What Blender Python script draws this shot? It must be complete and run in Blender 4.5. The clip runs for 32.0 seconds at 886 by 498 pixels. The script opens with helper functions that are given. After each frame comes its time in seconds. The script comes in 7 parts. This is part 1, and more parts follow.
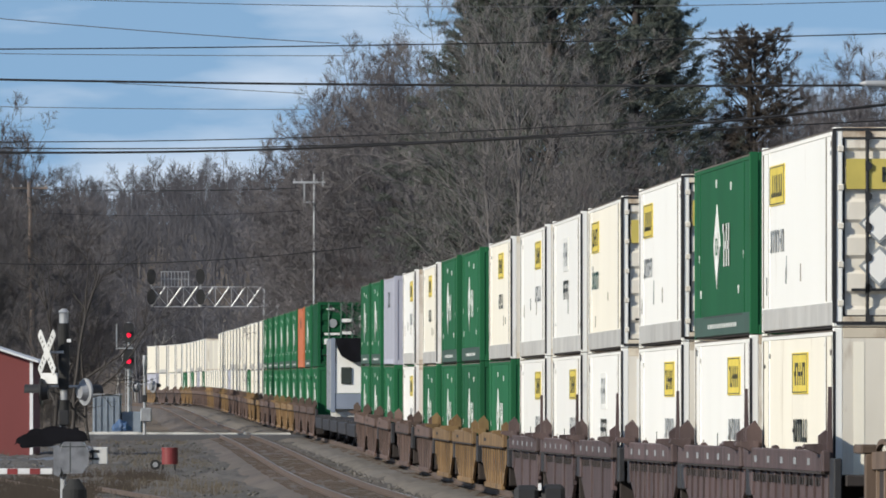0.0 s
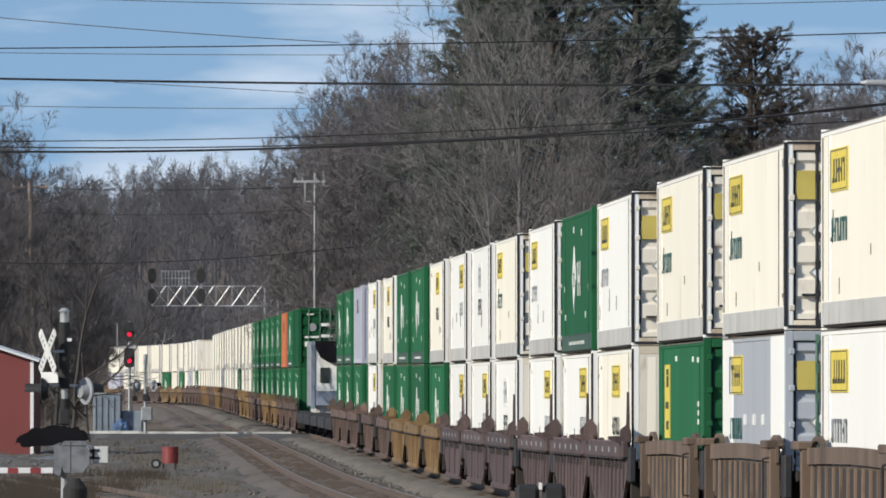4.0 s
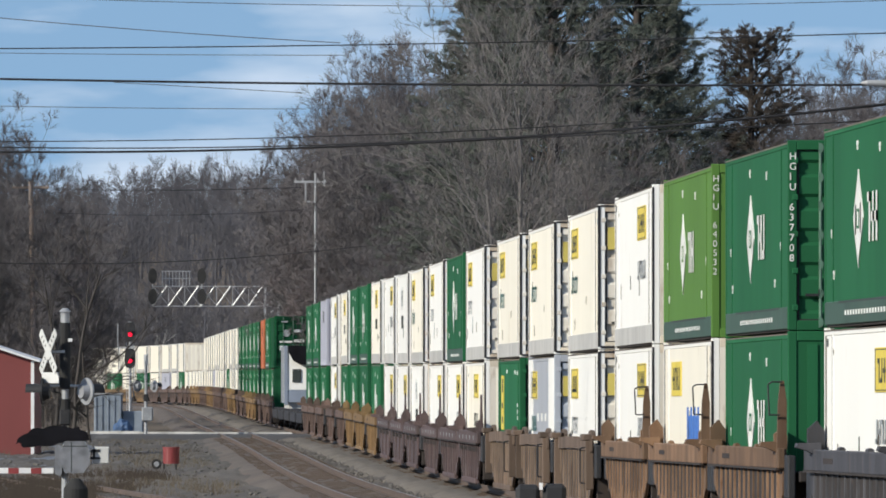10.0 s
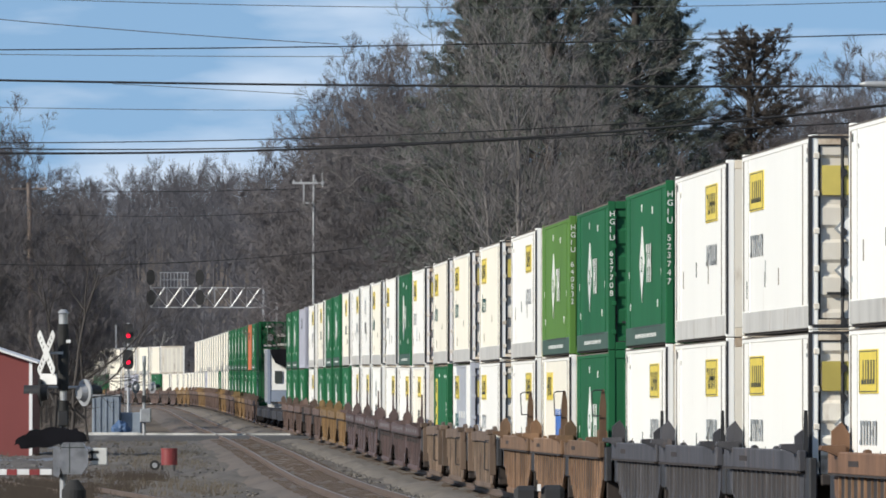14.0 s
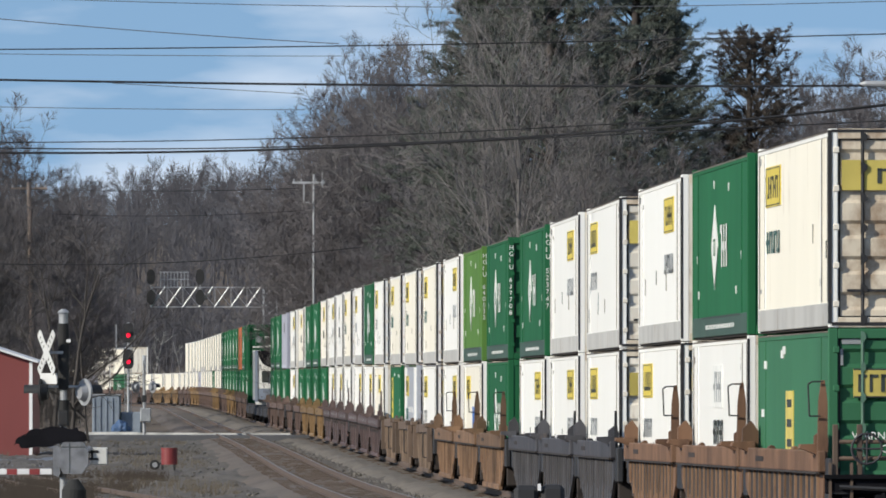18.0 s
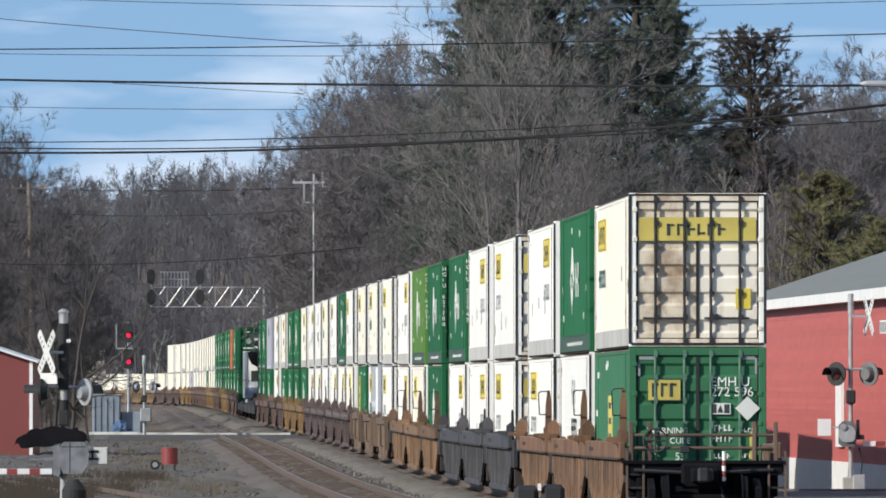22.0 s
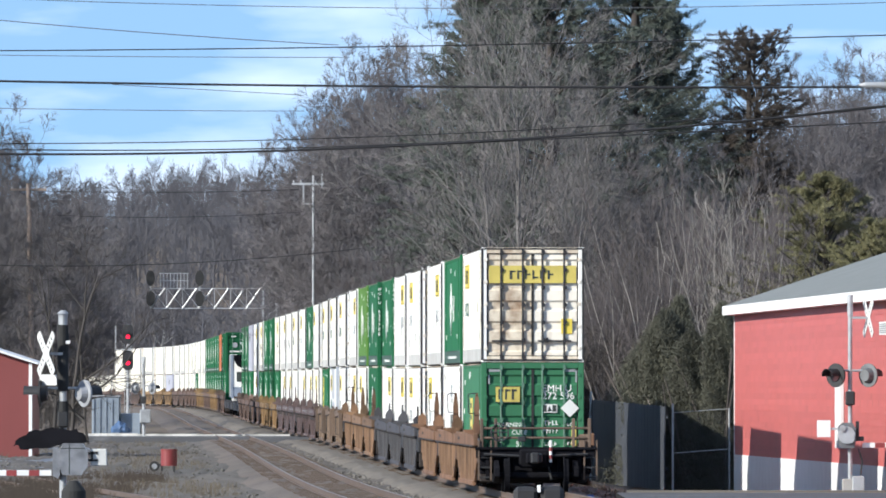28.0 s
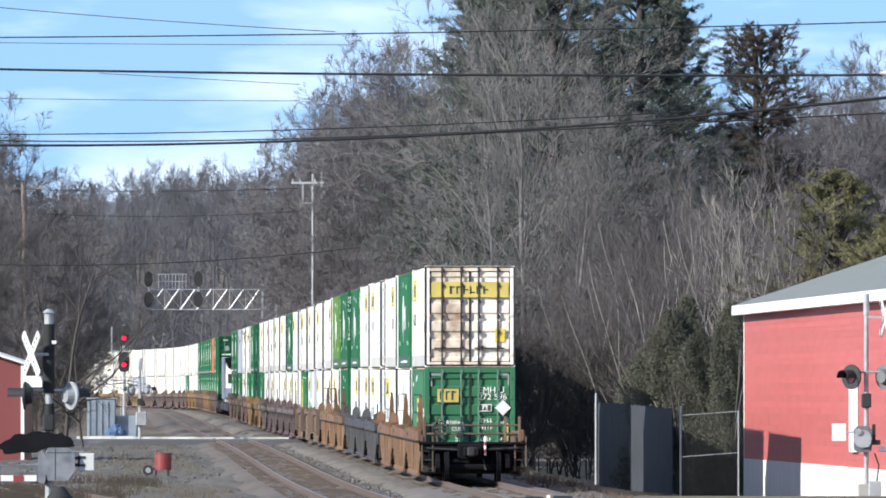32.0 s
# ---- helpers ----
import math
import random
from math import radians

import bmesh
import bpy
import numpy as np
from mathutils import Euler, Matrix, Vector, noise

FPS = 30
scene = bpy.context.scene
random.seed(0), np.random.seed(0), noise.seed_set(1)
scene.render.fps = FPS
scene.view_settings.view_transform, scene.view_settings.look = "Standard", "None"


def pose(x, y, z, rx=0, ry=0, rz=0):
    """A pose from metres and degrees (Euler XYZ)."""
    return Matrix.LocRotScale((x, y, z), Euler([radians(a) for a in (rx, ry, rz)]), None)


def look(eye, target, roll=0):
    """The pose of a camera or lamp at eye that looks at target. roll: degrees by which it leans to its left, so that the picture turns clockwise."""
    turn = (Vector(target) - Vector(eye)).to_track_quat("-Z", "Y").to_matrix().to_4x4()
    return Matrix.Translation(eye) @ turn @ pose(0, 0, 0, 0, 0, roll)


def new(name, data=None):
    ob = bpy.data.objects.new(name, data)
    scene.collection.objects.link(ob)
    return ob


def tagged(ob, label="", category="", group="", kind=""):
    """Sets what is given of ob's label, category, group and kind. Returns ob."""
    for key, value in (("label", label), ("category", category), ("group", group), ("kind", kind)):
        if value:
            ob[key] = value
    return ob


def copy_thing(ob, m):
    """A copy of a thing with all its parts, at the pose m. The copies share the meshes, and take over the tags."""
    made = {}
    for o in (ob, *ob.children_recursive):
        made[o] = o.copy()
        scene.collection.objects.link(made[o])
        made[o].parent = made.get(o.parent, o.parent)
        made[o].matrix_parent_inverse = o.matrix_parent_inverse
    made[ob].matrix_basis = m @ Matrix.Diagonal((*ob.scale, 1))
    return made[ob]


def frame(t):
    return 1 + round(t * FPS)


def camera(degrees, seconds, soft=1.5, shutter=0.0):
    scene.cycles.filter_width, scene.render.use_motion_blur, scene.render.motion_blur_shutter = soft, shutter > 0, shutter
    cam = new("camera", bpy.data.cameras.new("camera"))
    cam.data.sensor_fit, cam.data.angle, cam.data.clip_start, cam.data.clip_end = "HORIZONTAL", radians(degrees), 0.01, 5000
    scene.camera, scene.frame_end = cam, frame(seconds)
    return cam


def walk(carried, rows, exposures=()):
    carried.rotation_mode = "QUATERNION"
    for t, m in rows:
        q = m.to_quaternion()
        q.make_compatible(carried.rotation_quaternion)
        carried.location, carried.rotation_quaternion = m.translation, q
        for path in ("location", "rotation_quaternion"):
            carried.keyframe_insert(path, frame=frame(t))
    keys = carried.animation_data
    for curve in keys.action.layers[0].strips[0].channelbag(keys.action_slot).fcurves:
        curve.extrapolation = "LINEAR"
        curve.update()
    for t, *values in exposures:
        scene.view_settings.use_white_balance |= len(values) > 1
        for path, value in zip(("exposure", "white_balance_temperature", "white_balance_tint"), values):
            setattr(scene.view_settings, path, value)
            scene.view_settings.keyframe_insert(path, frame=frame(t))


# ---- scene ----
# ---------------- camera ----------------
F = 23220.0          # focal length of the long lens in units of a 1568-wide picture
EYE_Z = 2.5
cam = camera(2 * math.degrees(math.atan(784 / F)), 32.0, soft=1.75)


def aim(dx, dy, ahead=0.0):
    """Nearly level view up the line; dx, dy: small sway of the tripod head."""
    return look((0, ahead, EYE_Z), (-dx * 1000 / F, 1000 + ahead, EYE_Z + (249 + dy) * 1000 / F))


walk(cam, [
    (0.0, aim(0, 0)), (0.5, aim(-1.5, 0)), (2.0, aim(-2.2, -0.5)), (3.0, aim(-1, -1)), (3.5, aim(0.5, -1.5)), (5.5, aim(1.5, -1.5)),
    (6.0, aim(0.3, -0.5)), (7.0, aim(1.3, -1.5)), (8.0, aim(0, -1.3)), (9.0, aim(1.3, -1.3)), (10.0, aim(2.2, -1)),
    (11.0, aim(0.7, -1.2)), (12.0, aim(0.3, -0.5)), (13.0, aim(0, 0.8)), (14.0, aim(-1, 1.3)), (16.5, aim(-1, 1.2)),
    (18.0, aim(-0.8, 0.5)), (19.0, aim(-0.3, 0.5)), (20.0, aim(0.3, 0)), (21.0, aim(0.3, 0.3)), (22.0, aim(-0.5, 0.3)),
    (23.0, aim(-1.3, 1.3)), (24.0, aim(-1.3, 2)), (25.0, aim(-1.8, 2.5)), (28.0, aim(-1.5, 2.8)), (29.0, aim(-1.5, 2.8)),
    (30.0, aim(-2.3, 2.7)), (31.0, aim(-1.5, 3)), (31.6, aim(-2, 1.8)), (31.8, aim(-1.2, 3.5, 4.5)), (32.0, aim(1.0, 6.5, 11.5)),
], exposures=[(0, -0.1, 6850, 7), (7.0, -0.1, 6850, 7), (9.5, -0.07, 6850, 7), (12.0, 0.03, 6800, 7), (17.0, -0.07, 6800, 7), (20.0, -0.1, 6800, 7), (22.0, 0.07, 6700, 7), (25.0, 0.29, 6550, 7), (28.0, 0.51, 6420, 7), (32.0, 0.63, 6420, 7)])

# ---------------- light ----------------
SUN_AZ, SUN_EL = 57.4, 26.3     # degrees to the left of straight behind the camera; above the horizon
to_sun = Vector((-math.sin(radians(SUN_AZ)) * math.cos(radians(SUN_EL)), -math.cos(radians(SUN_AZ)) * math.cos(radians(SUN_EL)), math.sin(radians(SUN_EL))))
sun = new("sun", bpy.data.lights.new("sun", "SUN"))
sun.data.energy, sun.data.angle, sun.data.color = 5.0, radians(0.5), (1.0, 0.95, 0.88)
sun.matrix_world = look((-60, -60, 80), Vector((-60, -60, 80)) - to_sun)

world = bpy.data.worlds.new("sky")
scene.world = world
world.use_nodes = True
wn, wl = world.node_tree.nodes, world.node_tree.links
sky = wn.new("ShaderNodeTexSky")
sky.sky_type, sky.sun_disc = "NISHITA", False
sky.sun_elevation = radians(SUN_EL)
sky.sun_rotation = math.atan2(to_sun.x, to_sun.y)
sky.air_density, sky.dust_density, sky.ozone_density = 1.0, 0.1, 3.2
wtc = wn.new("ShaderNodeTexCoord")
lift = wn.new("ShaderNodeVectorMath")
lift.operation, lift.inputs[1].default_value = "ADD", (0, 0, 0.22)
norm = wn.new("ShaderNodeVectorMath")
norm.operation = "NORMALIZE"
wl.new(wtc.outputs["Generated"], lift.inputs[0])
wl.new(lift.outputs[0], norm.inputs[0])
wl.new(norm.outputs[0], sky.inputs[0])
cloudmap = wn.new("ShaderNodeMapping")
cloudmap.inputs["Scale"].default_value = (25, 25, 110)
cloudmap.inputs["Location"].default_value = (3.1, 0.4, 1.3)
wl.new(wtc.outputs["Generated"], cloudmap.inputs[0])
cloud = wn.new("ShaderNodeTexNoise")
cloud.inputs["Scale"].default_value, cloud.inputs["Detail"].default_value, cloud.inputs["Roughness"].default_value = 1.6, 5, 0.5
wl.new(cloudmap.outputs[0], cloud.inputs["Vector"])
cramp = wn.new("ShaderNodeValToRGB")
cramp.color_ramp.elements[0].position, cramp.color_ramp.elements[1].position = 0.44, 0.74
cramp.color_ramp.elements[1].color = (0.6, 0.6, 0.6, 1)
wl.new(cloud.outputs[0], cramp.inputs[0])
cmix = wn.new("ShaderNodeMix")
cmix.data_type = "RGBA"
cmix.inputs["B"].default_value = (7.0, 7.4, 8.4, 1)
wl.new(cramp.outputs[0], cmix.inputs["Factor"])
wl.new(sky.outputs[0], cmix.inputs["A"])
wbg = wn["Background"]
wbg.inputs["Strength"].default_value = 0.15
wl.new(cmix.outputs["Result"], wbg.inputs["Color"])
# ---------------- materials ----------------
MATS = {}


def mat(name, color, rough=0.7, metal=0.0, dark=0.6, scale=3.0, fine=40.0, bump=0.15, streak=1.0, stain=None, amount=0.5, vary=0.06, spec=0.5, emit=0.0, coords="Object"):
    """A weathered surface: two scales of noise, streaks down the wall (streak > 1), a stain colour, and a shift from object to object."""
    m = bpy.data.materials.new(name)
    m.use_nodes = True
    n, l = m.node_tree.nodes, m.node_tree.links
    b = n["Principled BSDF"]
    tc = n.new("ShaderNodeTexCoord")
    mp = n.new("ShaderNodeMapping")
    mp.inputs["Scale"].default_value = (1, 1, 1 / streak)
    l.new(tc.outputs[coords], mp.inputs[0])
    inf = n.new("ShaderNodeObjectInfo")
    off = n.new("ShaderNodeVectorMath")
    off.operation, off.inputs[1].default_value = "MULTIPLY", (37.0, 91.0, 53.0)
    l.new(inf.outputs["Random"], off.inputs[0])
    l.new(off.outputs[0], mp.inputs["Location"])
    big, small = n.new("ShaderNodeTexNoise"), n.new("ShaderNodeTexNoise")
    big.inputs["Scale"].default_value, big.inputs["Detail"].default_value = scale, 6
    small.inputs["Scale"].default_value, small.inputs["Detail"].default_value = fine, 3
    l.new(mp.outputs[0], big.inputs["Vector"])
    l.new(mp.outputs[0], small.inputs["Vector"])
    r = n.new("ShaderNodeValToRGB")
    r.color_ramp.elements[0].position, r.color_ramp.elements[1].position = 0.3, 0.62
    r.color_ramp.elements[0].color = (*[c * dark for c in color], 1)
    r.color_ramp.elements[1].color = (*color, 1)
    l.new(big.outputs[0], r.inputs[0])
    out = r.outputs[0]
    if stain:
        st = n.new("ShaderNodeTexNoise")
        st.inputs["Scale"].default_value, st.inputs["Detail"].default_value, st.inputs["Roughness"].default_value = scale * 1.7, 8, 0.65
        l.new(mp.outputs[0], st.inputs["Vector"])
        sr = n.new("ShaderNodeValToRGB")
        sr.color_ramp.elements[0].position, sr.color_ramp.elements[1].position = 0.68 - 0.25 * amount, 0.85 - 0.2 * amount
        l.new(st.outputs[0], sr.inputs[0])
        mx = n.new("ShaderNodeMix")
        mx.data_type = "RGBA"
        mx.inputs["B"].default_value = (*stain, 1)
        l.new(sr.outputs[0], mx.inputs["Factor"])
        l.new(out, mx.inputs["A"])
        out = mx.outputs["Result"]
    hs = n.new("ShaderNodeHueSaturation")
    rng = n.new("ShaderNodeMapRange")
    rng.inputs["To Min"].default_value, rng.inputs["To Max"].default_value = 1 - vary * 2, 1 + vary
    l.new(inf.outputs["Random"], rng.inputs["Value"])
    l.new(rng.outputs[0], hs.inputs["Value"])
    l.new(out, hs.inputs["Color"])
    l.new(hs.outputs[0], b.inputs["Base Color"])
    b.inputs["Roughness"].default_value, b.inputs["Metallic"].default_value = rough, metal
    b.inputs["Specular IOR Level"].default_value = spec
    if bump:
        bp = n.new("ShaderNodeBump")
        bp.inputs["Strength"].default_value, bp.inputs["Distance"].default_value = bump, 0.02
        l.new(small.outputs[0], bp.inputs["Height"])
        l.new(bp.outputs[0], b.inputs["Normal"])
    if emit:
        b.inputs["Emission Color"].default_value = (*color, 1)
        b.inputs["Emission Strength"].default_value = emit
    MATS[name] = m
    return m


mat("paint_white", (0.9, 0.89, 0.84), 0.4, dark=0.96, scale=0.5, fine=9, bump=0.04, streak=3, stain=(0.5, 0.43, 0.33), amount=0.22, vary=0.03)
mat("paint_cream", (0.87, 0.82, 0.69), 0.45, dark=0.94, scale=0.5, fine=9, bump=0.04, streak=3, stain=(0.45, 0.36, 0.25), amount=0.28, vary=0.03)
mat("paint_door", (0.8, 0.745, 0.64), 0.5, dark=0.82, scale=0.9, fine=9, bump=0.05, streak=3, stain=(0.3, 0.2, 0.12), amount=0.55, vary=0.05)
mat("paint_grey", (0.52, 0.51, 0.48), 0.5, dark=0.75, scale=0.9, fine=9, bump=0.05, streak=2, stain=(0.26, 0.2, 0.15), amount=0.45)
mat("paint_lilac", (0.42, 0.43, 0.5), 0.65, dark=0.85, scale=0.8, fine=9, bump=0.05, streak=4, spec=0.12)
mat("paint_silver", (0.5, 0.53, 0.58), 0.35, metal=0.1, dark=0.85, scale=0.8, fine=9, bump=0.05, streak=4)
mat("paint_green", (0.019, 0.126, 0.053), 0.65, dark=0.8, scale=0.6, fine=9, bump=0.05, streak=4, stain=(0.03, 0.08, 0.04), amount=0.3, vary=0.1, spec=0.12)
mat("paint_green_dark", (0.01, 0.085, 0.035), 0.65, dark=0.75, scale=0.6, fine=9, bump=0.05, streak=4, vary=0.1, spec=0.12)
mat("skirt_green", (0.042, 0.085, 0.062), 0.6, dark=0.75, scale=0.9, fine=9, bump=0.05, streak=2, stain=(0.1, 0.1, 0.08), amount=0.4)
mat("paint_lime", (0.1, 0.215, 0.05), 0.65, dark=0.85, scale=0.6, fine=9, bump=0.05, streak=4, spec=0.12)
mat("paint_orange", (0.5, 0.16, 0.08), 0.65, dark=0.85, scale=0.6, fine=9, bump=0.05, streak=4, spec=0.12)
mat("paint_blue_grey", (0.25, 0.29, 0.36), 0.65, dark=0.8, scale=0.6, fine=9, bump=0.05, streak=4, spec=0.12)
mat("paint_yellow", (0.74, 0.58, 0.08), 0.5, dark=0.85, scale=1.5, fine=9, bump=0.03)
mat("mark_white", (0.8, 0.8, 0.76), 0.5, dark=0.85, scale=1.5, bump=0)
mat("mark_dark", (0.035, 0.045, 0.04), 0.6, dark=0.8, scale=1.5, bump=0)
mat("mark_teal", (0.04, 0.13, 0.12), 0.6, dark=0.8, scale=1.5, bump=0)
mat("mark_grey", (0.3, 0.32, 0.33), 0.6, dark=0.8, scale=1.5, bump=0)
mat("mark_blue", (0.05, 0.16, 0.5), 0.6, dark=0.8, scale=1.5, bump=0)
mat("bar_green", (0.1, 0.2, 0.14), 0.5, dark=0.6, scale=2)
mat("banner_faded", (0.6, 0.49, 0.12), 0.55, dark=0.75, scale=1.5, fine=9, bump=0.03)
# dark grey for painted seam shade, and for scuffs and roof edges
mat("shade_scuff_grey", (0.17, 0.14, 0.11), 0.6, dark=0.5, scale=1.2, bump=0, streak=6)
mat("rubber", (0.018, 0.018, 0.018), 0.8, dark=0.7)
mat("black_metal", (0.022, 0.022, 0.024), 0.6, dark=0.6, stain=(0.07, 0.04, 0.025), amount=0.3)
mat("galvanised", (0.42, 0.43, 0.44), 0.5, metal=0.4, dark=0.75, scale=4)
mat("steel_rail", (0.17, 0.12, 0.09), 0.55, metal=0.2, dark=0.6, scale=2)
mat("car_rust", (0.185, 0.098, 0.055), 0.8, dark=0.45, scale=1.1, fine=14, bump=0.3, streak=2.2, stain=(0.075, 0.035, 0.02), amount=0.6, vary=0.12)
mat("car_orange", (0.205, 0.12, 0.068), 0.75, dark=0.45, scale=1.1, fine=14, bump=0.3, streak=2.2, stain=(0.1, 0.045, 0.02), amount=0.5, vary=0.12)
mat("car_ochre", (0.25, 0.155, 0.07), 0.8, dark=0.45, scale=1.1, fine=14, bump=0.3, streak=2.2, stain=(0.1, 0.05, 0.025), amount=0.5, vary=0.12)
mat("car_dull", (0.13, 0.085, 0.07), 0.8, dark=0.5, scale=1.1, fine=14, bump=0.3, streak=3, stain=(0.2, 0.15, 0.12), amount=0.4, vary=0.12)
mat("car_brown", (0.145, 0.1, 0.072), 0.8, dark=0.45, scale=1.1, fine=14, bump=0.3, streak=5, stain=(0.06, 0.04, 0.03), amount=0.5, vary=0.12)
mat("car_maroon", (0.098, 0.064, 0.062), 0.7, dark=0.45, scale=2.0, fine=14, bump=0.3, streak=5, stain=(0.17, 0.14, 0.13), amount=0.5, vary=0.12)
mat("car_grey", (0.058, 0.058, 0.068), 0.7, dark=0.45, scale=2.0, fine=14, bump=0.3, streak=5, stain=(0.15, 0.11, 0.09), amount=0.45, vary=0.1)
# dark steel with the shade inside the wells mixed into its colour
mat("shaded_dark_steel", (0.035, 0.027, 0.024), 0.85, dark=0.6, scale=1.0, fine=14, bump=0.2, streak=4, stain=(0.07, 0.045, 0.03), amount=0.4, vary=0.1)
mat("rib_ochre", (0.27, 0.165, 0.1), 0.8, dark=0.5, scale=2.0, fine=14, bump=0.3, streak=2, stain=(0.13, 0.06, 0.03), amount=0.5, vary=0.15)
mat("rib_tan", (0.24, 0.17, 0.12), 0.8, dark=0.5, scale=2.0, fine=14, bump=0.3, streak=2, stain=(0.1, 0.06, 0.04), amount=0.5, vary=0.15)
mat("rib_grey", (0.095, 0.093, 0.1), 0.75, dark=0.55, scale=2.0, fine=14, bump=0.3, streak=2, stain=(0.14, 0.1, 0.08), amount=0.4, vary=0.15)
mat("paint_green_faded", (0.042, 0.16, 0.08), 0.6, dark=0.82, scale=0.6, fine=9, bump=0.05, streak=3, stain=(0.06, 0.13, 0.08), amount=0.35, spec=0.2)
# near-black dull finish
mat("deep_black", (0.008, 0.008, 0.011), 0.9, dark=0.5, scale=2, bump=0.2, spec=0.15)
mat("disc_pale", (0.32, 0.33, 0.35), 0.5, metal=0.2, dark=0.75, scale=3)
mat("car_black", (0.03, 0.03, 0.035), 0.7, dark=0.65, scale=1.0, fine=14, bump=0.2, streak=4, vary=0.1)
mat("sheet_red", (0.46, 0.112, 0.105), 0.55, dark=0.88, scale=0.4, fine=14, bump=0.08, streak=3, stain=(0.3, 0.08, 0.07), amount=0.4, vary=0.04)
mat("shed_red", (0.19, 0.045, 0.042), 0.65, dark=0.85, scale=0.6, fine=14, bump=0.1, streak=3, vary=0.04)
mat("trim_white", (0.76, 0.76, 0.76), 0.5, dark=0.9, scale=1, vary=0.02)
mat("roof_grey", (0.17, 0.18, 0.172), 0.8, dark=0.85, scale=0.8, fine=30, bump=0.2, vary=0.03)
mat("drive_grey", (0.3, 0.3, 0.31), 0.4, metal=0.5, dark=0.6, scale=4)
mat("kerb_paint", (0.62, 0.61, 0.58), 0.8, dark=0.5, scale=1.5, fine=30, bump=0.2)
mat("concrete", (0.36, 0.35, 0.33), 0.85, dark=0.75, scale=1.2, fine=30, bump=0.2)
mat("pole_wood", (0.25, 0.195, 0.165), 0.85, dark=0.6, scale=2, fine=20, bump=0.4, streak=6)
mat("wire", (0.012, 0.012, 0.014), 0.6, dark=0.8, bump=0)
mat("wire_grey", (0.12, 0.12, 0.13), 0.5, metal=0.3, dark=0.8, bump=0)
mat("bark", (0.16, 0.135, 0.12), 0.9, dark=0.55, scale=0.5, fine=18, bump=0.4, vary=0.15)
mat("bark_pale", (0.21, 0.195, 0.185), 0.9, dark=0.6, scale=0.6, fine=18, bump=0.4, vary=0.1)
mat("sapling_bark", (0.3, 0.275, 0.25), 0.9, dark=0.5, scale=0.6, fine=18, bump=0.3, vary=0.1)
mat("bark_dark", (0.06, 0.05, 0.045), 0.9, dark=0.6, scale=0.6, fine=18, bump=0.3, vary=0.1)
mat("twigs_limb", (0.195, 0.18, 0.175), 0.9, dark=0.6, scale=0.4, bump=0, vary=0.1)
mat("twigs", (0.148, 0.136, 0.141), 0.9, dark=0.65, scale=0.25, bump=0, vary=0.15)
mat("twigs_red", (0.114, 0.098, 0.097), 0.9, dark=0.7, scale=0.3, bump=0, vary=0.12)
# bluish tint puts the distance haze into the bark colour
mat("far_twigs_hazy", (0.125, 0.122, 0.136), 0.95, dark=0.5, scale=0.03, bump=0, vary=0.1)
mat("needles", (0.0952, 0.1122, 0.0903), 0.7, dark=0.55, scale=0.35, bump=0, vary=0.15)
mat("needles_light", (0.185, 0.172, 0.08), 0.7, dark=0.4, scale=0.5, bump=0, vary=0.1)
mat("needles_brown", (0.085, 0.068, 0.055), 0.8, dark=0.5, scale=0.5, bump=0, vary=0.1)
mat("needles_shrub", (0.105, 0.105, 0.075), 0.8, dark=0.4, scale=0.7, bump=0, vary=0.1)
mat("disc_grey", (0.16, 0.165, 0.17), 0.5, metal=0.3, dark=0.7, scale=4)
mat("thicket", (0.062, 0.053, 0.048), 0.9, dark=0.6, scale=0.5, bump=0, vary=0.1)
mat("birch", (0.42, 0.41, 0.39), 0.8, dark=0.5, scale=0.8, bump=0.1, vary=0.1)
mat("dark_wood", (0.06, 0.052, 0.047), 0.9, dark=0.6, scale=0.5, bump=0.2, vary=0.1)
mat("brush", (0.062, 0.047, 0.036), 0.9, dark=0.6, scale=0.6, bump=0, vary=0.1)
mat("gravel", (0.105, 0.093, 0.082), 0.95, dark=0.6, scale=0.5, fine=2.5, bump=0.6, stain=(0.1, 0.08, 0.065), amount=0.7, vary=0)
mat("ballast", (0.122, 0.1, 0.086), 0.95, dark=0.65, scale=0.12, fine=5, bump=0.6, stain=(0.11, 0.07, 0.045), amount=0.5, vary=0)
mat("ballast_grey", (0.155, 0.136, 0.116), 0.95, dark=0.65, scale=0.2, fine=5, bump=0.6, stain=(0.18, 0.15, 0.12), amount=0.5, vary=0)
mat("asphalt", (0.075, 0.075, 0.08), 0.85, dark=0.7, scale=0.15, fine=12, bump=0.2, stain=(0.2, 0.2, 0.2), amount=0.3, vary=0)
mat("lot", (0.15, 0.16, 0.18), 0.55, dark=0.4, scale=0.6, fine=4, bump=0.4, stain=(0.1, 0.1, 0.11), amount=0.6, vary=0)
mat("weeds", (0.13, 0.107, 0.078), 0.9, dark=0.6, scale=0.3, bump=0, vary=0)
mat("rubble", (0.14, 0.13, 0.12), 0.9, dark=0.5, scale=0.7, bump=0.2, vary=0)
mat("rail_head", (0.26, 0.22, 0.19), 0.4, metal=0.6, dark=0.7, scale=2)
mat("sign_white", (0.6, 0.6, 0.58), 0.5, dark=0.85, scale=2)
mat("tie_wood", (0.11, 0.08, 0.062), 0.9, dark=0.6)
mat("soil", (0.14, 0.105, 0.075), 0.95, dark=0.6, scale=0.02, fine=1.0, bump=0.5, stain=(0.09, 0.075, 0.05), amount=0.5, vary=0)
mat("lamp_red", (1.0, 0.008, 0.05), 0.4, emit=1.0, bump=0, dark=1.0)
mat("lens_dark", (0.05, 0.012, 0.012), 0.3, dark=0.8, scale=3)
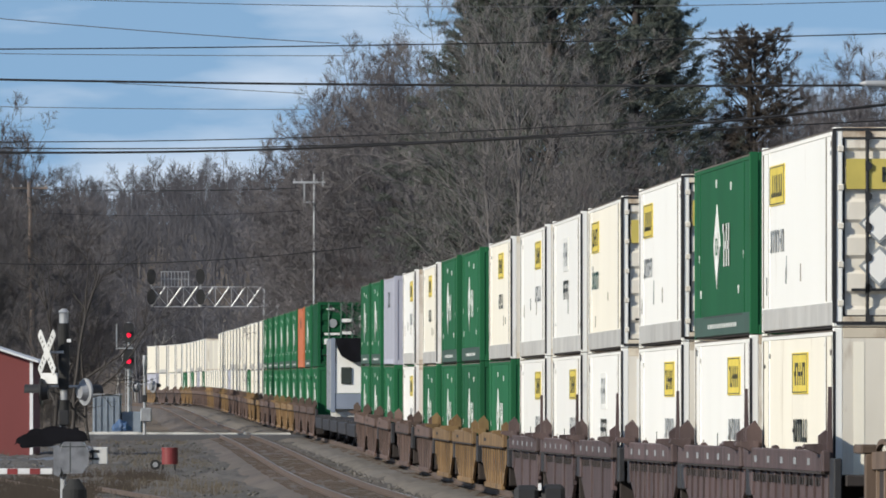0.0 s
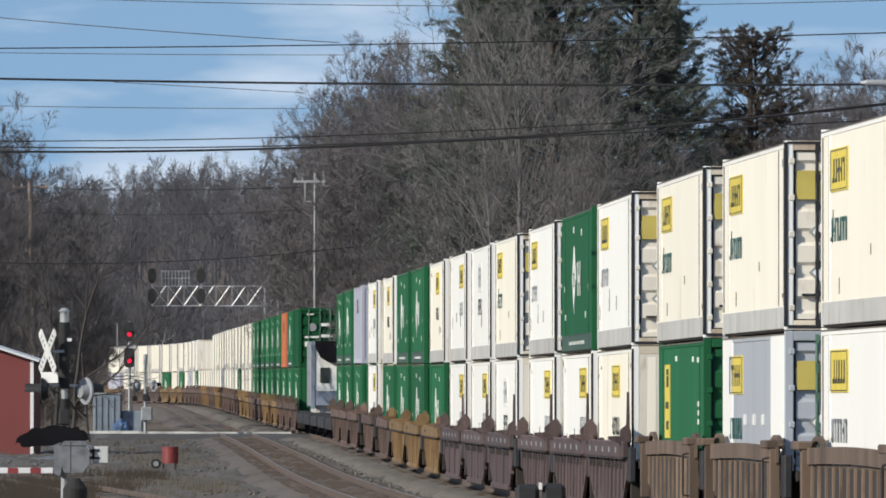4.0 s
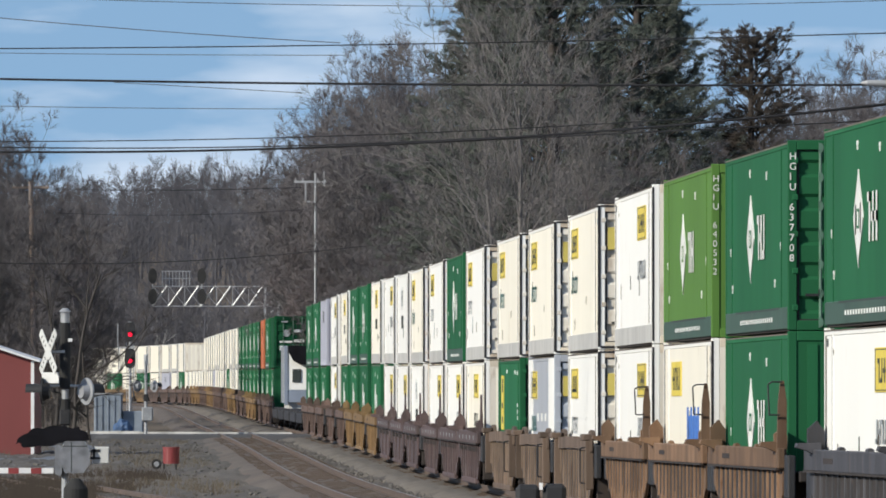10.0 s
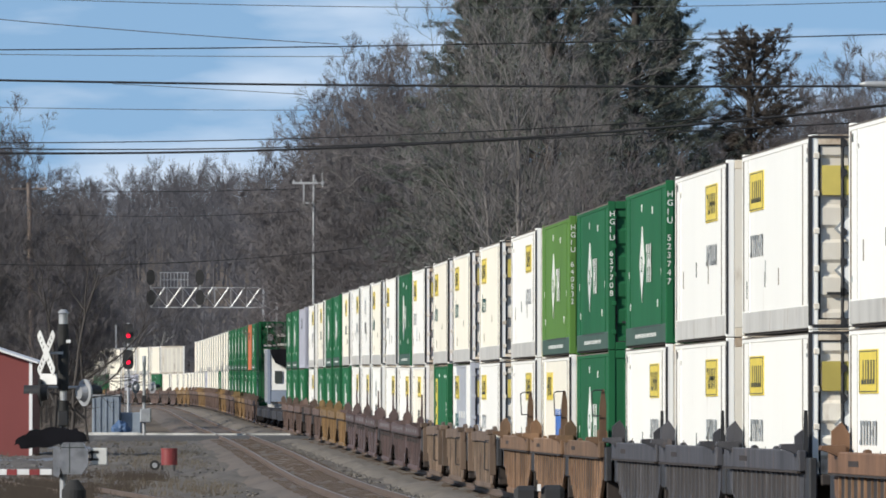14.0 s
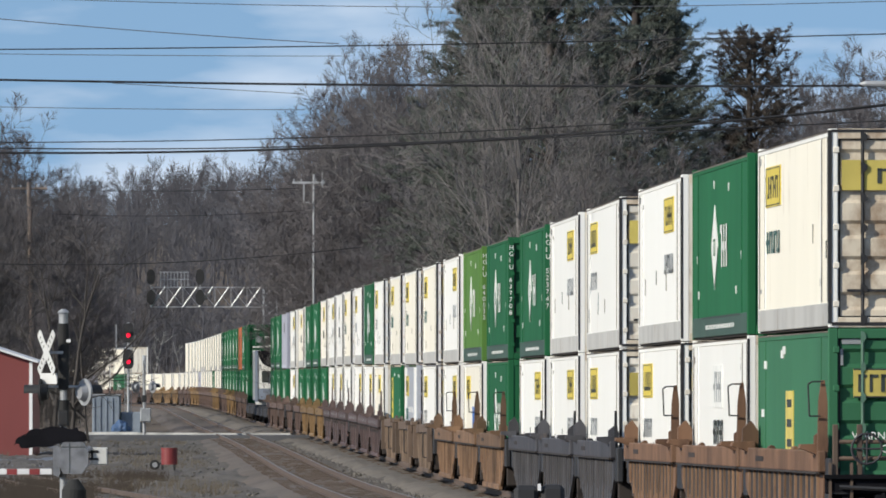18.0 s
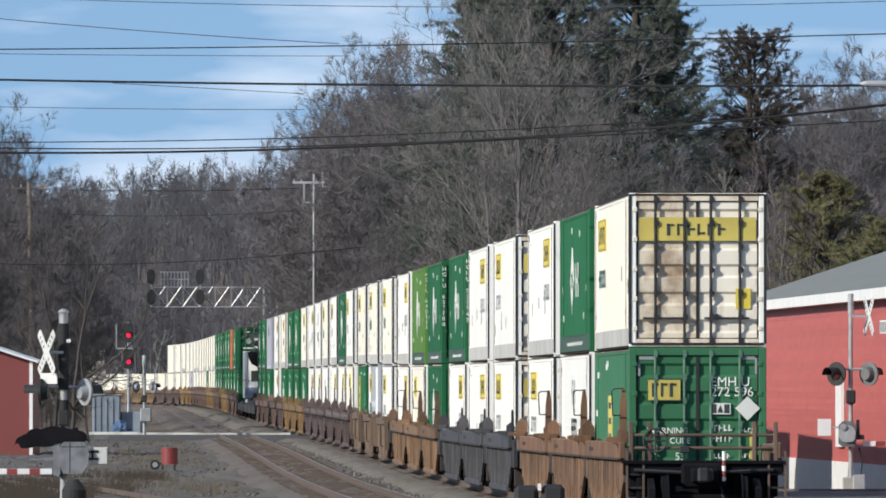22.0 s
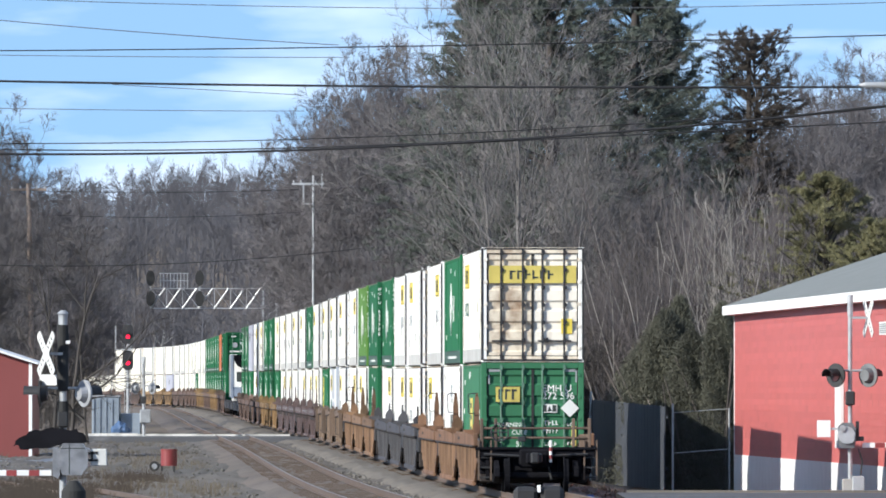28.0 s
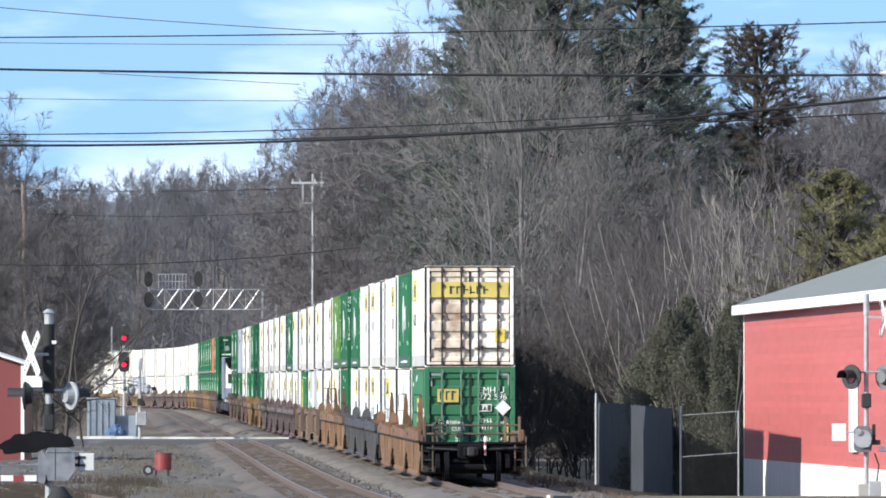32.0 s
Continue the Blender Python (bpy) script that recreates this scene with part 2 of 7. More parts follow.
mat("red_paint", (0.24, 0.04, 0.04), 0.5, dark=0.8, scale=3)
mat("blue_tarp", (0.05, 0.1, 0.2), 0.6, dark=0.7, scale=2)
mat("blue_bin", (0.22, 0.26, 0.31), 0.6, dark=0.7, scale=1.5, stain=(0.25, 0.26, 0.28), amount=0.4)
mat("fence_slat", (0.05, 0.056, 0.07), 0.7, dark=0.7, scale=1)
mat("door_worn", (0.76, 0.67, 0.53), 0.55, dark=0.72, scale=0.8, fine=9, bump=0.05, streak=1.4, stain=(0.27, 0.17, 0.1), amount=0.85, vary=0.05)
# ---------------- building tools ----------------
class Shape:
    """Collects boxes, tubes, sheets and prisms into one mesh."""

    def __init__(self):
        self.v, self.f = [], []

    def add(self, verts, faces):
        k = len(self.v)
        self.v += [tuple(p) for p in verts]
        self.f += [tuple(i + k for i in f) for f in faces]
        return self

    def box(self, x0, x1, y0, y1, z0, z1, c=0.0):
        """A box; c > 0 chamfers its edges along all three axes."""
        if c <= 0:
            v = [(x, y, z) for x in (x0, x1) for y in (y0, y1) for z in (z0, z1)]
            return self.add(v, [(0, 1, 3, 2), (4, 6, 7, 5), (0, 4, 5, 1), (2, 3, 7, 6), (0, 2, 6, 4), (1, 5, 7, 3)])
        bm = bmesh.new()
        bmesh.ops.create_cube(bm, size=1)
        for p in bm.verts:
            p.co = Vector(((x0 + x1) / 2 + p.co.x * (x1 - x0), (y0 + y1) / 2 + p.co.y * (y1 - y0), (z0 + z1) / 2 + p.co.z * (z1 - z0)))
        bmesh.ops.bevel(bm, geom=list(bm.edges), offset=c, segments=1, affect="EDGES")
        bm.verts.index_update()
        self.add([p.co for p in bm.verts], [[p.index for p in f.verts] for f in bm.faces])
        bm.free()
        return self

    def tube(self, a, b, r0, r1=None, n=8, caps=True):
        a, b = Vector(a), Vector(b)
        r1 = r0 if r1 is None else r1
        q = (b - a).to_track_quat("Z", "Y")
        ring = [q @ Vector((math.cos(2 * math.pi * i / n), math.sin(2 * math.pi * i / n), 0)) for i in range(n)]
        v = [a + p * r0 for p in ring] + [b + p * r1 for p in ring]
        f = [(i, (i + 1) % n, n + (i + 1) % n, n + i) for i in range(n)]
        if caps:
            f += [tuple(range(n))[::-1], tuple(range(n, 2 * n))]
        return self.add(v, f)

    def path(self, pts, r, n=6):
        for a, b in zip(pts, pts[1:]):
            self.tube(a, b, r, r, n)
        return self

    def prism(self, outline, a, b):
        """An outline of (u, w) pairs in the x-z plane, pulled from y = a to y = b."""
        n = len(outline)
        v = [(u, a, w) for u, w in outline] + [(u, b, w) for u, w in outline]
        return self.add(v, [tuple(range(n)), tuple(range(n, 2 * n))[::-1]] + [(i, n + i, n + (i + 1) % n, (i + 1) % n) for i in range(n)])

    def side(self, outline, a, b):
        """An outline of (y, z) pairs, pulled from x = a to x = b."""
        n = len(outline)
        v = [(a, u, w) for u, w in outline] + [(b, u, w) for u, w in outline]
        return self.add(v, [tuple(range(n)), tuple(range(n, 2 * n))[::-1]] + [(i, n + i, n + (i + 1) % n, (i + 1) % n) for i in range(n)])

    def plan(self, outline, a, b):
        """An outline of (x, y) pairs, pulled from z = a to z = b."""
        n = len(outline)
        v = [(u, w, a) for u, w in outline] + [(u, w, b) for u, w in outline]
        return self.add(v, [tuple(range(n))[::-1], tuple(range(n, 2 * n))] + [(i, (i + 1) % n, n + (i + 1) % n, n + i) for i in range(n)])

    def strip(self, left, right):
        n = len(left)
        return self.add(list(left) + list(right), [(i, n + i, n + i + 1, i + 1) for i in range(n - 1)])

    def mesh(self, name, material, normals=True):
        me = bpy.data.meshes.new(name)
        me.from_pydata([tuple(p) for p in self.v], [], self.f)
        if normals:
            bm = bmesh.new()
            bm.from_mesh(me)
            bmesh.ops.recalc_face_normals(bm, faces=list(bm.faces))
            bm.to_mesh(me)
            bm.free()
        me.materials.append(MATS[material])
        return me


def part(name, shape, material, parent=None, label="", m=None):
    """Links a shape (or a ready mesh) as one mesh object under its thing."""
    me = shape if isinstance(shape, bpy.types.Mesh) else shape.mesh(name, material)
    ob = new(name, me)
    ob.parent = parent
    if m is not None:
        ob.matrix_basis = m
    if label:
        ob["label"] = label
    if name.endswith("lettering") or name == "graffiti":
        ob["kind"] = "stuff"
    return ob


def thing(name, m, label, category, group="", kind=""):
    ob = new(name)
    ob.matrix_basis = m
    return tagged(ob, label, category, group, kind)


def raw_mesh(name, verts, tris, material, smooth=False):
    """A mesh from big number arrays of triangles."""
    verts, tris = np.asarray(verts, dtype=np.float32), np.asarray(tris, dtype=np.int32)
    me = bpy.data.meshes.new(name)
    me.vertices.add(len(verts))
    me.vertices.foreach_set("co", verts.ravel())
    me.loops.add(tris.size)
    me.loops.foreach_set("vertex_index", tris.ravel())
    me.polygons.add(len(tris))
    me.polygons.foreach_set("loop_start", np.arange(0, tris.size, 3, dtype=np.int32))
    me.update(calc_edges=True)
    me.materials.append(MATS[material])
    return me


def smoothstep(a, b, x):
    u = np.clip((np.asarray(x, dtype=float) - a) / (b - a), 0, 1)
    return u * u * (3 - 2 * u)


# ---------------- the line: the main track's left container edge, and its height, by distance ahead ----------------
LINE_Y = np.array([-250, -100, 0, 100, 183, 205, 233, 261, 289, 331, 380, 481, 587, 671, 770, 853, 972, 1070, 1252, 1336, 1392, 1462, 1530, 1700, 2000.0])
LINE_X = np.array([27.5, 20.3, 15.3, 10.15, 5.95, 4.95, 3.92, 3.06, 2.26, 0.96, -0.36, -2.98, -5.6, -7.86, -10.6, -12.8, -15.95, -18.5, -23.7, -27, -30.9, -38.0, -46.0, -70, -120.0])
RISE_Y = np.array([-250, 180, 205, 233, 261, 300, 400, 481, 641, 829, 960, 1240, 1430, 2000.0])
RISE_Z = np.array([0.3, 0.17, 0.13, 0.08, 0.02, -0.02, 0.0, 0.17, 0.31, 0.51, 0.72, 0.97, 1.0, 1.1])


def glide(x, xs, ys):
    """Smooth curve through the points (monotone cubic)."""
    d = np.diff(ys) / np.diff(xs)
    m = np.concatenate([[d[0]], (d[1:] + d[:-1]) / 2, [d[-1]]])
    x = np.atleast_1d(np.asarray(x, dtype=float))
    i = np.clip(np.searchsorted(xs, x) - 1, 0, len(xs) - 2)
    h = xs[i + 1] - xs[i]
    t = (x - xs[i]) / h
    a, b = 2 * t**3 - 3 * t**2 + 1, t**3 - 2 * t**2 + t
    c, e = -2 * t**3 + 3 * t**2, t**3 - t**2
    return a * ys[i] + b * h * m[i] + c * ys[i + 1] + e * h * m[i + 1]


GRID_Y = np.arange(-250, 2001, 2.0)
kern = np.ones(31) / 31
pad = lambda a: np.concatenate([a[0] + (np.arange(-15, 0)) * (a[1] - a[0]), a, a[-1] + np.arange(1, 16) * (a[-1] - a[-2])])
GRID_X = np.convolve(pad(glide(GRID_Y, LINE_Y, LINE_X)), kern, "valid") + 1.3
GRID_Z = np.convolve(pad(glide(GRID_Y, RISE_Y, RISE_Z)), kern, "valid")


def line_x(y):
    return np.interp(y, GRID_Y, GRID_X)


def line_z(y):
    return np.interp(y, GRID_Y, GRID_Z)
# ---------------- ground ----------------
def ground_z(x, y):
    """Height of the land: level by the line, a ditch to the right of it, wooded hills far off."""
    x, y = np.asarray(x, dtype=float), np.asarray(y, dtype=float)
    off = x - line_x(y)
    z = line_z(y) - 0.42
    z = z - 0.55 * smoothstep(4, 8, off) * smoothstep(333, 345, y) * (1 - smoothstep(520, 600, y))
    z = z + 9 * smoothstep(14, 120, off) * smoothstep(430, 900, y)
    z = z + 5 * smoothstep(30, 160, -off) * smoothstep(600, 1000, y)
    z = z + 14 * smoothstep(1500, 2300, y) + 22 * smoothstep(1750, 3000, y - 0.9 * off)
    z = z + 10 * smoothstep(40, 170, np.abs(x + 40)) * smoothstep(1500, 2300, y)
    return z


gy = np.concatenate([np.linspace(-600, 150, 16), np.linspace(180, 700, 66), np.linspace(720, 1600, 45), np.linspace(1650, 4800, 40)])
gx = np.concatenate([np.linspace(-1500, -150, 14), np.linspace(-120, -32, 12), np.linspace(-28, 28, 48), np.linspace(32, 120, 12), np.linspace(150, 1500, 14)])
GX, GY = np.meshgrid(gx, gy)
GZ = ground_z(GX, GY) + np.vectorize(lambda a, b: noise.noise(Vector((a * 0.13, b * 0.03, 0))) * 0.06)(GX, GY)
nx, ny = len(gx), len(gy)
quad = (np.arange(ny - 1)[:, None] * nx + np.arange(nx - 1)[None, :]).ravel()
tri = np.concatenate([np.stack([quad, quad + 1, quad + nx + 1], 1), np.stack([quad, quad + nx + 1, quad + nx], 1)])
ground = tagged(new("ground", raw_mesh("ground", np.stack([GX.ravel(), GY.ravel(), GZ.ravel()], 1), tri, "soil")), "brown winter soil with dead grass under the bare woods", "ground", kind="structure")


def ribbon(name, y0, y1, left, right, top, material, label, foot=0.0, step=6.0, category="ground"):
    """A sheet along the line between two offsets, with sloping shoulders of width foot."""
    ys = np.arange(y0, y1 + 0.1, step)
    c, z = line_x(ys), line_z(ys) + top
    s = Shape()
    l, r = [(a + left, b, h) for a, b, h in zip(c, ys, z)], [(a + right, b, h) for a, b, h in zip(c, ys, z)]
    s.strip(l, r)
    if foot:
        s.strip([(a - foot, b, h - 0.5) for a, b, h in l], l)
        s.strip(r, [(a + foot, b, h - 0.5) for a, b, h in r])
    return tagged(new(name, s.mesh(name, material)), label, category, kind="structure")



def rough_yard(name, y0, y1, left, right, top, material, label, bump=0.13, dx=0.16, dy=2.2, lip=1.2, freq=0.8, grit=0.022):
    """A broad gravel sheet beside the line with humps and ruts."""
    ys, us = np.arange(y0, y1 + 0.1, dy), np.arange(left, right + 0.01, dx)
    U, Y = np.meshgrid(us, ys)
    X = U + line_x(Y)
    hump = np.vectorize(lambda a, b: noise.fractal(Vector((a * freq, b * 0.11, 3.0)), 0.85, 2.1, 4))(X, Y)
    edge = smoothstep(left, left + lip, U) * (1 - smoothstep(right - lip, right, U))
    speck = np.random.default_rng(len(name)).normal(0, grit, X.shape)
    Z = line_z(Y) + top + (hump * bump + speck) * edge - 0.35 * (1 - edge)
    a, b = len(us), len(ys)
    qd = (np.arange(b - 1)[:, None] * a + np.arange(a - 1)[None, :]).ravel()
    tr = np.concatenate([np.stack([qd, qd + 1, qd + a + 1], 1), np.stack([qd, qd + a + 1, qd + a], 1)])
    return tagged(new(name, raw_mesh(name, np.stack([X.ravel(), Y.ravel(), Z.ravel()], 1), tr, material)), label, "ground", kind="structure")


rough_yard("gravel_yard", 180, 720, -30, 4.5, -0.33, "gravel", "tan gravel strip with humps and ruts beside the tracks")
ribbon("ballast_main_ends", -240, 180, -1.9, 1.9, -0.16, "ballast_grey", "grey stone ballast bed under the main track", foot=1.0)
rough_yard("ballast_main", 180, 1500, -3.0, 3.0, -0.17, "ballast_grey", "grey stone ballast bed under the main track", 0.02, 0.16, 3.0, 1.2, 1.2, 0.016)
ribbon("ballast_second_ends", -240, 180, -6.3, -2.5, -0.17, "ballast", "rust-brown ballast bed under the empty second track", foot=0.9)
rough_yard("ballast_second", 180, 1500, -7.3, -1.9, -0.18, "ballast", "rust-brown ballast bed under the empty second track", 0.025, 0.16, 3.0, 1.7, 1.1, 0.016)


def track(name, offset, y0, y1, label):
    """Two rails of T section along the line, each a mesh of its own, on wooden ties."""
    base = tagged(new(name), label, "railway track", kind="structure")
    ys = np.arange(y0, y1 + 0.1, 4.0)
    for side in (-0.755, 0.755):
        s = Shape()
        head = Shape().strip([(line_x(y) + offset + side - 0.03, y, line_z(y) + 0.002) for y in ys], [(line_x(y) + offset + side + 0.03, y, line_z(y) + 0.002) for y in ys])
        for w, z0, z1 in ((0.036, -0.035, 0.0), (0.009, -0.13, -0.035), (0.07, -0.155, -0.13)):
            pts = [(line_x(y) + offset + side, y, line_z(y)) for y in ys]
            for dz0, dz1, wa, wb in ((z1, z1, -w, w), (z0, z1, -w, -w), (z0, z1, w, w)):
                s.strip([(a + wa, b, c + dz0) for a, b, c in pts], [(a + wb, b, c + dz1) for a, b, c in pts])
        rail = part("rail", s, "steel_rail", base)
        part("rail_head", head, "rail_head", rail, "worn bright rail head")
    s = Shape()
    for y in np.arange(max(y0, 290), min(y1, 640), 0.52):
        a, c = line_x(y) + offset, line_z(y)
        s.box(a - 1.3, a + 1.3, y - 0.11, y + 0.11, c - 0.3, c - 0.168)
    ob = part("ties", s.mesh("ties", "tie_wood", normals=False), "tie_wood", base, "weathered wooden ties")
    ob["kind"] = "stuff"
    return base


track("track_main", 0.0, -240, 1600, "steel main railway track on grey ballast")
track("track_second", -4.4, -240, 1500, "empty rusty second railway track on brown ballast")

# siding that swings away to the left before the crossing
sid = tagged(new("track_siding"), "rusty siding rails curving through the gravel", "railway track", kind="structure")
for side in (-0.755, 0.755):
    s = Shape()
    pts = [(-6.0 - (y - 305) * 0.0725 + side, y, line_z(y) - 0.17) for y in np.arange(240, 430, 6.0)]
    s.strip([(a - 0.04, b, c) for a, b, c in pts], [(a + 0.04, b, c) for a, b, c in pts])
    s.strip([(a - 0.04, b, c - 0.12) for a, b, c in pts], [(a - 0.04, b, c) for a, b, c in pts])
    part("rail", s, "steel_rail", sid)


def cross_road(name, y0, y1, x0, x1, top, material, label):
    """A road across the tracks, level with the rails, with a curb-height edge."""
    s = Shape()
    xs = np.linspace(x0, x1, 40)
    za = float(line_z((y0 + y1) / 2)) + top
    s.strip([(a, y0, za) for a in xs], [(a, y1, za) for a in xs])
    s.strip([(a, y1, za) for a in xs], [(a, y1 + 0.5, za - 0.9) for a in xs])
    s.strip([(a, y0 - 0.8, za - 0.5) for a in xs], [(a, y0, za) for a in xs])
    return tagged(new(name, s.mesh(name, material)), label, "road", kind="structure")


cross_road("road_near", 306, 327, line_x(316) + 1.6, 120, 0.0, "asphalt", "worn grey asphalt road at the near level crossing")
cross_road("road_far", 640, 655, -120, 60, -0.05, "asphalt", "grey asphalt road at the far level crossing")
s = Shape()
for x0, x1 in ((line_x(327) + 2.2, 40),):
    s.box(x0, x1, 327.0, 327.35, -0.3, 0.03)
tagged(new("road_edge", s.mesh("road_edge", "ballast_grey")), "pale concrete edge of the road", "kerb", kind="structure")
s = Shape()
s.box(-18.0, -15.2, 655.0, 655.2, 0.05, 0.4).box(-15.2, -12.2, 655.0, 655.2, 0.05, 0.37).box(-12.2, -7.6, 655.0, 655.2, 0.05, 0.35)
tagged(new("road_kerb", s.mesh("road_kerb", "kerb_paint")), "worn white painted kerb beside the far crossing", "kerb", kind="structure")
rough_yard("lot", 395, 640, -19, -8.5, -0.36, "lot", "patchy blue-grey paved lot beside the tracks", 0.1, 0.25, 2.5, 3.0, 0.3)

# dead weeds and rubble over the gravel
gw = np.random.default_rng(17)
n = 4200
wy = 230 + 420 * gw.uniform(0, 1, n) ** 1.2
wu = np.where(gw.uniform(0, 1, n) < 0.75, -7.0 - 22 * gw.uniform(0, 1, n) ** 1.3, gw.uniform(2.6, 4.6, n))
patch = np.array([noise.noise(Vector((a * 0.25, b * 0.02, 7.0))) for a, b in zip(wu, wy)])
keep = patch > -0.05
wy, wu, patch = wy[keep], wu[keep], patch[keep]
wx = wu + line_x(wy)
per = 5
bx, by = np.repeat(wx, per) + gw.normal(0, 0.12, len(wx) * per), np.repeat(wy, per) + gw.normal(0, 0.3, len(wx) * per)
bz = np.repeat(line_z(wy) - 0.42, per)
bh = gw.uniform(0.12, 0.3, len(bx)) * np.repeat(0.6 + 1.2 * patch.clip(0), per) + 0.12
tipx, tipy = bx + gw.normal(0, 0.1, len(bx)), by + gw.normal(0, 0.1, len(bx))
wv = np.stack([np.stack([bx - 0.012, by, bz], 1), np.stack([bx + 0.012, by, bz], 1), np.stack([tipx, tipy, bz + bh], 1)], 1).reshape(-1, 3)
tagged(new("weeds", raw_mesh("weeds", wv, np.arange(len(wv)).reshape(-1, 3), "weeds")), "dry tan weeds scattered over the gravel", "weeds", kind="stuff")
n = 7000
ry = 230 + 420 * gw.uniform(0, 1, n)
pick = gw.uniform(0, 1, n)
ru = np.where(pick < 0.4, -6.6 - 20 * gw.uniform(0, 1, n) ** 1.3, np.where(pick < 0.75, gw.uniform(-2.9, -1.2, n), gw.uniform(1.2, 3.2, n)))
rx, rz, rr = ru + line_x(ry), line_z(ry) - 0.3, gw.uniform(0.02, 0.085, n)
octa = np.array([[1, 0, 0], [-1, 0, 0], [0, 1, 0], [0, -1, 0], [0, 0, 0.7], [0, 0, -0.7]])
rv = (octa[None] * gw.uniform(0.6, 1.3, (n, 6, 1)) * rr[:, None, None] + np.stack([rx, ry, rz], 1)[:, None]).reshape(-1, 3)
of = np.array([[0, 2, 4], [2, 1, 4], [1, 3, 4], [3, 0, 4], [2, 0, 5], [1, 2, 5], [3, 1, 5], [0, 3, 5]])
tagged(new("rubble", raw_mesh("rubble", rv, (np.arange(n)[:, None, None] * 6 + of[None]).reshape(-1, 3), "rubble")), "loose grey stones along the tracks", "stones", kind="stuff")
n = 2600
by0 = gw.uniform(285, 420, n)
bu = -8.6 - 6.5 * gw.uniform(0, 1, n)
cl = np.array([noise.noise(Vector((a * 0.5, b * 0.04, 11.0))) for a, b in zip(bu, by0)])
bu, by0 = bu[cl > 0.0], by0[cl > 0.0]
per = 7
cx, cy = np.repeat(bu, per) + gw.normal(0, 0.15, len(bu) * per), np.repeat(by0, per) + gw.normal(0, 0.4, len(bu) * per)
ch = gw.uniform(0.2, 0.55, len(cx))
cz = line_z(cy) - 0.45
# a thicker patch round the foot of the near mast
m2 = 5200
px2, py2 = gw.uniform(-14.5, -11.2, m2), gw.uniform(292, 335, m2)
cx, cy = np.concatenate([cx, px2]), np.concatenate([cy, py2])
ch = np.concatenate([ch, gw.uniform(0.25, 0.95, m2) * (0.5 + 0.5 * np.sin(px2 * 2.1) ** 2)])
cx[-m2:] += line_x(py2)
cz = line_z(cy) - 0.45
bv = np.stack([np.stack([cx - 0.014, cy, cz], 1), np.stack([cx + 0.014, cy, cz], 1), np.stack([cx + gw.normal(0, 0.18, len(cx)), cy, cz + ch], 1)], 1).reshape(-1, 3)
tagged(new("dead_brush", raw_mesh("dead_brush", bv, np.arange(len(bv)).reshape(-1, 3), "brush")), "brown dead brush around the crossing mast", "brush", kind="stuff")
# ---------------- the freight train ----------------
CL, CW, CH = 16.15, 2.59, 2.896      # the well, and a container's width and height
BOX = 15.3                           # a container's length
HW = CW / 2
MOVERS = []          # (thing, metres ahead of the train's tail, length, height above rail)


def words(text, size, material, parent, x, y, z, name="lettering", label="", stretch=1.0, turn=(90, 0, 0)):
    """Flat lettering in the built-in font, standing on a wall that faces backwards unless turned."""
    cu = bpy.data.curves.new("text", "FONT")
    cu.body, cu.size, cu.align_x = text, size, "LEFT"
    tmp = new("text_source", cu)
    bpy.context.view_layer.update()
    me = bpy.data.meshes.new_from_object(tmp.evaluated_get(bpy.context.evaluated_depsgraph_get()))
    bpy.data.objects.remove(tmp)
    me.materials.clear()
    me.materials.append(MATS[material])
    me.transform(Matrix.Diagonal((stretch, 1, 1, 1)))
    return part(name, me, material, parent, label, pose(x, y, z, *turn))


def bars(rng, x0, x1, z0, z1, y, n, depth=0.006):
    """A row of uneven upright bars in place of letters on a wall that faces backwards."""
    s = Shape()
    w = (x1 - x0) / n
    for i in range(n):
        a = x0 + i * w
        s.box(a + w * 0.1, a + w * rng.uniform(0.3, 0.45), y - depth, y, z0, z1)
        h = rng.choice((0.1, 0.45, 0.8))
        s.box(a + w * 0.1, a + w * 0.85, y - depth, y, z0 + (z1 - z0) * h, z0 + (z1 - z0) * (h + 0.18))
    return s


def side_bars(rng, y0, y1, z0, z1, n, x=-HW - 0.004):
    """The same on the left flank."""
    s = Shape()
    w = (y1 - y0) / n
    for i in range(n):
        a = y0 + i * w
        s.box(x - 0.004, x, a + w * 0.1, a + w * rng.uniform(0.35, 0.55), z0, z1)
        h = rng.choice((0.0, 0.4, 0.8))
        s.box(x - 0.004, x, a + w * 0.1, a + w * 0.85, z0 + (z1 - z0) * h, z0 + (z1 - z0) * (h + 0.2))
    return s


def door_leaf(x0, x1, ribs=5):
    """One door leaf at the container's tail: pressed level ribs between flat bands."""
    z0, z1 = 0.16, CH - 0.14
    out = [(0.055, z0), (0.055, z1), (0.0, z1)]
    h = (z1 - z0) / ribs
    for i in range(ribs):
        t = z1 - i * h
        out += [(0.0, t - h * 0.30), (0.04, t - h * 0.40), (0.04, t - h * 0.72), (0.0, t - h * 0.82)]
    out += [(0.0, z0)]
    return Shape().side([(0.045 + a, b) for a, b in out], x0, x1)


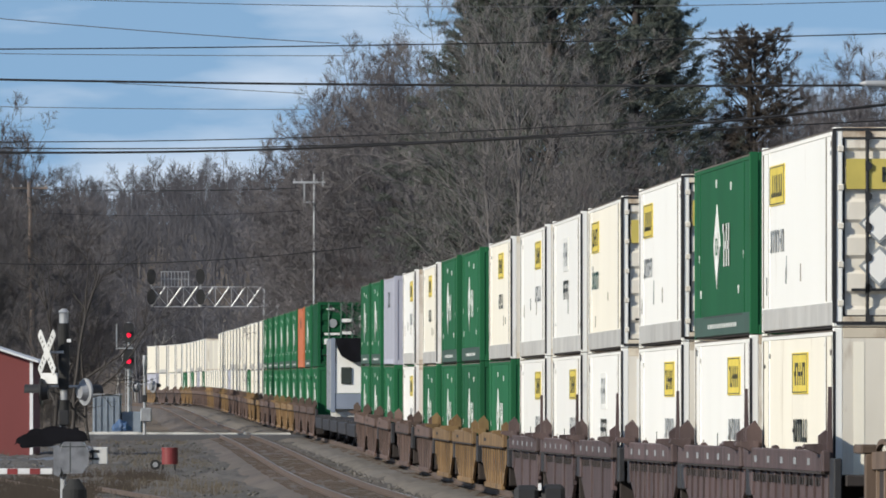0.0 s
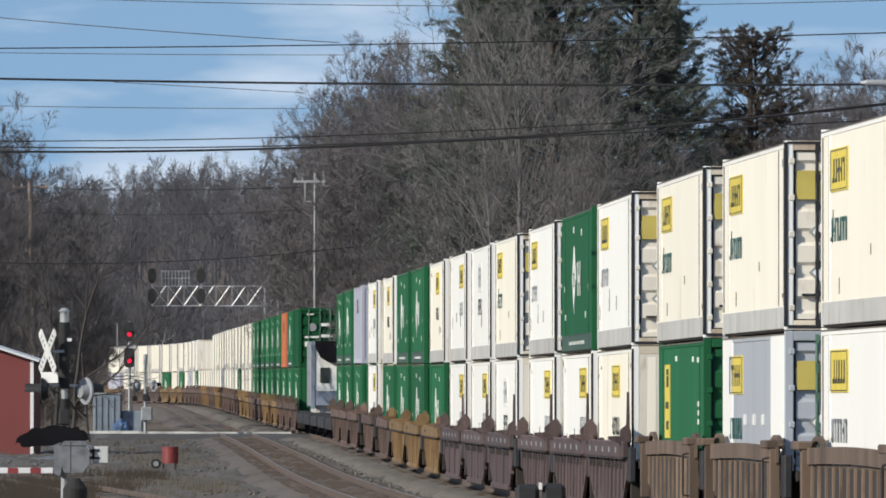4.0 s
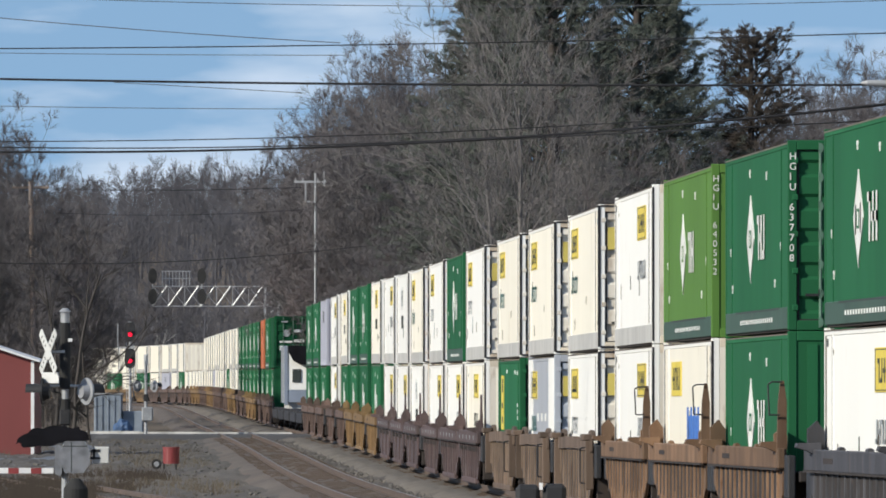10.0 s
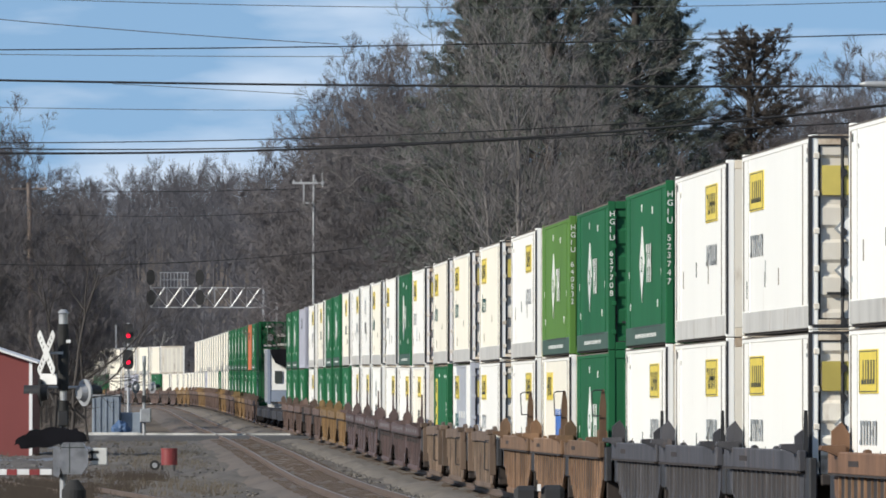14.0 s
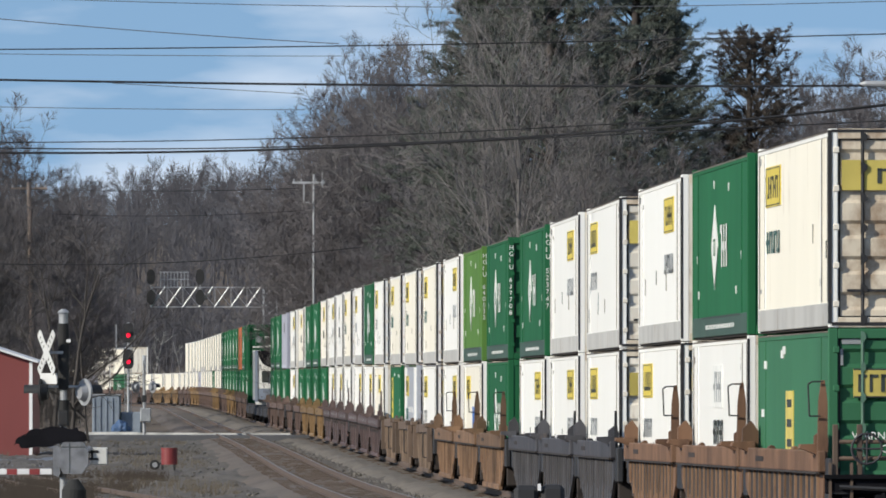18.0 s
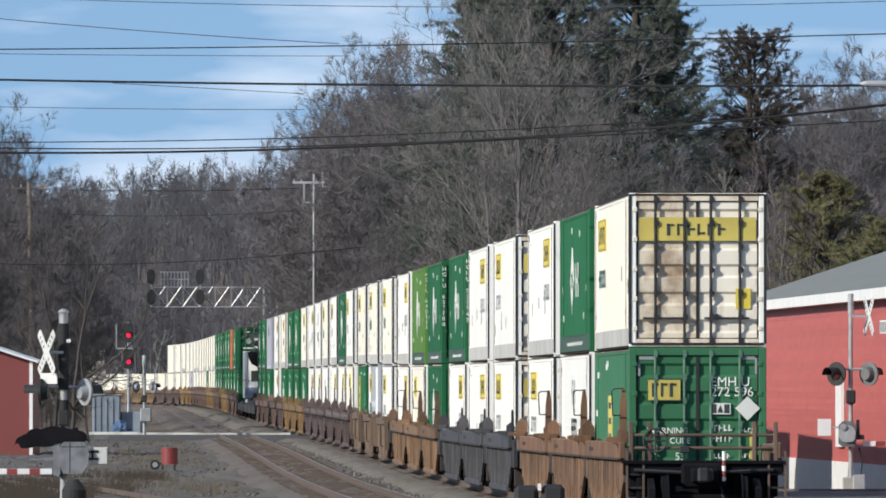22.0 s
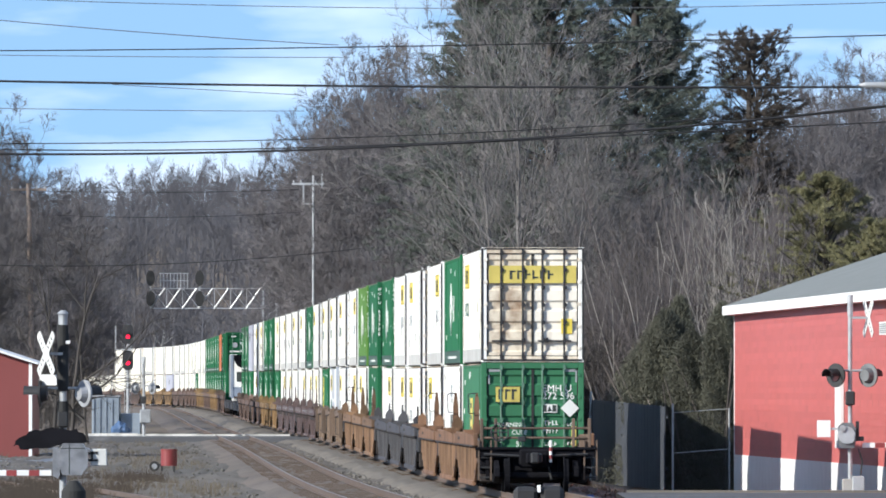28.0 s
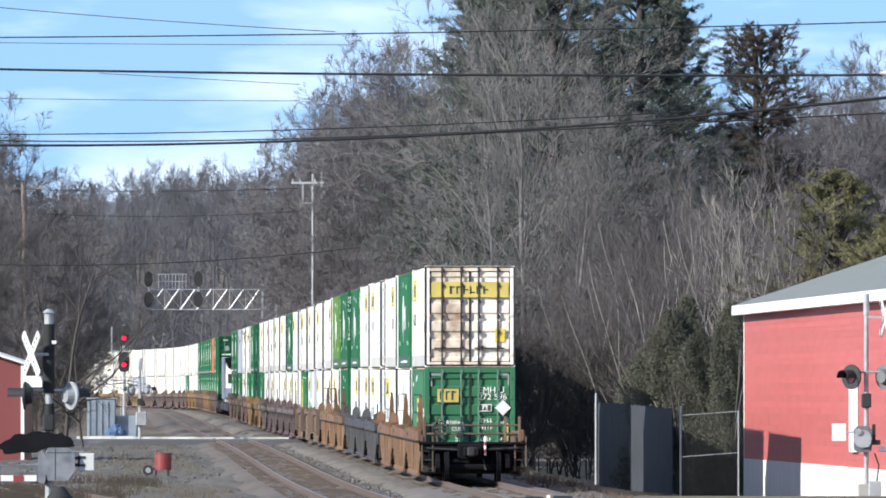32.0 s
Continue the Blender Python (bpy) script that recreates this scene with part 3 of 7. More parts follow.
def container(paint, logo, rng, doors=True, placards=True, skirt="paint_grey", variant=0, L=BOX):
    """A long domestic container, tail at y = 0. Parts: body, corner posts, rails, door leaves with locking bars, markings."""
    box = new("container")
    body = Shape()
    y0 = 0.1 if doors else 0.02
    body.plan([(-HW + 0.02, y0), (-HW + 0.012, y0 + 0.4), (-HW + 0.014, L / 2), (-HW + 0.012, L - 0.4), (-HW + 0.02, L - 0.02), (HW - 0.02, L - 0.02), (HW - 0.02, y0)], 0.14, CH - 0.08)
    part("body", body, paint, box)
    frame_mat = paint if paint not in ("paint_white", "paint_cream") else "paint_white"
    for x in (-HW, HW - 0.14):
        for y in (0, L - 0.14):
            part("corner_post", Shape().box(x, x + 0.14, y, y + 0.14, 0, CH, 0.012), frame_mat, box)
    for y in ((L - 12.19) / 2, L - (L - 12.19) / 2 - 0.12):
        part("lift_post", Shape().box(-HW - 0.001, -HW + 0.05, y, y + 0.12, 0.1, CH - 0.05), frame_mat, box)
    if paint in ("paint_white", "paint_cream") and logo == "none":
        # dark end strips paint the shaded gaps between the far boxes
        for y in (0.15, L - 0.75):
            part("seam", Shape().box(-HW + 0.004, -HW + 0.02, y, y + 0.55, 0.05, CH - 0.04), "shade_scuff_grey", box, "dark end strip painting the shaded gap between boxes")
    elif paint in ("paint_white", "paint_cream"):
        # dark strips paint the recess shade along the panel edges
        for y in (0.16, (L - 12.19) / 2 - 0.14, L - (L - 12.19) / 2 + 0.02, L - 0.3):
            part("seam", Shape().box(-HW + 0.004, -HW + 0.02, y, y + (0.12 if 1 < y < 15 else 0.2), 0.38, CH - 0.12), "shade_scuff_grey", box, "dark seam with the recess shade painted in")
    part("top_rail", Shape().box(-HW, -HW + 0.07, 0.14, L - 0.14, CH - 0.12, CH - 0.04, 0.01), frame_mat, box)
    part("top_rail", Shape().box(HW - 0.07, HW, 0.14, L - 0.14, CH - 0.12, CH - 0.04, 0.01), frame_mat, box)
    part("roof", Shape().box(-HW + 0.07, HW - 0.07, 0.14, L - 0.14, CH - 0.1, CH - 0.06), frame_mat, box)
    part("drip_edge", Shape().box(-HW - 0.006, -HW + 0.03, 0.05, L - 0.05, CH - 0.058, CH - 0.036), "shade_scuff_grey", box, "dark roof edge")
    rail = Shape().box(-HW - 0.002, -HW + 0.07, 0.14, L - 0.14, 0.025, 0.36 if skirt else 0.18, 0.008)
    part("bottom_rail", rail, skirt or paint, box, "grey lower side rail" if skirt else "")
    # fills the gap below the box; its dark colour stands for shade
    part("floor_frame", Shape().box(-HW + 0.035, HW - 0.04, 0.16, L - 0.16, -0.006, 0.06), "shaded_dark_steel", box, "floor frame coloured as the shaded gap under the box")
    for z in (0.0, CH - 0.15):
        part("end_rail", Shape().box(-HW + 0.14, HW - 0.14, 0.0, 0.12, z, z + 0.15, 0.01), "door_worn" if frame_mat == "paint_white" else frame_mat, box)
    if doors:
        for x in (-HW + 0.145, -0.03, HW - 0.175):
            part("gasket", Shape().box(x, x + 0.03 + 0.03 * (x == -0.03), 0.03, 0.09, 0.15, CH - 0.13), "rubber", box, "black rubber door gasket")
        jambs = ((-HW - 0.003, -HW + 0.05, -0.012, 0.11, 0.06, CH - 0.02), (HW - 0.05, HW + 0.003, -0.012, 0.0, 0.06, CH - 0.02), (-HW + 0.05, HW - 0.05, -0.012, 0.0, CH - 0.05, CH - 0.01), (-HW + 0.05, HW - 0.05, -0.012, 0.0, 0.03, 0.08))
        if paint in ("paint_white", "paint_cream"):
            for q in jambs:
                part("jamb", Shape().box(*q), "black_metal", box, "dark worn door jamb")
        for z in (0.145, CH - 0.165):
            part("gasket", Shape().box(-HW + 0.14, HW - 0.14, 0.032, 0.088, z, z + 0.027), "rubber", box, "black rubber door gasket")
        leaf_paint = "paint_door" if paint in ("paint_white", "paint_cream") else paint
        for x0, x1 in ((-HW + 0.17, -0.03), (0.03, HW - 0.17)):
            leaf = part("door", door_leaf(x0, x1), "door_worn" if x0 < 0 and leaf_paint == "paint_door" and not placards else leaf_paint, box)
            for u in (0.3, 0.8) if x0 < 0 else (0.2, 0.7):
                x = x0 + (x1 - x0) * u
                rod = Shape().tube((x, 0.005, 0.05), (x, 0.005, CH - 0.05), 0.026, n=8)
                for k in range(7):      # keepers and guides clasp the bar
                    z = 0.12 + k * (CH - 0.24) / 6
                    w = 0.07 if leaf_paint == "paint_door" else 0.045
                    rod.prism([(x - 0.028, z - 0.08), (x + 0.02, z - 0.07), (x + w, z - 0.03), (x + w, z + 0.03), (x + 0.02, z + 0.07), (x - 0.028, z + 0.08)], -0.02, 0.04)
                part("locking_bar", rod, "black_metal" if leaf_paint == "paint_door" else "bar_green", leaf)
            part("handle", Shape().box(x0 + 0.1, x1 - 0.15, -0.005, 0.03, 0.52, 0.56).box(x0 + 0.3, x0 + 0.36, -0.02, 0.04, 0.5, 0.62), "black_metal", leaf)
            hx = x0 - 0.1 if x0 < 0 else x1 + 0.01
            for k in range(5):
                z = 0.3 + k * 0.56
                part("hinge", Shape().box(hx, hx + 0.09, -0.015, 0.06, z, z + 0.09, 0.01), leaf_paint, leaf)
    else:
        s = Shape()      # blank nose wall with shallow upright ribs
        for k in range(5):
            x = -1.0 + 0.45 * k
            s.box(x, x + 0.16, -0.004, 0.03, 0.2, CH - 0.2)
        part("nose_rib", s, paint, box)
        if paint in ("paint_white", "paint_cream"):
            part("nose_seal", Shape().box(-HW - 0.002, -HW + 0.035, -0.006, 0.05, 0.05, CH - 0.05), "black_metal", box, "dark corner strip")
            part("nose_panel", Shape().box(-HW + 0.14, HW - 0.14, 0.001, 0.02, 0.16, CH - 0.15), "paint_door", box, "grimy cream nose panel")
    if paint in ("paint_white", "paint_cream") and logo not in ("none",):
        for k in range(7):      # scuffs, scratches and small dents
            edge = rng.choice((0, 0, 1))
            y = rng.uniform(0.5, L - 0.8) if edge else rng.choice((0.35, 1.6, L - 1.7, L - 0.6)) + rng.uniform(-0.1, 0.1)
            z, h = (rng.uniform(0.4, 1.3), rng.uniform(0.15, 0.5)) if edge else (rng.choice((0.5, 0.62, 2.35, 2.5, 2.62)), rng.uniform(0.05, 0.12))
            part("scuff", Shape().box(-HW + 0.002, -HW + 0.02, y, y + (0.07 if edge else rng.uniform(0.1, 0.3)), z, z + h), rng.choice(("shade_scuff_grey", "mark_dark", "mark_grey")), box)
    if logo == "banner":
        a = 10.2 if variant == 0 else (2.6 if variant == 1 else 5.2)
        zt = CH - 0.95
        part("banner", Shape().box(-HW - 0.004, -HW + 0.02, a, a + 3.3, zt, zt + 0.62), "paint_yellow", box, "yellow banner panel")
        part("banner_frame", Shape().box(-HW - 0.006, -HW, a + 0.05, a + 3.25, zt + 0.585, zt + 0.6).box(-HW - 0.006, -HW, a + 0.05, a + 3.25, zt + 0.02, zt + 0.035).box(-HW - 0.006, -HW, a + 0.05, a + 0.15, zt + 0.02, zt + 0.6).box(-HW - 0.006, -HW, a + 3.15, a + 3.25, zt + 0.02, zt + 0.6), "mark_dark", box)
        part("banner_lettering", side_bars(rng, a + 0.45, a + 2.85, zt + 0.13, zt + 0.47, 5, -HW - 0.005), "mark_dark", box, "dark bars of lettering")
        part("side_lettering", side_bars(rng, a + 0.2, a + 3.3, zt - 0.72, zt - 0.38, 6, -HW - 0.001), rng.choice(("mark_teal", "mark_grey", "mark_dark")), box, "dark bars of lettering")
        if doors:
            part("door_banner", Shape().box(-1.1, 1.1, 0.015, 0.04, 2.0, 2.44), "banner_faded", box, "faded yellow banner across the doors")
            part("door_lettering", bars(rng, -0.6, 0.55, 2.1, 2.32, 0.012, 6), "mark_dark", box, "dark bars of lettering")
            if placards:
                for z in (1.5, 0.88):
                    for q, name, look_ in ((0.3, "placard_edge", "mark_grey"), (0.25, "placard", "paint_white")):
                        part(name, Shape().prism([(-0.62, z - q), (-0.62 + q, z), (-0.62, z + q), (-0.62 - q, z)], 0.0 - 0.004 * (q < 0.3), 0.05), look_, box, "pale diamond placard")
            part("sticker", Shape().box(0.72, 1.0, 0.02, 0.042, 0.72, 1.1), "paint_yellow", box, "yellow sticker")
    elif logo == "greylogo":
        a = 6.8
        part("emblem", Shape().box(-HW - 0.002, -HW + 0.02, a, a + 2.6, CH - 1.15, CH - 0.45), "mark_white", box)
        part("emblem_lettering", side_bars(rng, a + 0.3, a + 2.4, CH - 1.05, CH - 0.55, 4, -HW - 0.003), "mark_grey", box)
        part("side_lettering", side_bars(rng, a - 0.2, a + 2.6, CH - 1.75, CH - 1.35, 6, -HW - 0.001), "mark_dark", box, "dark bars of lettering")
    elif logo == "spindle":
        a = 7.6
        lens = [(a + 1.3 + 0.85 * math.copysign(abs(math.cos(q)) ** 2.8, math.cos(q)), 1.5 + 0.7 * math.copysign(abs(math.sin(q)) ** 1.5, math.sin(q))) for q in np.linspace(0, 2 * math.pi, 24, endpoint=False)]
        part("emblem", Shape().side(lens, -HW + 0.02, -HW - 0.004), "mark_white", box, "white spindle-shaped emblem")
        part("emblem_cut", Shape().box(-HW - 0.007, -HW, a + 1.05, a + 1.55, 1.36, 1.64), paint, box)
        part("emblem_core", Shape().box(-HW - 0.009, -HW, a + 1.2, a + 1.4, 1.4, 1.6), "mark_white", box)
        part("emblem_side", Shape().box(-HW - 0.004, -HW + 0.02, a + 0.75, a + 0.98, 1.3, 1.72).box(-HW - 0.004, -HW + 0.02, a + 1.62, a + 1.85, 1.28, 1.7), "mark_white", box)
        part("emblem_lettering", side_bars(rng, a - 2.2, a - 0.3, 1.15, 1.85, 3, -HW - 0.002), "mark_white", box, "white bars of lettering")
        dashes = Shape()
        for k in range(16):
            dashes.box(-HW - 0.005, -HW, 3.6 + k * 0.5, 3.85 + k * 0.5, 0.15, 0.22)
        part("skirt_lettering", dashes, "mark_white", box, "row of small white bars")
        part("skirt_line", Shape().box(-HW - 0.005, -HW, 2.0, 12.6, 0.33, 0.36), "mark_dark", box)
        for y, z in ((5.0, 2.45), (9.0, 2.55), (3.0, 0.75), (13.4, 0.75), (1.6, 1.3), (13.8, 1.35)):
            part("side_mark", Shape().box(-HW - 0.003, -HW + 0.02, y, y + 0.16, z, z + 0.06).box(-HW - 0.003, -HW + 0.02, y + 0.05, y + 0.12, z - 0.07, z), "mark_white", box)
    elif logo == "yellow_bars":
        part("side_plate", Shape().box(-HW - 0.004, -HW + 0.02, 10.9, 12.5, 1.2, 2.5), "paint_yellow", box, "tall yellow side plate")
        for z in (1.35, 1.72, 2.1, 2.32):
            part("plate_mark", Shape().box(-HW - 0.007, -HW - 0.003, 11.2, rng.uniform(11.9, 12.2), z, z + rng.uniform(0.08, 0.2)), "mark_dark", box)
        for y, z in ((1.6, 2.5), (3.2, 2.52), (1.4, 1.75), (1.4, 1.6), (1.4, 1.45), (8.6, 2.55)):
            part("side_mark", Shape().box(-HW - 0.003, -HW + 0.02, y, y + 0.35, z, z + 0.09), "mark_white", box)
        part("badge", Shape().box(-0.93, -0.325, 0.0, 0.046, 1.89, 2.31), "paint_yellow", box, "yellow badge plate")
        part("badge_lettering", bars(rng, -0.88, -0.38, 1.96, 2.24, -0.002, 3), "mark_dark", box, "dark bars of lettering")
        words("WARNING", 0.16, "mark_white", box, -0.955, 0.028, 1.28)
    elif logo == "graffiti":
        s = Shape()
        for k in range(7):
            y = 4.0 + k * 0.55
            s.box(-HW - 0.003, -HW + 0.02, y, y + 0.3, 0.5 + 0.12 * (k % 3), 1.75 - 0.15 * (k % 2))
        part("graffiti", s, "mark_blue", box, "blue painted strokes")
        part("banner", Shape().box(-HW - 0.004, -HW + 0.02, 9.5, 12.6, CH - 0.95, CH - 0.35), "paint_yellow", box, "yellow banner panel")
        part("banner_lettering", side_bars(rng, 9.8, 12.2, CH - 0.85, CH - 0.45, 5, -HW - 0.005), "mark_dark", box)
    elif logo == "door_marks":
        part("round_emblem", Shape().prism([(-0.62 + 0.2 * math.cos(q), 1.95 + 0.2 * math.sin(q)) for q in np.linspace(0, 2 * math.pi, 16, endpoint=False)], 0.0, 0.04), "mark_grey", box, "pale round emblem")
        for x0, x1, z0, z1 in ((-1.0, -0.3, 1.42, 1.52), (-0.25, 0.3, 2.0, 2.15), (-0.2, 0.35, 1.45, 1.6), (-1.0, -0.5, 1.0, 1.25), (-0.9, -0.55, 2.55, 2.62), (0.55, 1.0, 2.1, 2.3), (0.55, 1.0, 1.75, 1.9)):
            part("mark_bar", Shape().box(x0, x1, 0.005, 0.04, z0, z1), "mark_white", box, "white bar of lettering")
    elif logo == "thin_bars":
        part("side_lettering", side_bars(rng, 6.0, 9.0, 1.9, 2.4, 4, -HW - 0.001), "mark_dark", box)
    return box


rng = random.Random(5)
KINDS = {}


def kind(key):
    """Builds each look of container once."""
    if key in KINDS:
        return KINDS[key]
    looks = {
        "W": ("paint_white", "banner", True, "paint_grey", 0, "white steel container with yellow banner, tail doors and grey skirt"),
        "T": ("paint_cream", "banner", True, "paint_grey", 0, "cream steel container with yellow banner and smeared tail doors"),
        "V": ("paint_cream", "banner", True, "paint_grey", 0, "cream steel container with yellow banner and dirty tail doors"),
        "w": ("paint_white", "banner", False, "paint_grey", 1, "white steel container with yellow banner and blank nose wall"),
        "c": ("paint_cream", "banner", False, "paint_grey", 2, "cream steel container with yellow banner and blank nose wall"),
        "x": ("paint_white", "greylogo", False, "paint_grey", 0, "white steel container with faded grey emblem"),
        "G": ("paint_green", "spindle", False, "skirt_green", 0, "green steel container with white spindle emblem and nose lettering bars"),
        "H": ("paint_green", "spindle", True, "skirt_green", 0, "green steel container with white spindle emblem and tail doors"),
        "D": ("paint_green_dark", "door_marks", True, None, 0, "dark green container with ribbed tail doors"),
        "L": ("paint_lime", "spindle", False, "skirt_green", 0, "lime-green steel container with white spindle emblem"),
        "O": ("paint_orange", "thin_bars", False, None, 0, "orange steel container with dark side marks"),
        "Y": ("paint_lilac", "thin_bars", False, None, 0, "lilac-grey steel container with dark side marks"),
        "S": ("paint_silver", "banner", True, None, 0, "silver-grey container with bright white upright panels"),
        "K": ("paint_green", "yellow_bars", True, None, 0, "shorter green steel container with a tall yellow side plate"),
        "p": ("paint_cream", "none", False, "paint_cream", 0, "plain cream steel container far up the line"),
        "q": ("paint_cream", "none", False, "paint_grey", 0, "plain pale steel container far up the line"),
        "R": ("paint_cream", "graffiti", False, "paint_cream", 0, "cream container with blue graffiti strokes low on its side"),
    }
    paint, logo, doors, skirt, variant, label = looks[key]
    ob = container(paint, logo, rng, doors, key not in "T", skirt, variant, 14.63 if key == "K" else BOX)
    if key == "S":
        for y0, y1 in ((0.1, 3.2), (BOX - 2.6, BOX - 0.1)):
            part("white_post", Shape().box(-HW - 0.004, -HW + 0.05, y0, y1, 0.1, CH - 0.06, 0.01), "paint_white", ob, "bright white upright panel")
        for y in (5.0, 7.2, 9.4):
            part("panel_mark", Shape().box(-HW - 0.003, -HW + 0.05, y, y + 0.5, 1.45, 1.62), "mark_white", ob)
    tagged(ob, label, "container", "containers on the train")
    KINDS[key] = ob
    return ob


RIB_PAINT = {"car_rust": "rib_ochre", "car_orange": "rib_ochre", "car_brown": "rib_tan", "car_grey": "rib_grey"}


def sills(mat_name, ribs, wide, style):
    """One well unit: recessed sides with ribs, top chords, floor, end decks, stack guides, bogie under the tail end. Tail of the load at y = 0."""
    car = new("well_car")
    tagged(car, "", "rail car", "well cars of the train")
    L, top = CL, 1.47
    low = top - (0.24 if style == "bowed" else 0.32)
    r = random.Random(ribs * 7 + len(mat_name))
    for sgn in (-1, 1):
        x = 1.4 * sgn
        ends = [(-0.55, low + 0.02), (-0.5, 0.75), (1.2, 0.2), (L - 3.4, 0.2), (L + 0.3, 0.85), (L + 0.5, low + 0.02)]
        n = len(ends)      # the side leans out towards its foot
        lean = lambda z: x + sgn * (0.035 + 0.02 * (low - z))
        v = [(lean(z), y, z) for y, z in ends] + [(lean(z) - 0.06 * sgn, y, z) for y, z in ends]
        side = part("side_sill", Shape().add(v, [tuple(range(n)), tuple(range(n, 2 * n))[::-1]] + [(i, n + i, n + (i + 1) % n, (i + 1) % n) for i in range(n)]), mat_name, car)
        if style == "bowed":
            arc = [(-0.6 + (L + 1.2) * k / 10, top + 0.05 * math.sin(math.pi * k / 10)) for k in range(11)]
            part("top_chord", Shape().side(arc + [(y, z - 0.24) for y, z in arc[::-1]], x - 0.05, x + 0.1 * sgn), mat_name, side)
        else:
            part("top_chord", Shape().box(min(x, x + sgn * 0.12), max(x, x + sgn * 0.12), -0.6, L + 0.6, low, top, 0.02), mat_name, side)
            # dark strip draws the shade line under the overhanging chord
            part("chord_lip", Shape().box(min(x, x + sgn * 0.14), max(x, x + sgn * 0.14), -0.5, L + 0.5, low - 0.02, low + 0.012), "shaded_dark_steel", side)
        part("bottom_chord", Shape().box(min(x, x + sgn * 0.1), max(x, x + sgn * 0.1), 1.1, L - 3.2, 0.14, 0.27, 0.015), mat_name, side)
        if sgn < 0:
            for k in range(ribs):
                y = 0.35 + (L - 1.2) * k / (ribs - 1) + r.uniform(-0.06, 0.06)
                foot = 0.26 + max(0, y - (L - 3.6)) * 0.17 + max(0, 1.3 - y) * 0.3
                w2, xb, xt = wide * 0.75, x - 0.078, x - 0.074
                part("rib", Shape().add([(x, y - wide, foot), (xb, y - wide, foot), (xb, y + wide, foot), (x, y + wide, foot), (x, y - w2, low), (xt, y - w2, low), (xt, y + w2, low), (x, y + w2, low)],
                                        [(0, 1, 2, 3), (7, 6, 5, 4), (0, 4, 5, 1), (1, 5, 6, 2), (2, 6, 7, 3), (3, 7, 4, 0)]), RIB_PAINT.get(mat_name, mat_name), side)
            if style in ("loop", "pole", "bowed", "plain"):      # dark plates between the ribs, painted shade in place of depth
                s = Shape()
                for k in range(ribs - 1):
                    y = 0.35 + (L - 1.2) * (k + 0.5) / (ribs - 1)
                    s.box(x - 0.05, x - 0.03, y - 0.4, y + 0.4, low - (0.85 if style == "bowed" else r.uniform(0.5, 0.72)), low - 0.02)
                part("slot_strip", s, "shaded_dark_steel", side, "row of dark plates painting the shade between the ribs")["kind"] = "stuff"
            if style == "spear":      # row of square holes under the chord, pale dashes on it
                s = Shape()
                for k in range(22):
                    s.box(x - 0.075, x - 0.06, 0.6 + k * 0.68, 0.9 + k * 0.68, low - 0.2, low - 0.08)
                part("hole_strip", s, "shaded_dark_steel", side, "row of dark square holes")["kind"] = "stuff"
                for k in range(5):
                    y = 2.0 + k * 2.9
                    part("dash_mark", Shape().box(x - 0.124, x - 0.1, y, y + 0.5, low + 0.1, low + 0.2), "mark_grey", side, "pale painted dash")
            elif style != "bowed":
                part("chord_mark", Shape().box(x - 0.124, x - 0.1, L - 5.0, L - 3.2, low + 0.12, low + 0.2), "shaded_dark_steel", side, "dark painted mark")
        else:
            continue
        # brackets and guides along the near side
        if style == "bowed":
            for y in (0.4, L - 1.6):
                ring = [(y + 1.0 * math.cos(q), top + 0.02 + 0.17 * math.sin(q)) for q in np.linspace(0, math.pi, 9)]
                part("lift_ring", Shape().side(ring + [(y + (a - y) * 0.92, top + 0.02 + (c - top - 0.02) * 0.6) for a, c in ring[::-1]], x - 0.06, x + 0.02), mat_name, car, "worn lifting ring")
            for y in (-0.5, L - 0.4):
                part("lock_block", Shape().box(x - 0.24, x + 0.02, y, y + 1.4, top - 0.02, top + 0.11, 0.02), mat_name, car)
                part("corner_plate", Shape().box(x - 0.18, x - 0.02, y, y + 0.3, low - 0.75, top - 0.02, 0.01), mat_name, car)
            part("grab_iron", Shape().path([(x - 0.2, -0.7, 0.6), (x - 0.3, -0.7, 0.62), (x - 0.3, -0.7, 1.3), (x - 0.2, -0.7, 1.32)], 0.016), "black_metal", car, "dark grab iron")
        else:
            for y, h, w in ((0.15, 0.3, 0.2), (L - 0.9, 0.42, 0.25)):
                house = [(x - w + 0.08, top - 0.03), (x + 0.08, top - 0.03), (x + 0.08, top + h * 0.62), (x + 0.08 - w * 0.45, top + h), (x - w + 0.08, top + h * 0.7)]
                part("stack_guide", Shape().prism(house, y, y + 0.22), mat_name, car, "pointed steel stack guide")
                part("guide_shelf", Shape().prism([(x - 0.36, top + 0.03), (x - 0.34, top + 0.09), (x + 0.0, top + 0.1), (x + 0.0, top - 0.12), (x - 0.2, top - 0.02)], y - 0.35, y + 0.15), mat_name, car, "outer bracket of the guide")
            for y in (5.4, 10.6):
                part("lock_block", Shape().tube((x - 0.02, y, top), (x - 0.02, y + 0.5, top), 0.05, n=8), mat_name, car)
            if style == "loop":
                part("guide_pole", Shape().prism([(x - 0.12, top - 0.1), (x + 0.03, top - 0.1), (x + 0.03, top + 0.7), (x - 0.01, top + 1.02), (x - 0.06, top + 1.02), (x - 0.1, top + 0.7)], -0.45, -0.3), mat_name, car, "tall tapered guide plate")
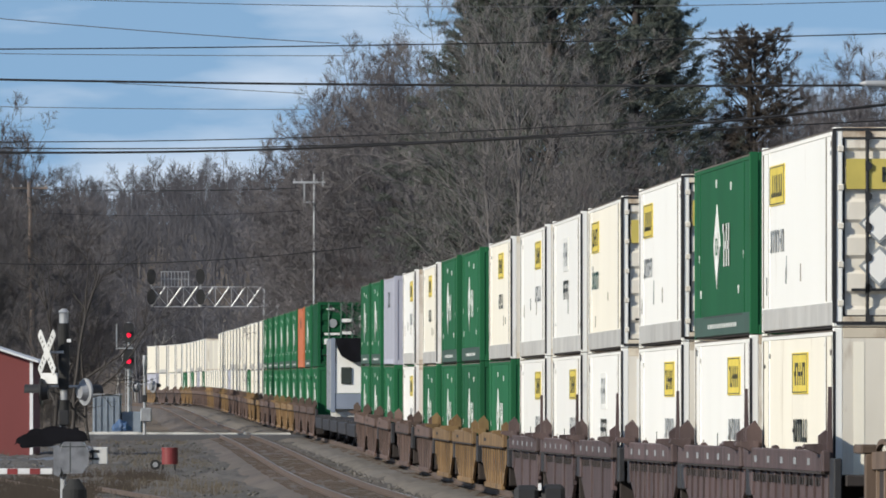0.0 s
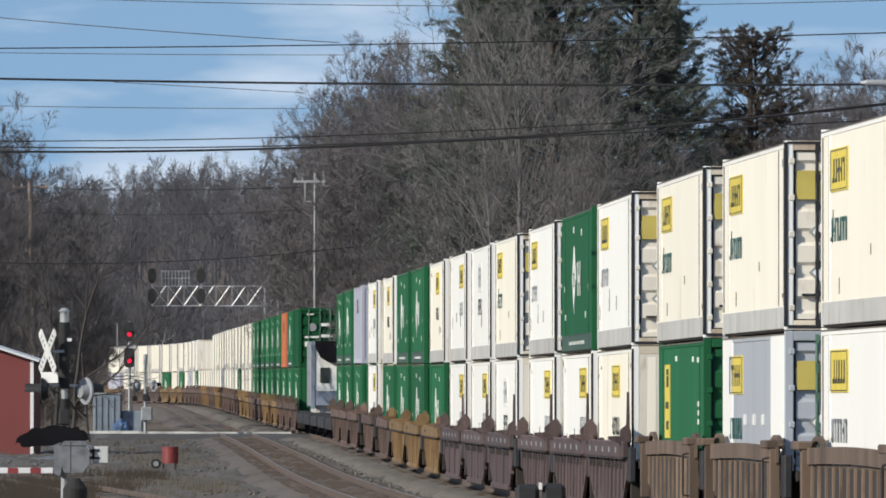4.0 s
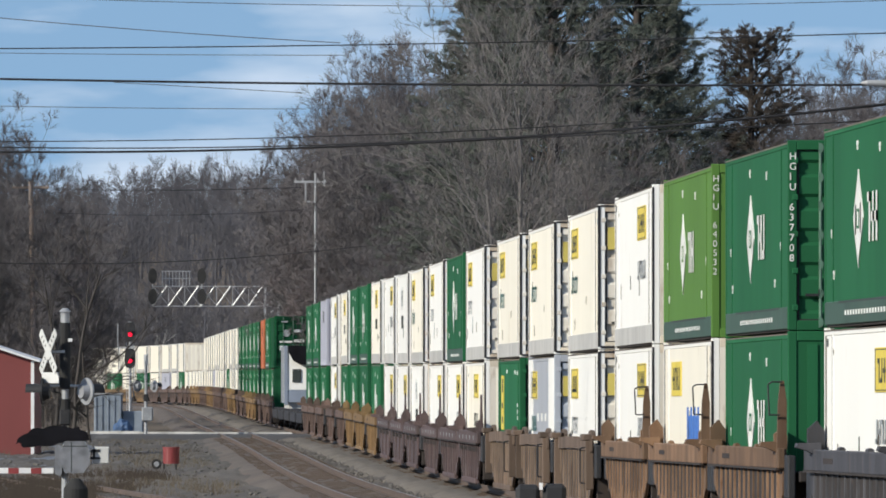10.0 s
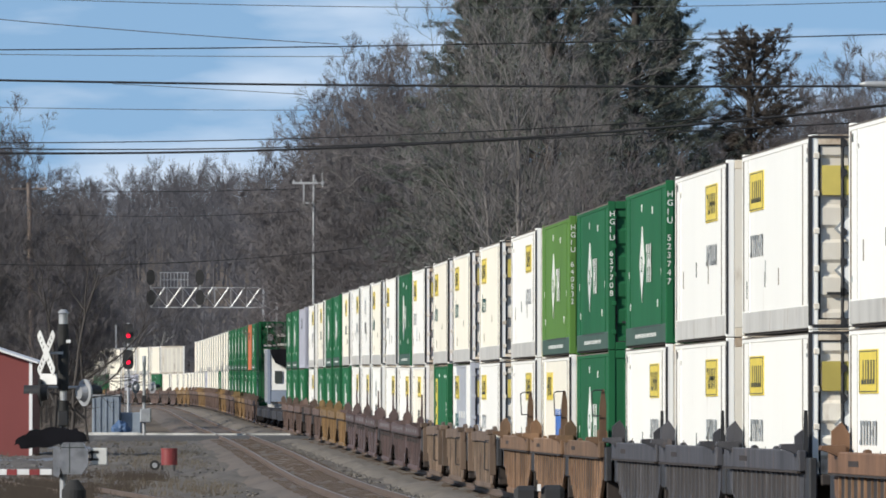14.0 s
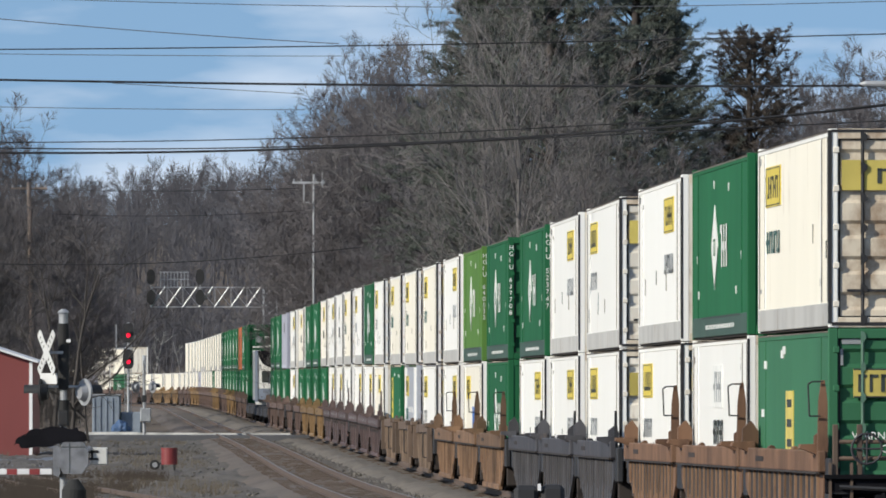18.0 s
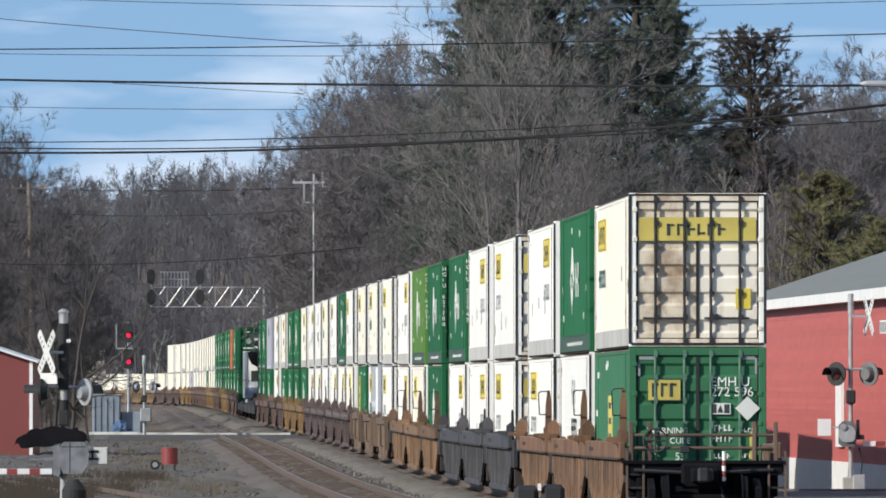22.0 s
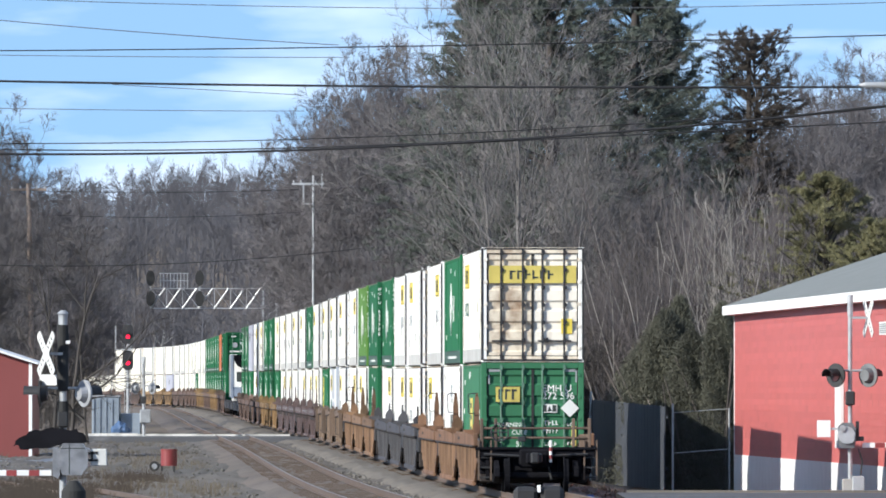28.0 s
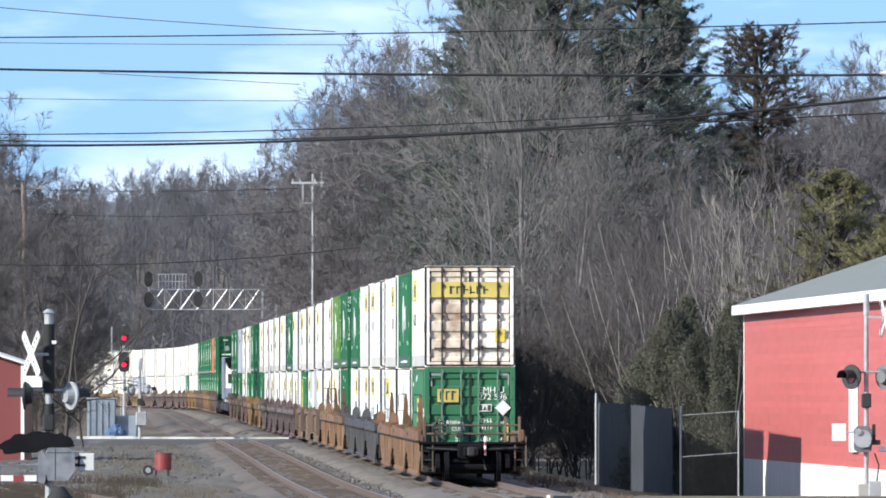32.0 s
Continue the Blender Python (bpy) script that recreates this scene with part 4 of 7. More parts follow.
                part("handrail", Shape().path([(x - 0.08, -0.5, top + 0.5), (x - 0.24, -0.5, top + 0.5), (x - 0.26, -0.5, top + 0.96), (x - 0.2, -0.5, top + 1.0), (x - 0.04, -0.5, top + 1.0)], 0.014), "black_metal", car, "dark bent handrail")
            elif style != "plain":
                tip = 0.62 if style == "pole" else 0.95
                part("guide_pole", Shape().prism([(x - 0.045, top - 0.3), (x + 0.045, top - 0.3), (x + 0.022, top + tip - 0.03), (x - 0.022, top + tip - 0.03)], -0.42, -0.3), "black_metal" if style == "pole" else mat_name, car, "dark upright guide pole")
    # floor, decks and bulkhead take the steel that has shade in its colour
    part("floor", Shape().box(-1.36, 1.36, 1.2, L - 3.4, 0.2, 0.33), "shaded_dark_steel", car)
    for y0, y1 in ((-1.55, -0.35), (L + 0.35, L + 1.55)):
        part("end_deck", Shape().box(-1.25, 1.25, y0, y1, 0.95, 1.12, 0.02).box(-0.3, 0.3, y0 - 0.3, y1 + 0.3, 0.75, 0.95), "shaded_dark_steel", car)
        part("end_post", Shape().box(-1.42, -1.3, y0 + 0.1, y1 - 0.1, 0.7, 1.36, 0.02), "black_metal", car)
    part("bulkhead", Shape().box(-1.36, 1.36, -0.5, -0.36, 0.25, 1.08, 0.02), "shaded_dark_steel", car, "dark end bulkhead of the well")
    bogie(car, -1.2)
    return car


def bogie(car, y):
    """A two-axle truck: side frames, bolster and two wheelsets."""
    t = part("bogie", Shape().box(-0.95, 0.95, y - 0.2, y + 0.2, 0.42, 0.74, 0.03), "deep_black", car)
    for x in (-1.05, 0.93):
        part("side_frame", Shape().side([(y - 1.25, 0.4), (y - 1.25, 0.6), (y - 0.5, 0.8), (y + 0.5, 0.8), (y + 1.25, 0.6), (y + 1.25, 0.4), (y + 0.5, 0.25), (y - 0.5, 0.25)], x, x + 0.12), "deep_black", t)
    made = []
    for dy in (-0.88, 0.88):
        s = Shape().tube((-1.0, 0, 0), (1.0, 0, 0), 0.08, n=8)
        for x in (-0.8, 0.68):
            s.tube((x, 0, 0), (x + 0.12, 0, 0), 0.42, n=20).tube((x + 0.1 * (x < 0), 0, 0), (x + 0.1 * (x < 0) + 0.03, 0, 0), 0.45, n=20)
        made.append(part("wheelset", s, "deep_black", t, "", pose(0, y + dy, 0.42)))
    return made


CARS = {
    "rust": sills("car_rust", 14, 0.06, "loop"), "orange": sills("car_orange", 14, 0.06, "loop"), "brown": sills("car_brown", 12, 0.09, "bowed"), "ochre": sills("car_ochre", 10, 0.12, "plain"), "dull": sills("car_dull", 8, 0.2, "plain"),
    "maroon": sills("car_maroon", 10, 0.16, "spear"), "smooth": sills("car_maroon", 4, 0.5, "spear"), "grey": sills("car_grey", 14, 0.07, "pole"),
}
CAR_LABEL = {"rust": "rust-orange ribbed steel well car", "orange": "faded orange-brown steel well car", "brown": "brown weathered steel well car", "ochre": "ochre rusty steel well car", "dull": "dull brown steel well car with pale stains", "maroon": "dark maroon ribbed steel well car",
             "smooth": "dull maroon well car with wide smooth panels", "grey": "dark grey ribbed steel well car"}


def flat_car():
    """A low black spine car without load."""
    car = tagged(new("spine_car"), "black low empty spine car", "rail car", "well cars of the train")
    part("spine", Shape().box(-0.35, 0.35, -1.6, CL + 1.6, 0.7, 1.1, 0.03), "car_black", car)
    for y in (0.5, 4.5, 8, 11.5, 15.4):
        part("cross_arm", Shape().box(-1.35, 1.35, y - 0.25, y + 0.25, 0.85, 1.12, 0.02), "car_black", car)
    part("side_walk", Shape().box(-1.45, -1.2, 0, CL, 0.55, 1.0, 0.02), "car_black", car)
    bogie(car, -1.2)
    return car


CARS["flat"] = flat_car()

TOPS = "TGwWwGHLwVVVWGWVxwcGGcwYGG.....DGOGGGGGGqpqpqppqqppqpp......pqqpqppqpqp"
LOWS = "ExWWwwGRwWSKcwwxwwGGGGwGGG.....GGGGGGGGGqpqGqppqpYqpppqpppqpGqYqGqGpqqY"
CARKEY = ["rust"] * 3 + ["grey"] * 3 + ["orange"] * 3 + ["brown"] * 3 + ["maroon"] * 3 + ["smooth"] * 3 + ["ochre"] * 3 + ["dull"] * 5 + ["flat"] * 5
while len(CARKEY) < len(TOPS):
    CARKEY += [("dull", "ochre", "dull", "ochre", "dull")[(len(CARKEY) // 3) % 5]] * 3


TAILS = [-0.4, 17.5, 36.4, 59.5, 79, 97.5, 120.4, 139.6, 159, 182, 205.0, 225.8, 250.8, 269.0, 288.4, 311, 330, 349.6, 371, 393.5, 413.5, 434.5, 460, 488, 509, 528.2, 549, 569, 589, 609, 629, 648]


def tail_of(i):
    """Metres from the train's tail to the tail of load i; about 20 m a unit."""
    return TAILS[i] if i < len(TAILS) else TAILS[-1] + (i - len(TAILS) + 1) * 20.4


used = set()


def take(master, tail, height, label="", length=CL):
    """The first use takes the master itself, later ones are copies."""
    if master in used:
        ob = copy_thing(master, Matrix.Identity(4))
    else:
        used.add(master)
        ob = master
    if label:
        ob["label"] = label
    MOVERS.append((ob, tail, length, height))
    return ob


# the tail container below: green, with its own lettering
def tail_green():
    ob = container("paint_green_faded", "none", rng, True, True, None)
    tagged(ob, "green steel container with lettered tail doors and yellow badge", "container", "containers on the train")
    part("badge", Shape().box(-0.93, -0.325, 0.0, 0.046, 1.89, 2.31), "banner_faded", ob, "yellow badge plate")
    part("badge_lettering", bars(rng, -0.88, -0.38, 1.97, 2.23, -0.002, 3), "mark_dark", ob, "dark bars of lettering")
    part("badge_edge", Shape().box(-0.93, -0.325, -0.004, 0.0, 1.89, 1.91).box(-0.93, -0.325, -0.004, 0.0, 2.29, 2.31), "mark_dark", ob)
    words("EMH U", 0.25, "mark_white", ob, 0.24, 0.028, 2.17)
    words("272 596", 0.25, "mark_white", ob, 0.24, 0.028, 1.98)
    words("WARNING", 0.16, "mark_white", ob, -0.955, 0.028, 1.28)
    words("CUBE", 0.16, "mark_white", ob, -0.53, 0.028, 1.09)
    words("53", 0.2, "mark_white", ob, -0.43, 0.028, 0.78)
    for x0, x1, z0, z1, n in ((0.3, 0.66, 1.32, 1.44, 4), (0.26, 0.66, 1.12, 1.24, 5), (0.8, 1.08, 1.3, 1.38, 4), (0.3, 0.62, 0.8, 0.9, 4), (0.78, 1.05, 0.82, 0.9, 3)):
        part("notice_lettering", bars(rng, x0, x1, z0, z1, 0.028, n), "mark_white", ob, "white bars of small writing")
    part("icon_plate", Shape().box(0.235, 0.62, 0.0, 0.046, 1.64, 1.85), "mark_white", ob, "small white plate with dark marks")
    part("icon_mark", Shape().box(0.255, 0.355, -0.004, 0.0, 1.66, 1.83).box(0.5, 0.6, -0.004, 0.0, 1.66, 1.83).prism([(0.37, 1.67), (0.485, 1.67), (0.428, 1.82)], -0.004, 0.0), "mark_dark", ob)
    part("yellow_plate", Shape().box(0.98, 1.1, 0.0, 0.046, 1.0, 1.3).box(0.98, 1.1, 0.0, 0.046, 0.8, 0.95), "banner_faded", ob, "faded yellow plate")
    part("placard", Shape().prism([(0.94, 1.52), (1.17, 1.75), (0.94, 1.98), (0.71, 1.75)], -0.03, 0.03), "mark_white", ob, "white diamond placard")
    for q in ((-1.1, -0.8, 0.03, 0.05, 2.67, 2.75), (0.78, 1.08, 0.03, 0.05, 2.67, 2.75), (-1.125, -1.08, 0.03, 0.05, 2.36, 2.6), (1.08, 1.125, 0.03, 0.05, 2.4, 2.7)):
        part("reflective_strip", Shape().box(*q), "mark_grey", ob, "pale reflective strip")
    part("side_plate", Shape().box(-HW - 0.004, -HW + 0.02, 7.4, 9.0, 1.0, 2.0), "banner_faded", ob, "tall faded yellow side plate")
    for z in (1.15, 1.45, 1.75):
        part("plate_mark", Shape().box(-HW - 0.007, -HW - 0.003, 7.7, 8.7, z, z + 0.12), "mark_dark", ob)
    for y, z in ((9.6, 2.5), (13.4, 2.35), (1.5, 1.6), (1.5, 1.45), (14.0, 1.6), (9.2, 2.56)):
        part("side_mark", Shape().box(-HW - 0.003, -HW + 0.02, y, y + 0.5, z, z + 0.12), "mark_white", ob)
    return ob


NOSE_TEXT = {5: "HGIU 523747", 6: "HGIU 637708", 7: "HGIU 640532"}
for i in range(len(TOPS)):
    s0 = tail_of(i)
    take(CARS[CARKEY[i]], s0, 0.0, CAR_LABEL.get(CARKEY[i], ""))
    if LOWS[i] == "E":
        g = tail_green()
        MOVERS.append((g, s0 + 0.4, BOX, 0.35))
    elif LOWS[i] != ".":
        take(kind(LOWS[i]), s0 + 0.4, 0.35, length=BOX)
    if TOPS[i] != ".":
        ob = take(kind(TOPS[i]), s0 + 0.4, 0.35 + CH + 0.012, length=BOX)
        if i in NOSE_TEXT:
            words("\n".join(NOSE_TEXT[i]), 0.155, "mark_white", ob, -HW + 0.02, -0.016, 2.6, "nose_lettering", "white upright lettering")

# white trailer with a dark cooling unit on the spine cars
tr = tagged(new("trailer"), "white trailer with black top unit on a spine car", "trailer")
part("flank", Shape().box(-1.25, -1.2, 0.05, 13.5, 1.4, 4.4), "paint_blue_grey", tr, "blue-grey flank panel")
part("body", Shape().box(-1.19, 1.25, 0.02, 13.5, 2.1, 4.38, 0.02), "paint_white", tr)
part("post", Shape().box(-1.3, -1.12, -0.03, 0.06, 1.3, 4.42, 0.01), "paint_blue_grey", tr, "grey upright post")
part("top_unit", Shape().prism([(-1.12, 4.43), (1.26, 4.43), (1.26, 3.4), (-0.45, 3.42), (-0.85, 3.65), (-1.08, 4.1)], -0.4, 0.0), "deep_black", tr, "black cooling unit")
part("hatch", Shape().box(-0.88, -0.44, -0.05, 0.0, 2.5, 3.2, 0.02), "mark_dark", tr, "black square hatch")
for y in (0.6, 3.5, 6.5, 9.5, 12.5):
    part("flank_rib", Shape().box(-1.28, -1.25, y, y + 0.5, 1.45, 4.35), "galvanised", tr, "pale upright rib")
part("apron", Shape().box(-1.19, 1.2, 0.0, 0.3, 1.45, 2.09), "paint_blue_grey", tr, "blue-grey lower apron")
part("chassis", Shape().box(-1.1, 1.1, 0.3, 13.4, 1.1, 1.45, 0.02), "paint_grey", tr)
MOVERS.append((tr, 612.0, 13.5, 0.0))

# the tail end of the last car
last = MOVERS[0][0]
tail_mesh = Shape().box(-1.5, 1.5, -1.75, -1.6, 0.85, 1.1, 0.02).box(-0.25, 0.25, -2.3, -1.6, 0.72, 0.98, 0.03)
part("end_beam", tail_mesh, "deep_black", last, "black steel end beam")
part("coupler", Shape().box(-0.14, 0.14, -2.75, -2.2, 0.74, 0.98, 0.04).box(-0.16, 0.05, -2.9, -2.65, 0.72, 1.0, 0.04), "black_metal", last, "black coupler")
for z in (1.36, 1.6):
    part("end_rail", Shape().tube((-1.3, -1.7, z), (1.35, -1.7, z), 0.03), "car_brown", last, "dark rusty end handrail")
for x in (-1.35, -1.0, 0.95, 1.35):
    part("end_stanchion", Shape().box(x - 0.04, x + 0.04, -1.74, -1.66, 1.0, 1.85, 0.01), "car_brown", last)
for x in (-1.45, 1.2):
    for z in (0.35, 0.6, 0.85):
        part("step", Shape().box(x, x + 0.35, -1.75, -1.5, z, z + 0.04), "black_metal", last)
    part("side_ladder", Shape().box(x, x + 0.04, -1.78, -1.7, 0.3, 1.3).box(x + 0.31, x + 0.35, -1.78, -1.7, 0.3, 1.3), "car_brown", last)
part("brake_box", Shape().box(1.08, 1.38, -1.68, -1.3, 1.08, 1.45, 0.03), "car_brown", last, "rusty brake box")
part("end_plate", Shape().box(-1.4, 1.4, -1.58, -1.45, 0.45, 1.08, 0.03), "deep_black", last, "black end plate")
part("platform_edge", Shape().box(-1.52, 1.52, -1.82, -1.75, 1.06, 1.13, 0.01), "deep_black", last, "dark platform edge")
part("draft_box", Shape().box(-0.42, 0.42, -1.95, -1.75, 0.6, 1.08, 0.05), "deep_black", last)
for x in (-1.2, -0.75, 0.6, 1.1):
    part("hanger_strap", Shape().box(x - 0.05, x + 0.05, -1.7, -1.6, 0.3, 0.9, 0.01), "deep_black", last)
part("brake_wheel", Shape().path([(-0.9 + 0.22 * math.cos(q), -1.76, 1.5 + 0.22 * math.sin(q)) for q in np.linspace(0, 2 * math.pi, 17)], 0.02).tube((-1.1, -1.76, 1.5), (-0.7, -1.76, 1.5), 0.015).tube((-0.9, -1.76, 1.3), (-0.9, -1.76, 1.7), 0.015), "car_black", last, "dark hand brake wheel")
part("air_pipe", Shape().path([(-1.3, -1.8, 0.95), (-0.3, -1.85, 0.9), (0.5, -1.85, 0.92), (1.3, -1.8, 0.95)], 0.035), "black_metal", last)
part("lamp_case", Shape().box(-0.45, -0.25, -1.84, -1.74, 1.26, 1.4, 0.02), "black_metal", last)
part("marker", Shape().tube((0.36, -2.2, 0.75), (0.36, -2.2, 1.3), 0.035), "mark_white", last, "white end marker")
for z in (0.83, 1.03):
    part("marker_band", Shape().tube((0.36, -2.2, z), (0.36, -2.2, z + 0.1), 0.038), "red_paint", last, "red band")
part("air_hose", Shape().path([(0.3, -1.75, 0.75), (0.34, -2.1, 0.5), (0.38, -2.3, 0.32)], 0.03), "rubber", last)
# ---------------- trees ----------------
def tubes(p0, p1, r0, r1, sides=3):
    """Triangles for many tapered tubes at once."""
    n = len(p0)
    d = p1 - p0
    d = d / np.maximum(np.linalg.norm(d, axis=1, keepdims=True), 1e-6)
    ref = np.where(np.abs(d[:, 2:3]) < 0.9, np.array([[0, 0, 1.0]]), np.array([[1.0, 0, 0]]))
    u = np.cross(d, ref)
    u /= np.linalg.norm(u, axis=1, keepdims=True)
    w = np.cross(d, u)
    ang = 2 * np.pi * np.arange(sides) / sides
    ring = u[:, None, :] * np.cos(ang)[None, :, None] + w[:, None, :] * np.sin(ang)[None, :, None]
    v = np.concatenate([p0[:, None] + ring * r0[:, None, None], p1[:, None] + ring * r1[:, None, None]], 1)
    k, j = np.arange(sides), (np.arange(sides) + 1) % sides
    f = np.concatenate([np.stack([k, j, sides + j], 1), np.stack([k, sides + j, sides + k], 1)])
    return v.reshape(-1, 3), (np.arange(n)[:, None, None] * 2 * sides + f[None]).reshape(-1, 3)


def cones(p0, p1, r, sides=3):
    """Thin twigs that end in a point; sides = 1 for the finest ones far away."""
    n = len(p0)
    d = p1 - p0
    d = d / np.maximum(np.linalg.norm(d, axis=1, keepdims=True), 1e-6)
    ref = np.where(np.abs(d[:, 2:3]) < 0.9, np.array([[0, 0, 1.0]]), np.array([[1.0, 0, 0]]))
    u = np.cross(d, ref)
    u /= np.linalg.norm(u, axis=1, keepdims=True)
    w = np.cross(d, u)
    if sides == 1:
        ang = np.arange(n)[:, None] * 2.4
        e = (u * np.cos(ang) + w * np.sin(ang)) * r[:, None]
        return np.stack([p0 + e, p0 - e, p1], 1).reshape(-1, 3), np.arange(3 * n).reshape(-1, 3)
    v = np.stack([p0 + u * r[:, None], p0 - u * 0.5 * r[:, None] + w * 0.87 * r[:, None], p0 - u * 0.5 * r[:, None] - w * 0.87 * r[:, None], p1], 1)
    f = np.array([[0, 1, 3], [1, 2, 3], [2, 0, 3]])
    return v.reshape(-1, 3), (np.arange(n)[:, None, None] * 4 + f[None]).reshape(-1, 3)


def join(pieces):
    v, f, k = [], [], 0
    for a, b in pieces:
        v.append(a)
        f.append(b + k)
        k += len(a)
    return np.concatenate(v), np.concatenate(f)


def limbs(g, start, way, length, radius, segs, bend, up):
    """Wandering limbs: points (n, segs + 1, 3) and radii."""
    n = len(start)
    pts, p, d = [start], start, way
    for k in range(segs):
        d = d + g.normal(0, bend, (n, 3)) + np.array([0, 0, up])
        d = d / np.linalg.norm(d, axis=1, keepdims=True)
        p = p + d * (length / segs)[:, None]
        pts.append(p)
    rad = radius[:, None] * np.linspace(1, 0.35, segs + 1)[None]
    return np.stack(pts, 1), rad


def sprout(g, pts, length, radius, count, lo, angle, ratio, jitter=0.35):
    """Starts, ways, lengths and radii of count children for each limb."""
    n, m, _ = pts.shape
    who = np.repeat(np.arange(n), count)
    t = g.uniform(lo, 1.0, len(who)) * (m - 1)
    i = np.minimum(t.astype(int), m - 2)
    f = (t - i)[:, None]
    a, b = pts[who, i], pts[who, i + 1]
    start = a + (b - a) * f
    d = (b - a) / np.maximum(np.linalg.norm(b - a, axis=1, keepdims=True), 1e-6)
    r = g.normal(0, 1, (len(who), 3))
    r = r - d * np.sum(r * d, 1, keepdims=True)
    r /= np.linalg.norm(r, axis=1, keepdims=True)
    an = np.radians(g.normal(angle, 10, len(who)))[:, None]
    way = d * np.cos(an) + r * np.sin(an)
    frac = t / (m - 1)
    ln = length[who] * ratio * (1.15 - 0.6 * frac) * g.uniform(1 - jitter, 1 + jitter, len(who))
    return start, way, ln, radius[who] * (1 - 0.55 * frac) * 0.6


def segs_of(pts, rad):
    n, m, _ = pts.shape
    return pts[:, :-1].reshape(-1, 3), pts[:, 1:].reshape(-1, 3), rad[:, :-1].ravel(), rad[:, 1:].ravel()


def bare_tree(seed, height, girth, counts, angle=42, up=0.1, fork=0.3, twig=0.012, stems=1, ratio=0.5, tilt=0.28, first=0.52, wander=0.07, far=False):
    """A leafless tree: returns the trunk's and the crown's triangles."""
    g = np.random.default_rng(seed)
    start = np.zeros((stems, 3)) + g.normal(0, 0.25 if stems > 1 else 0, (stems, 3)) * np.array([1, 1, 0])
    way = np.tile(np.array([[0, 0, 1.0]]), (stems, 1)) + g.normal(0, tilt if stems > 1 else 0.04, (stems, 3)) * np.array([1, 1, 0])
    length = height * 0.8 * g.uniform(0.8, 1.0, stems)
    radius = np.full(stems, girth)
    pts, rad = limbs(g, start, way, length, radius, 9, wander, 0.04)
    trunk = tubes(*segs_of(pts, rad), 7)
    crown, lo = [], fork
    for k, c in enumerate(counts):
        start, way, length, radius = sprout(g, pts, length, radius, c, lo, angle, ratio if k else first)
        lo = 0.25
        last_level = k == len(counts) - 1
        if last_level:
            length = np.maximum(length, 0.35)
            way = way + np.array([0, 0, 0.25])
            crown.append(cones(start, start + way * length[:, None], np.full(len(start), twig), 1 if far else 3))
        else:
            pts, rad = limbs(g, start, way, length, np.maximum(radius, twig * 1.3), 2 if k > 1 or far else 4, 0.16, up)
            crown.append(tubes(*segs_of(pts, rad), 4 if k == 0 else 3))
    return trunk, join(crown)


def dome_tree(seed, height, width, girth, n1, counts, twig, up=0.08, low=-0.5, trunk_top=0.7, rise=0.7, bend=0.11, limb=0.2, reach=0.36, spread=38):
    """A leafless tree whose limbs reach out to a rounded, uneven dome."""
    g = np.random.default_rng(seed)
    pts, rad = limbs(g, np.zeros((1, 3)), np.array([[0, 0, 1.0]]), np.array([height * trunk_top]), np.array([girth]), 8, 0.05, 0.05)
    trunk = tubes(*segs_of(pts, rad), 7)
    q = g.normal(0, 1, (n1 * 4, 3))
    q /= np.linalg.norm(q, axis=1, keepdims=True)
    q = q[q[:, 2] > low][:n1]
    n = len(q)
    lump = 1 + 0.16 * np.sin(3 * np.arctan2(q[:, 1], q[:, 0]) + seed) + g.normal(0, 0.06, n)
    goal = q * np.array([width / 2, width / 2, height * 0.4]) * lump[:, None] + np.array([0, 0, height * 0.6])
    f = np.clip(goal[:, 2] / height * rise - 0.06, 0.1, 0.97) * 8
    i = np.minimum(f.astype(int), 7)
    start = pts[0, i] + (pts[0, i + 1] - pts[0, i]) * (f - i)[:, None]
    way = goal - start
    length = np.linalg.norm(way, axis=1)
    way = way / length[:, None]
    radius = np.full(n, girth * limb)
    pts, rad = limbs(g, start, way, length, radius, 5, bend, 0.02)
    crown, lo = [tubes(*segs_of(pts, rad), 4)], 0.25
    for k, c in enumerate(counts):
        start, way, length, radius = sprout(g, pts, length, radius, c, lo, spread, reach if k == 0 else 0.45)
        way = way + np.array([0, 0, up * 2])
        if k == len(counts) - 1:
            length = np.maximum(length, 0.4)
            crown.append(cones(start, start + way * length[:, None], np.full(len(start), twig), 1))
        else:
            pts, rad = limbs(g, start, way, length, np.maximum(np.minimum(radius, 0.04), twig * 1.2), 3 if k == 0 else 2, 0.075, up)
            crown.append(tubes(*segs_of(pts, rad), 3))
    return trunk, join(crown)


def tree_master(name, trunk, crown, bark, leaf, label):
    ob = tagged(new(name), label, "tree")
    if name == "sapling":
        part("stem_clump", raw_mesh("stem_clump", *trunk, bark), bark, ob)["kind"] = "stuff"
    else:
        part("trunk", raw_mesh("trunk", *trunk, bark), bark, ob)
    part("crown", raw_mesh("crown", *crown, leaf), leaf, ob)
    return ob


def tufts(g, centre, size, per, flat=0.6):
    """Loose bunches of narrow leaf triangles round each centre."""
    n = len(centre)
    c = np.repeat(centre, per, 0) + g.normal(0, 1, (n * per, 3)) * np.repeat(size, per)[:, None] * np.array([0.5, 0.5, 0.5 * flat])
    d = g.normal(0, 1, (n * per, 3)) + np.array([0, 0, 0.5])
    d /= np.linalg.norm(d, axis=1, keepdims=True)
    e = np.cross(d, g.normal(0, 1, (n * per, 3)))
    e /= np.linalg.norm(e, axis=1, keepdims=True)
    s = np.repeat(size, per)[:, None] * g.uniform(0.5, 1.0, (n * per, 1))
    v = np.stack([c - e * s * 0.13, c + e * s * 0.13, c + d * s * 1.25], 1).reshape(-1, 3)
    return v, np.arange(n * per * 3).reshape(-1, 3)


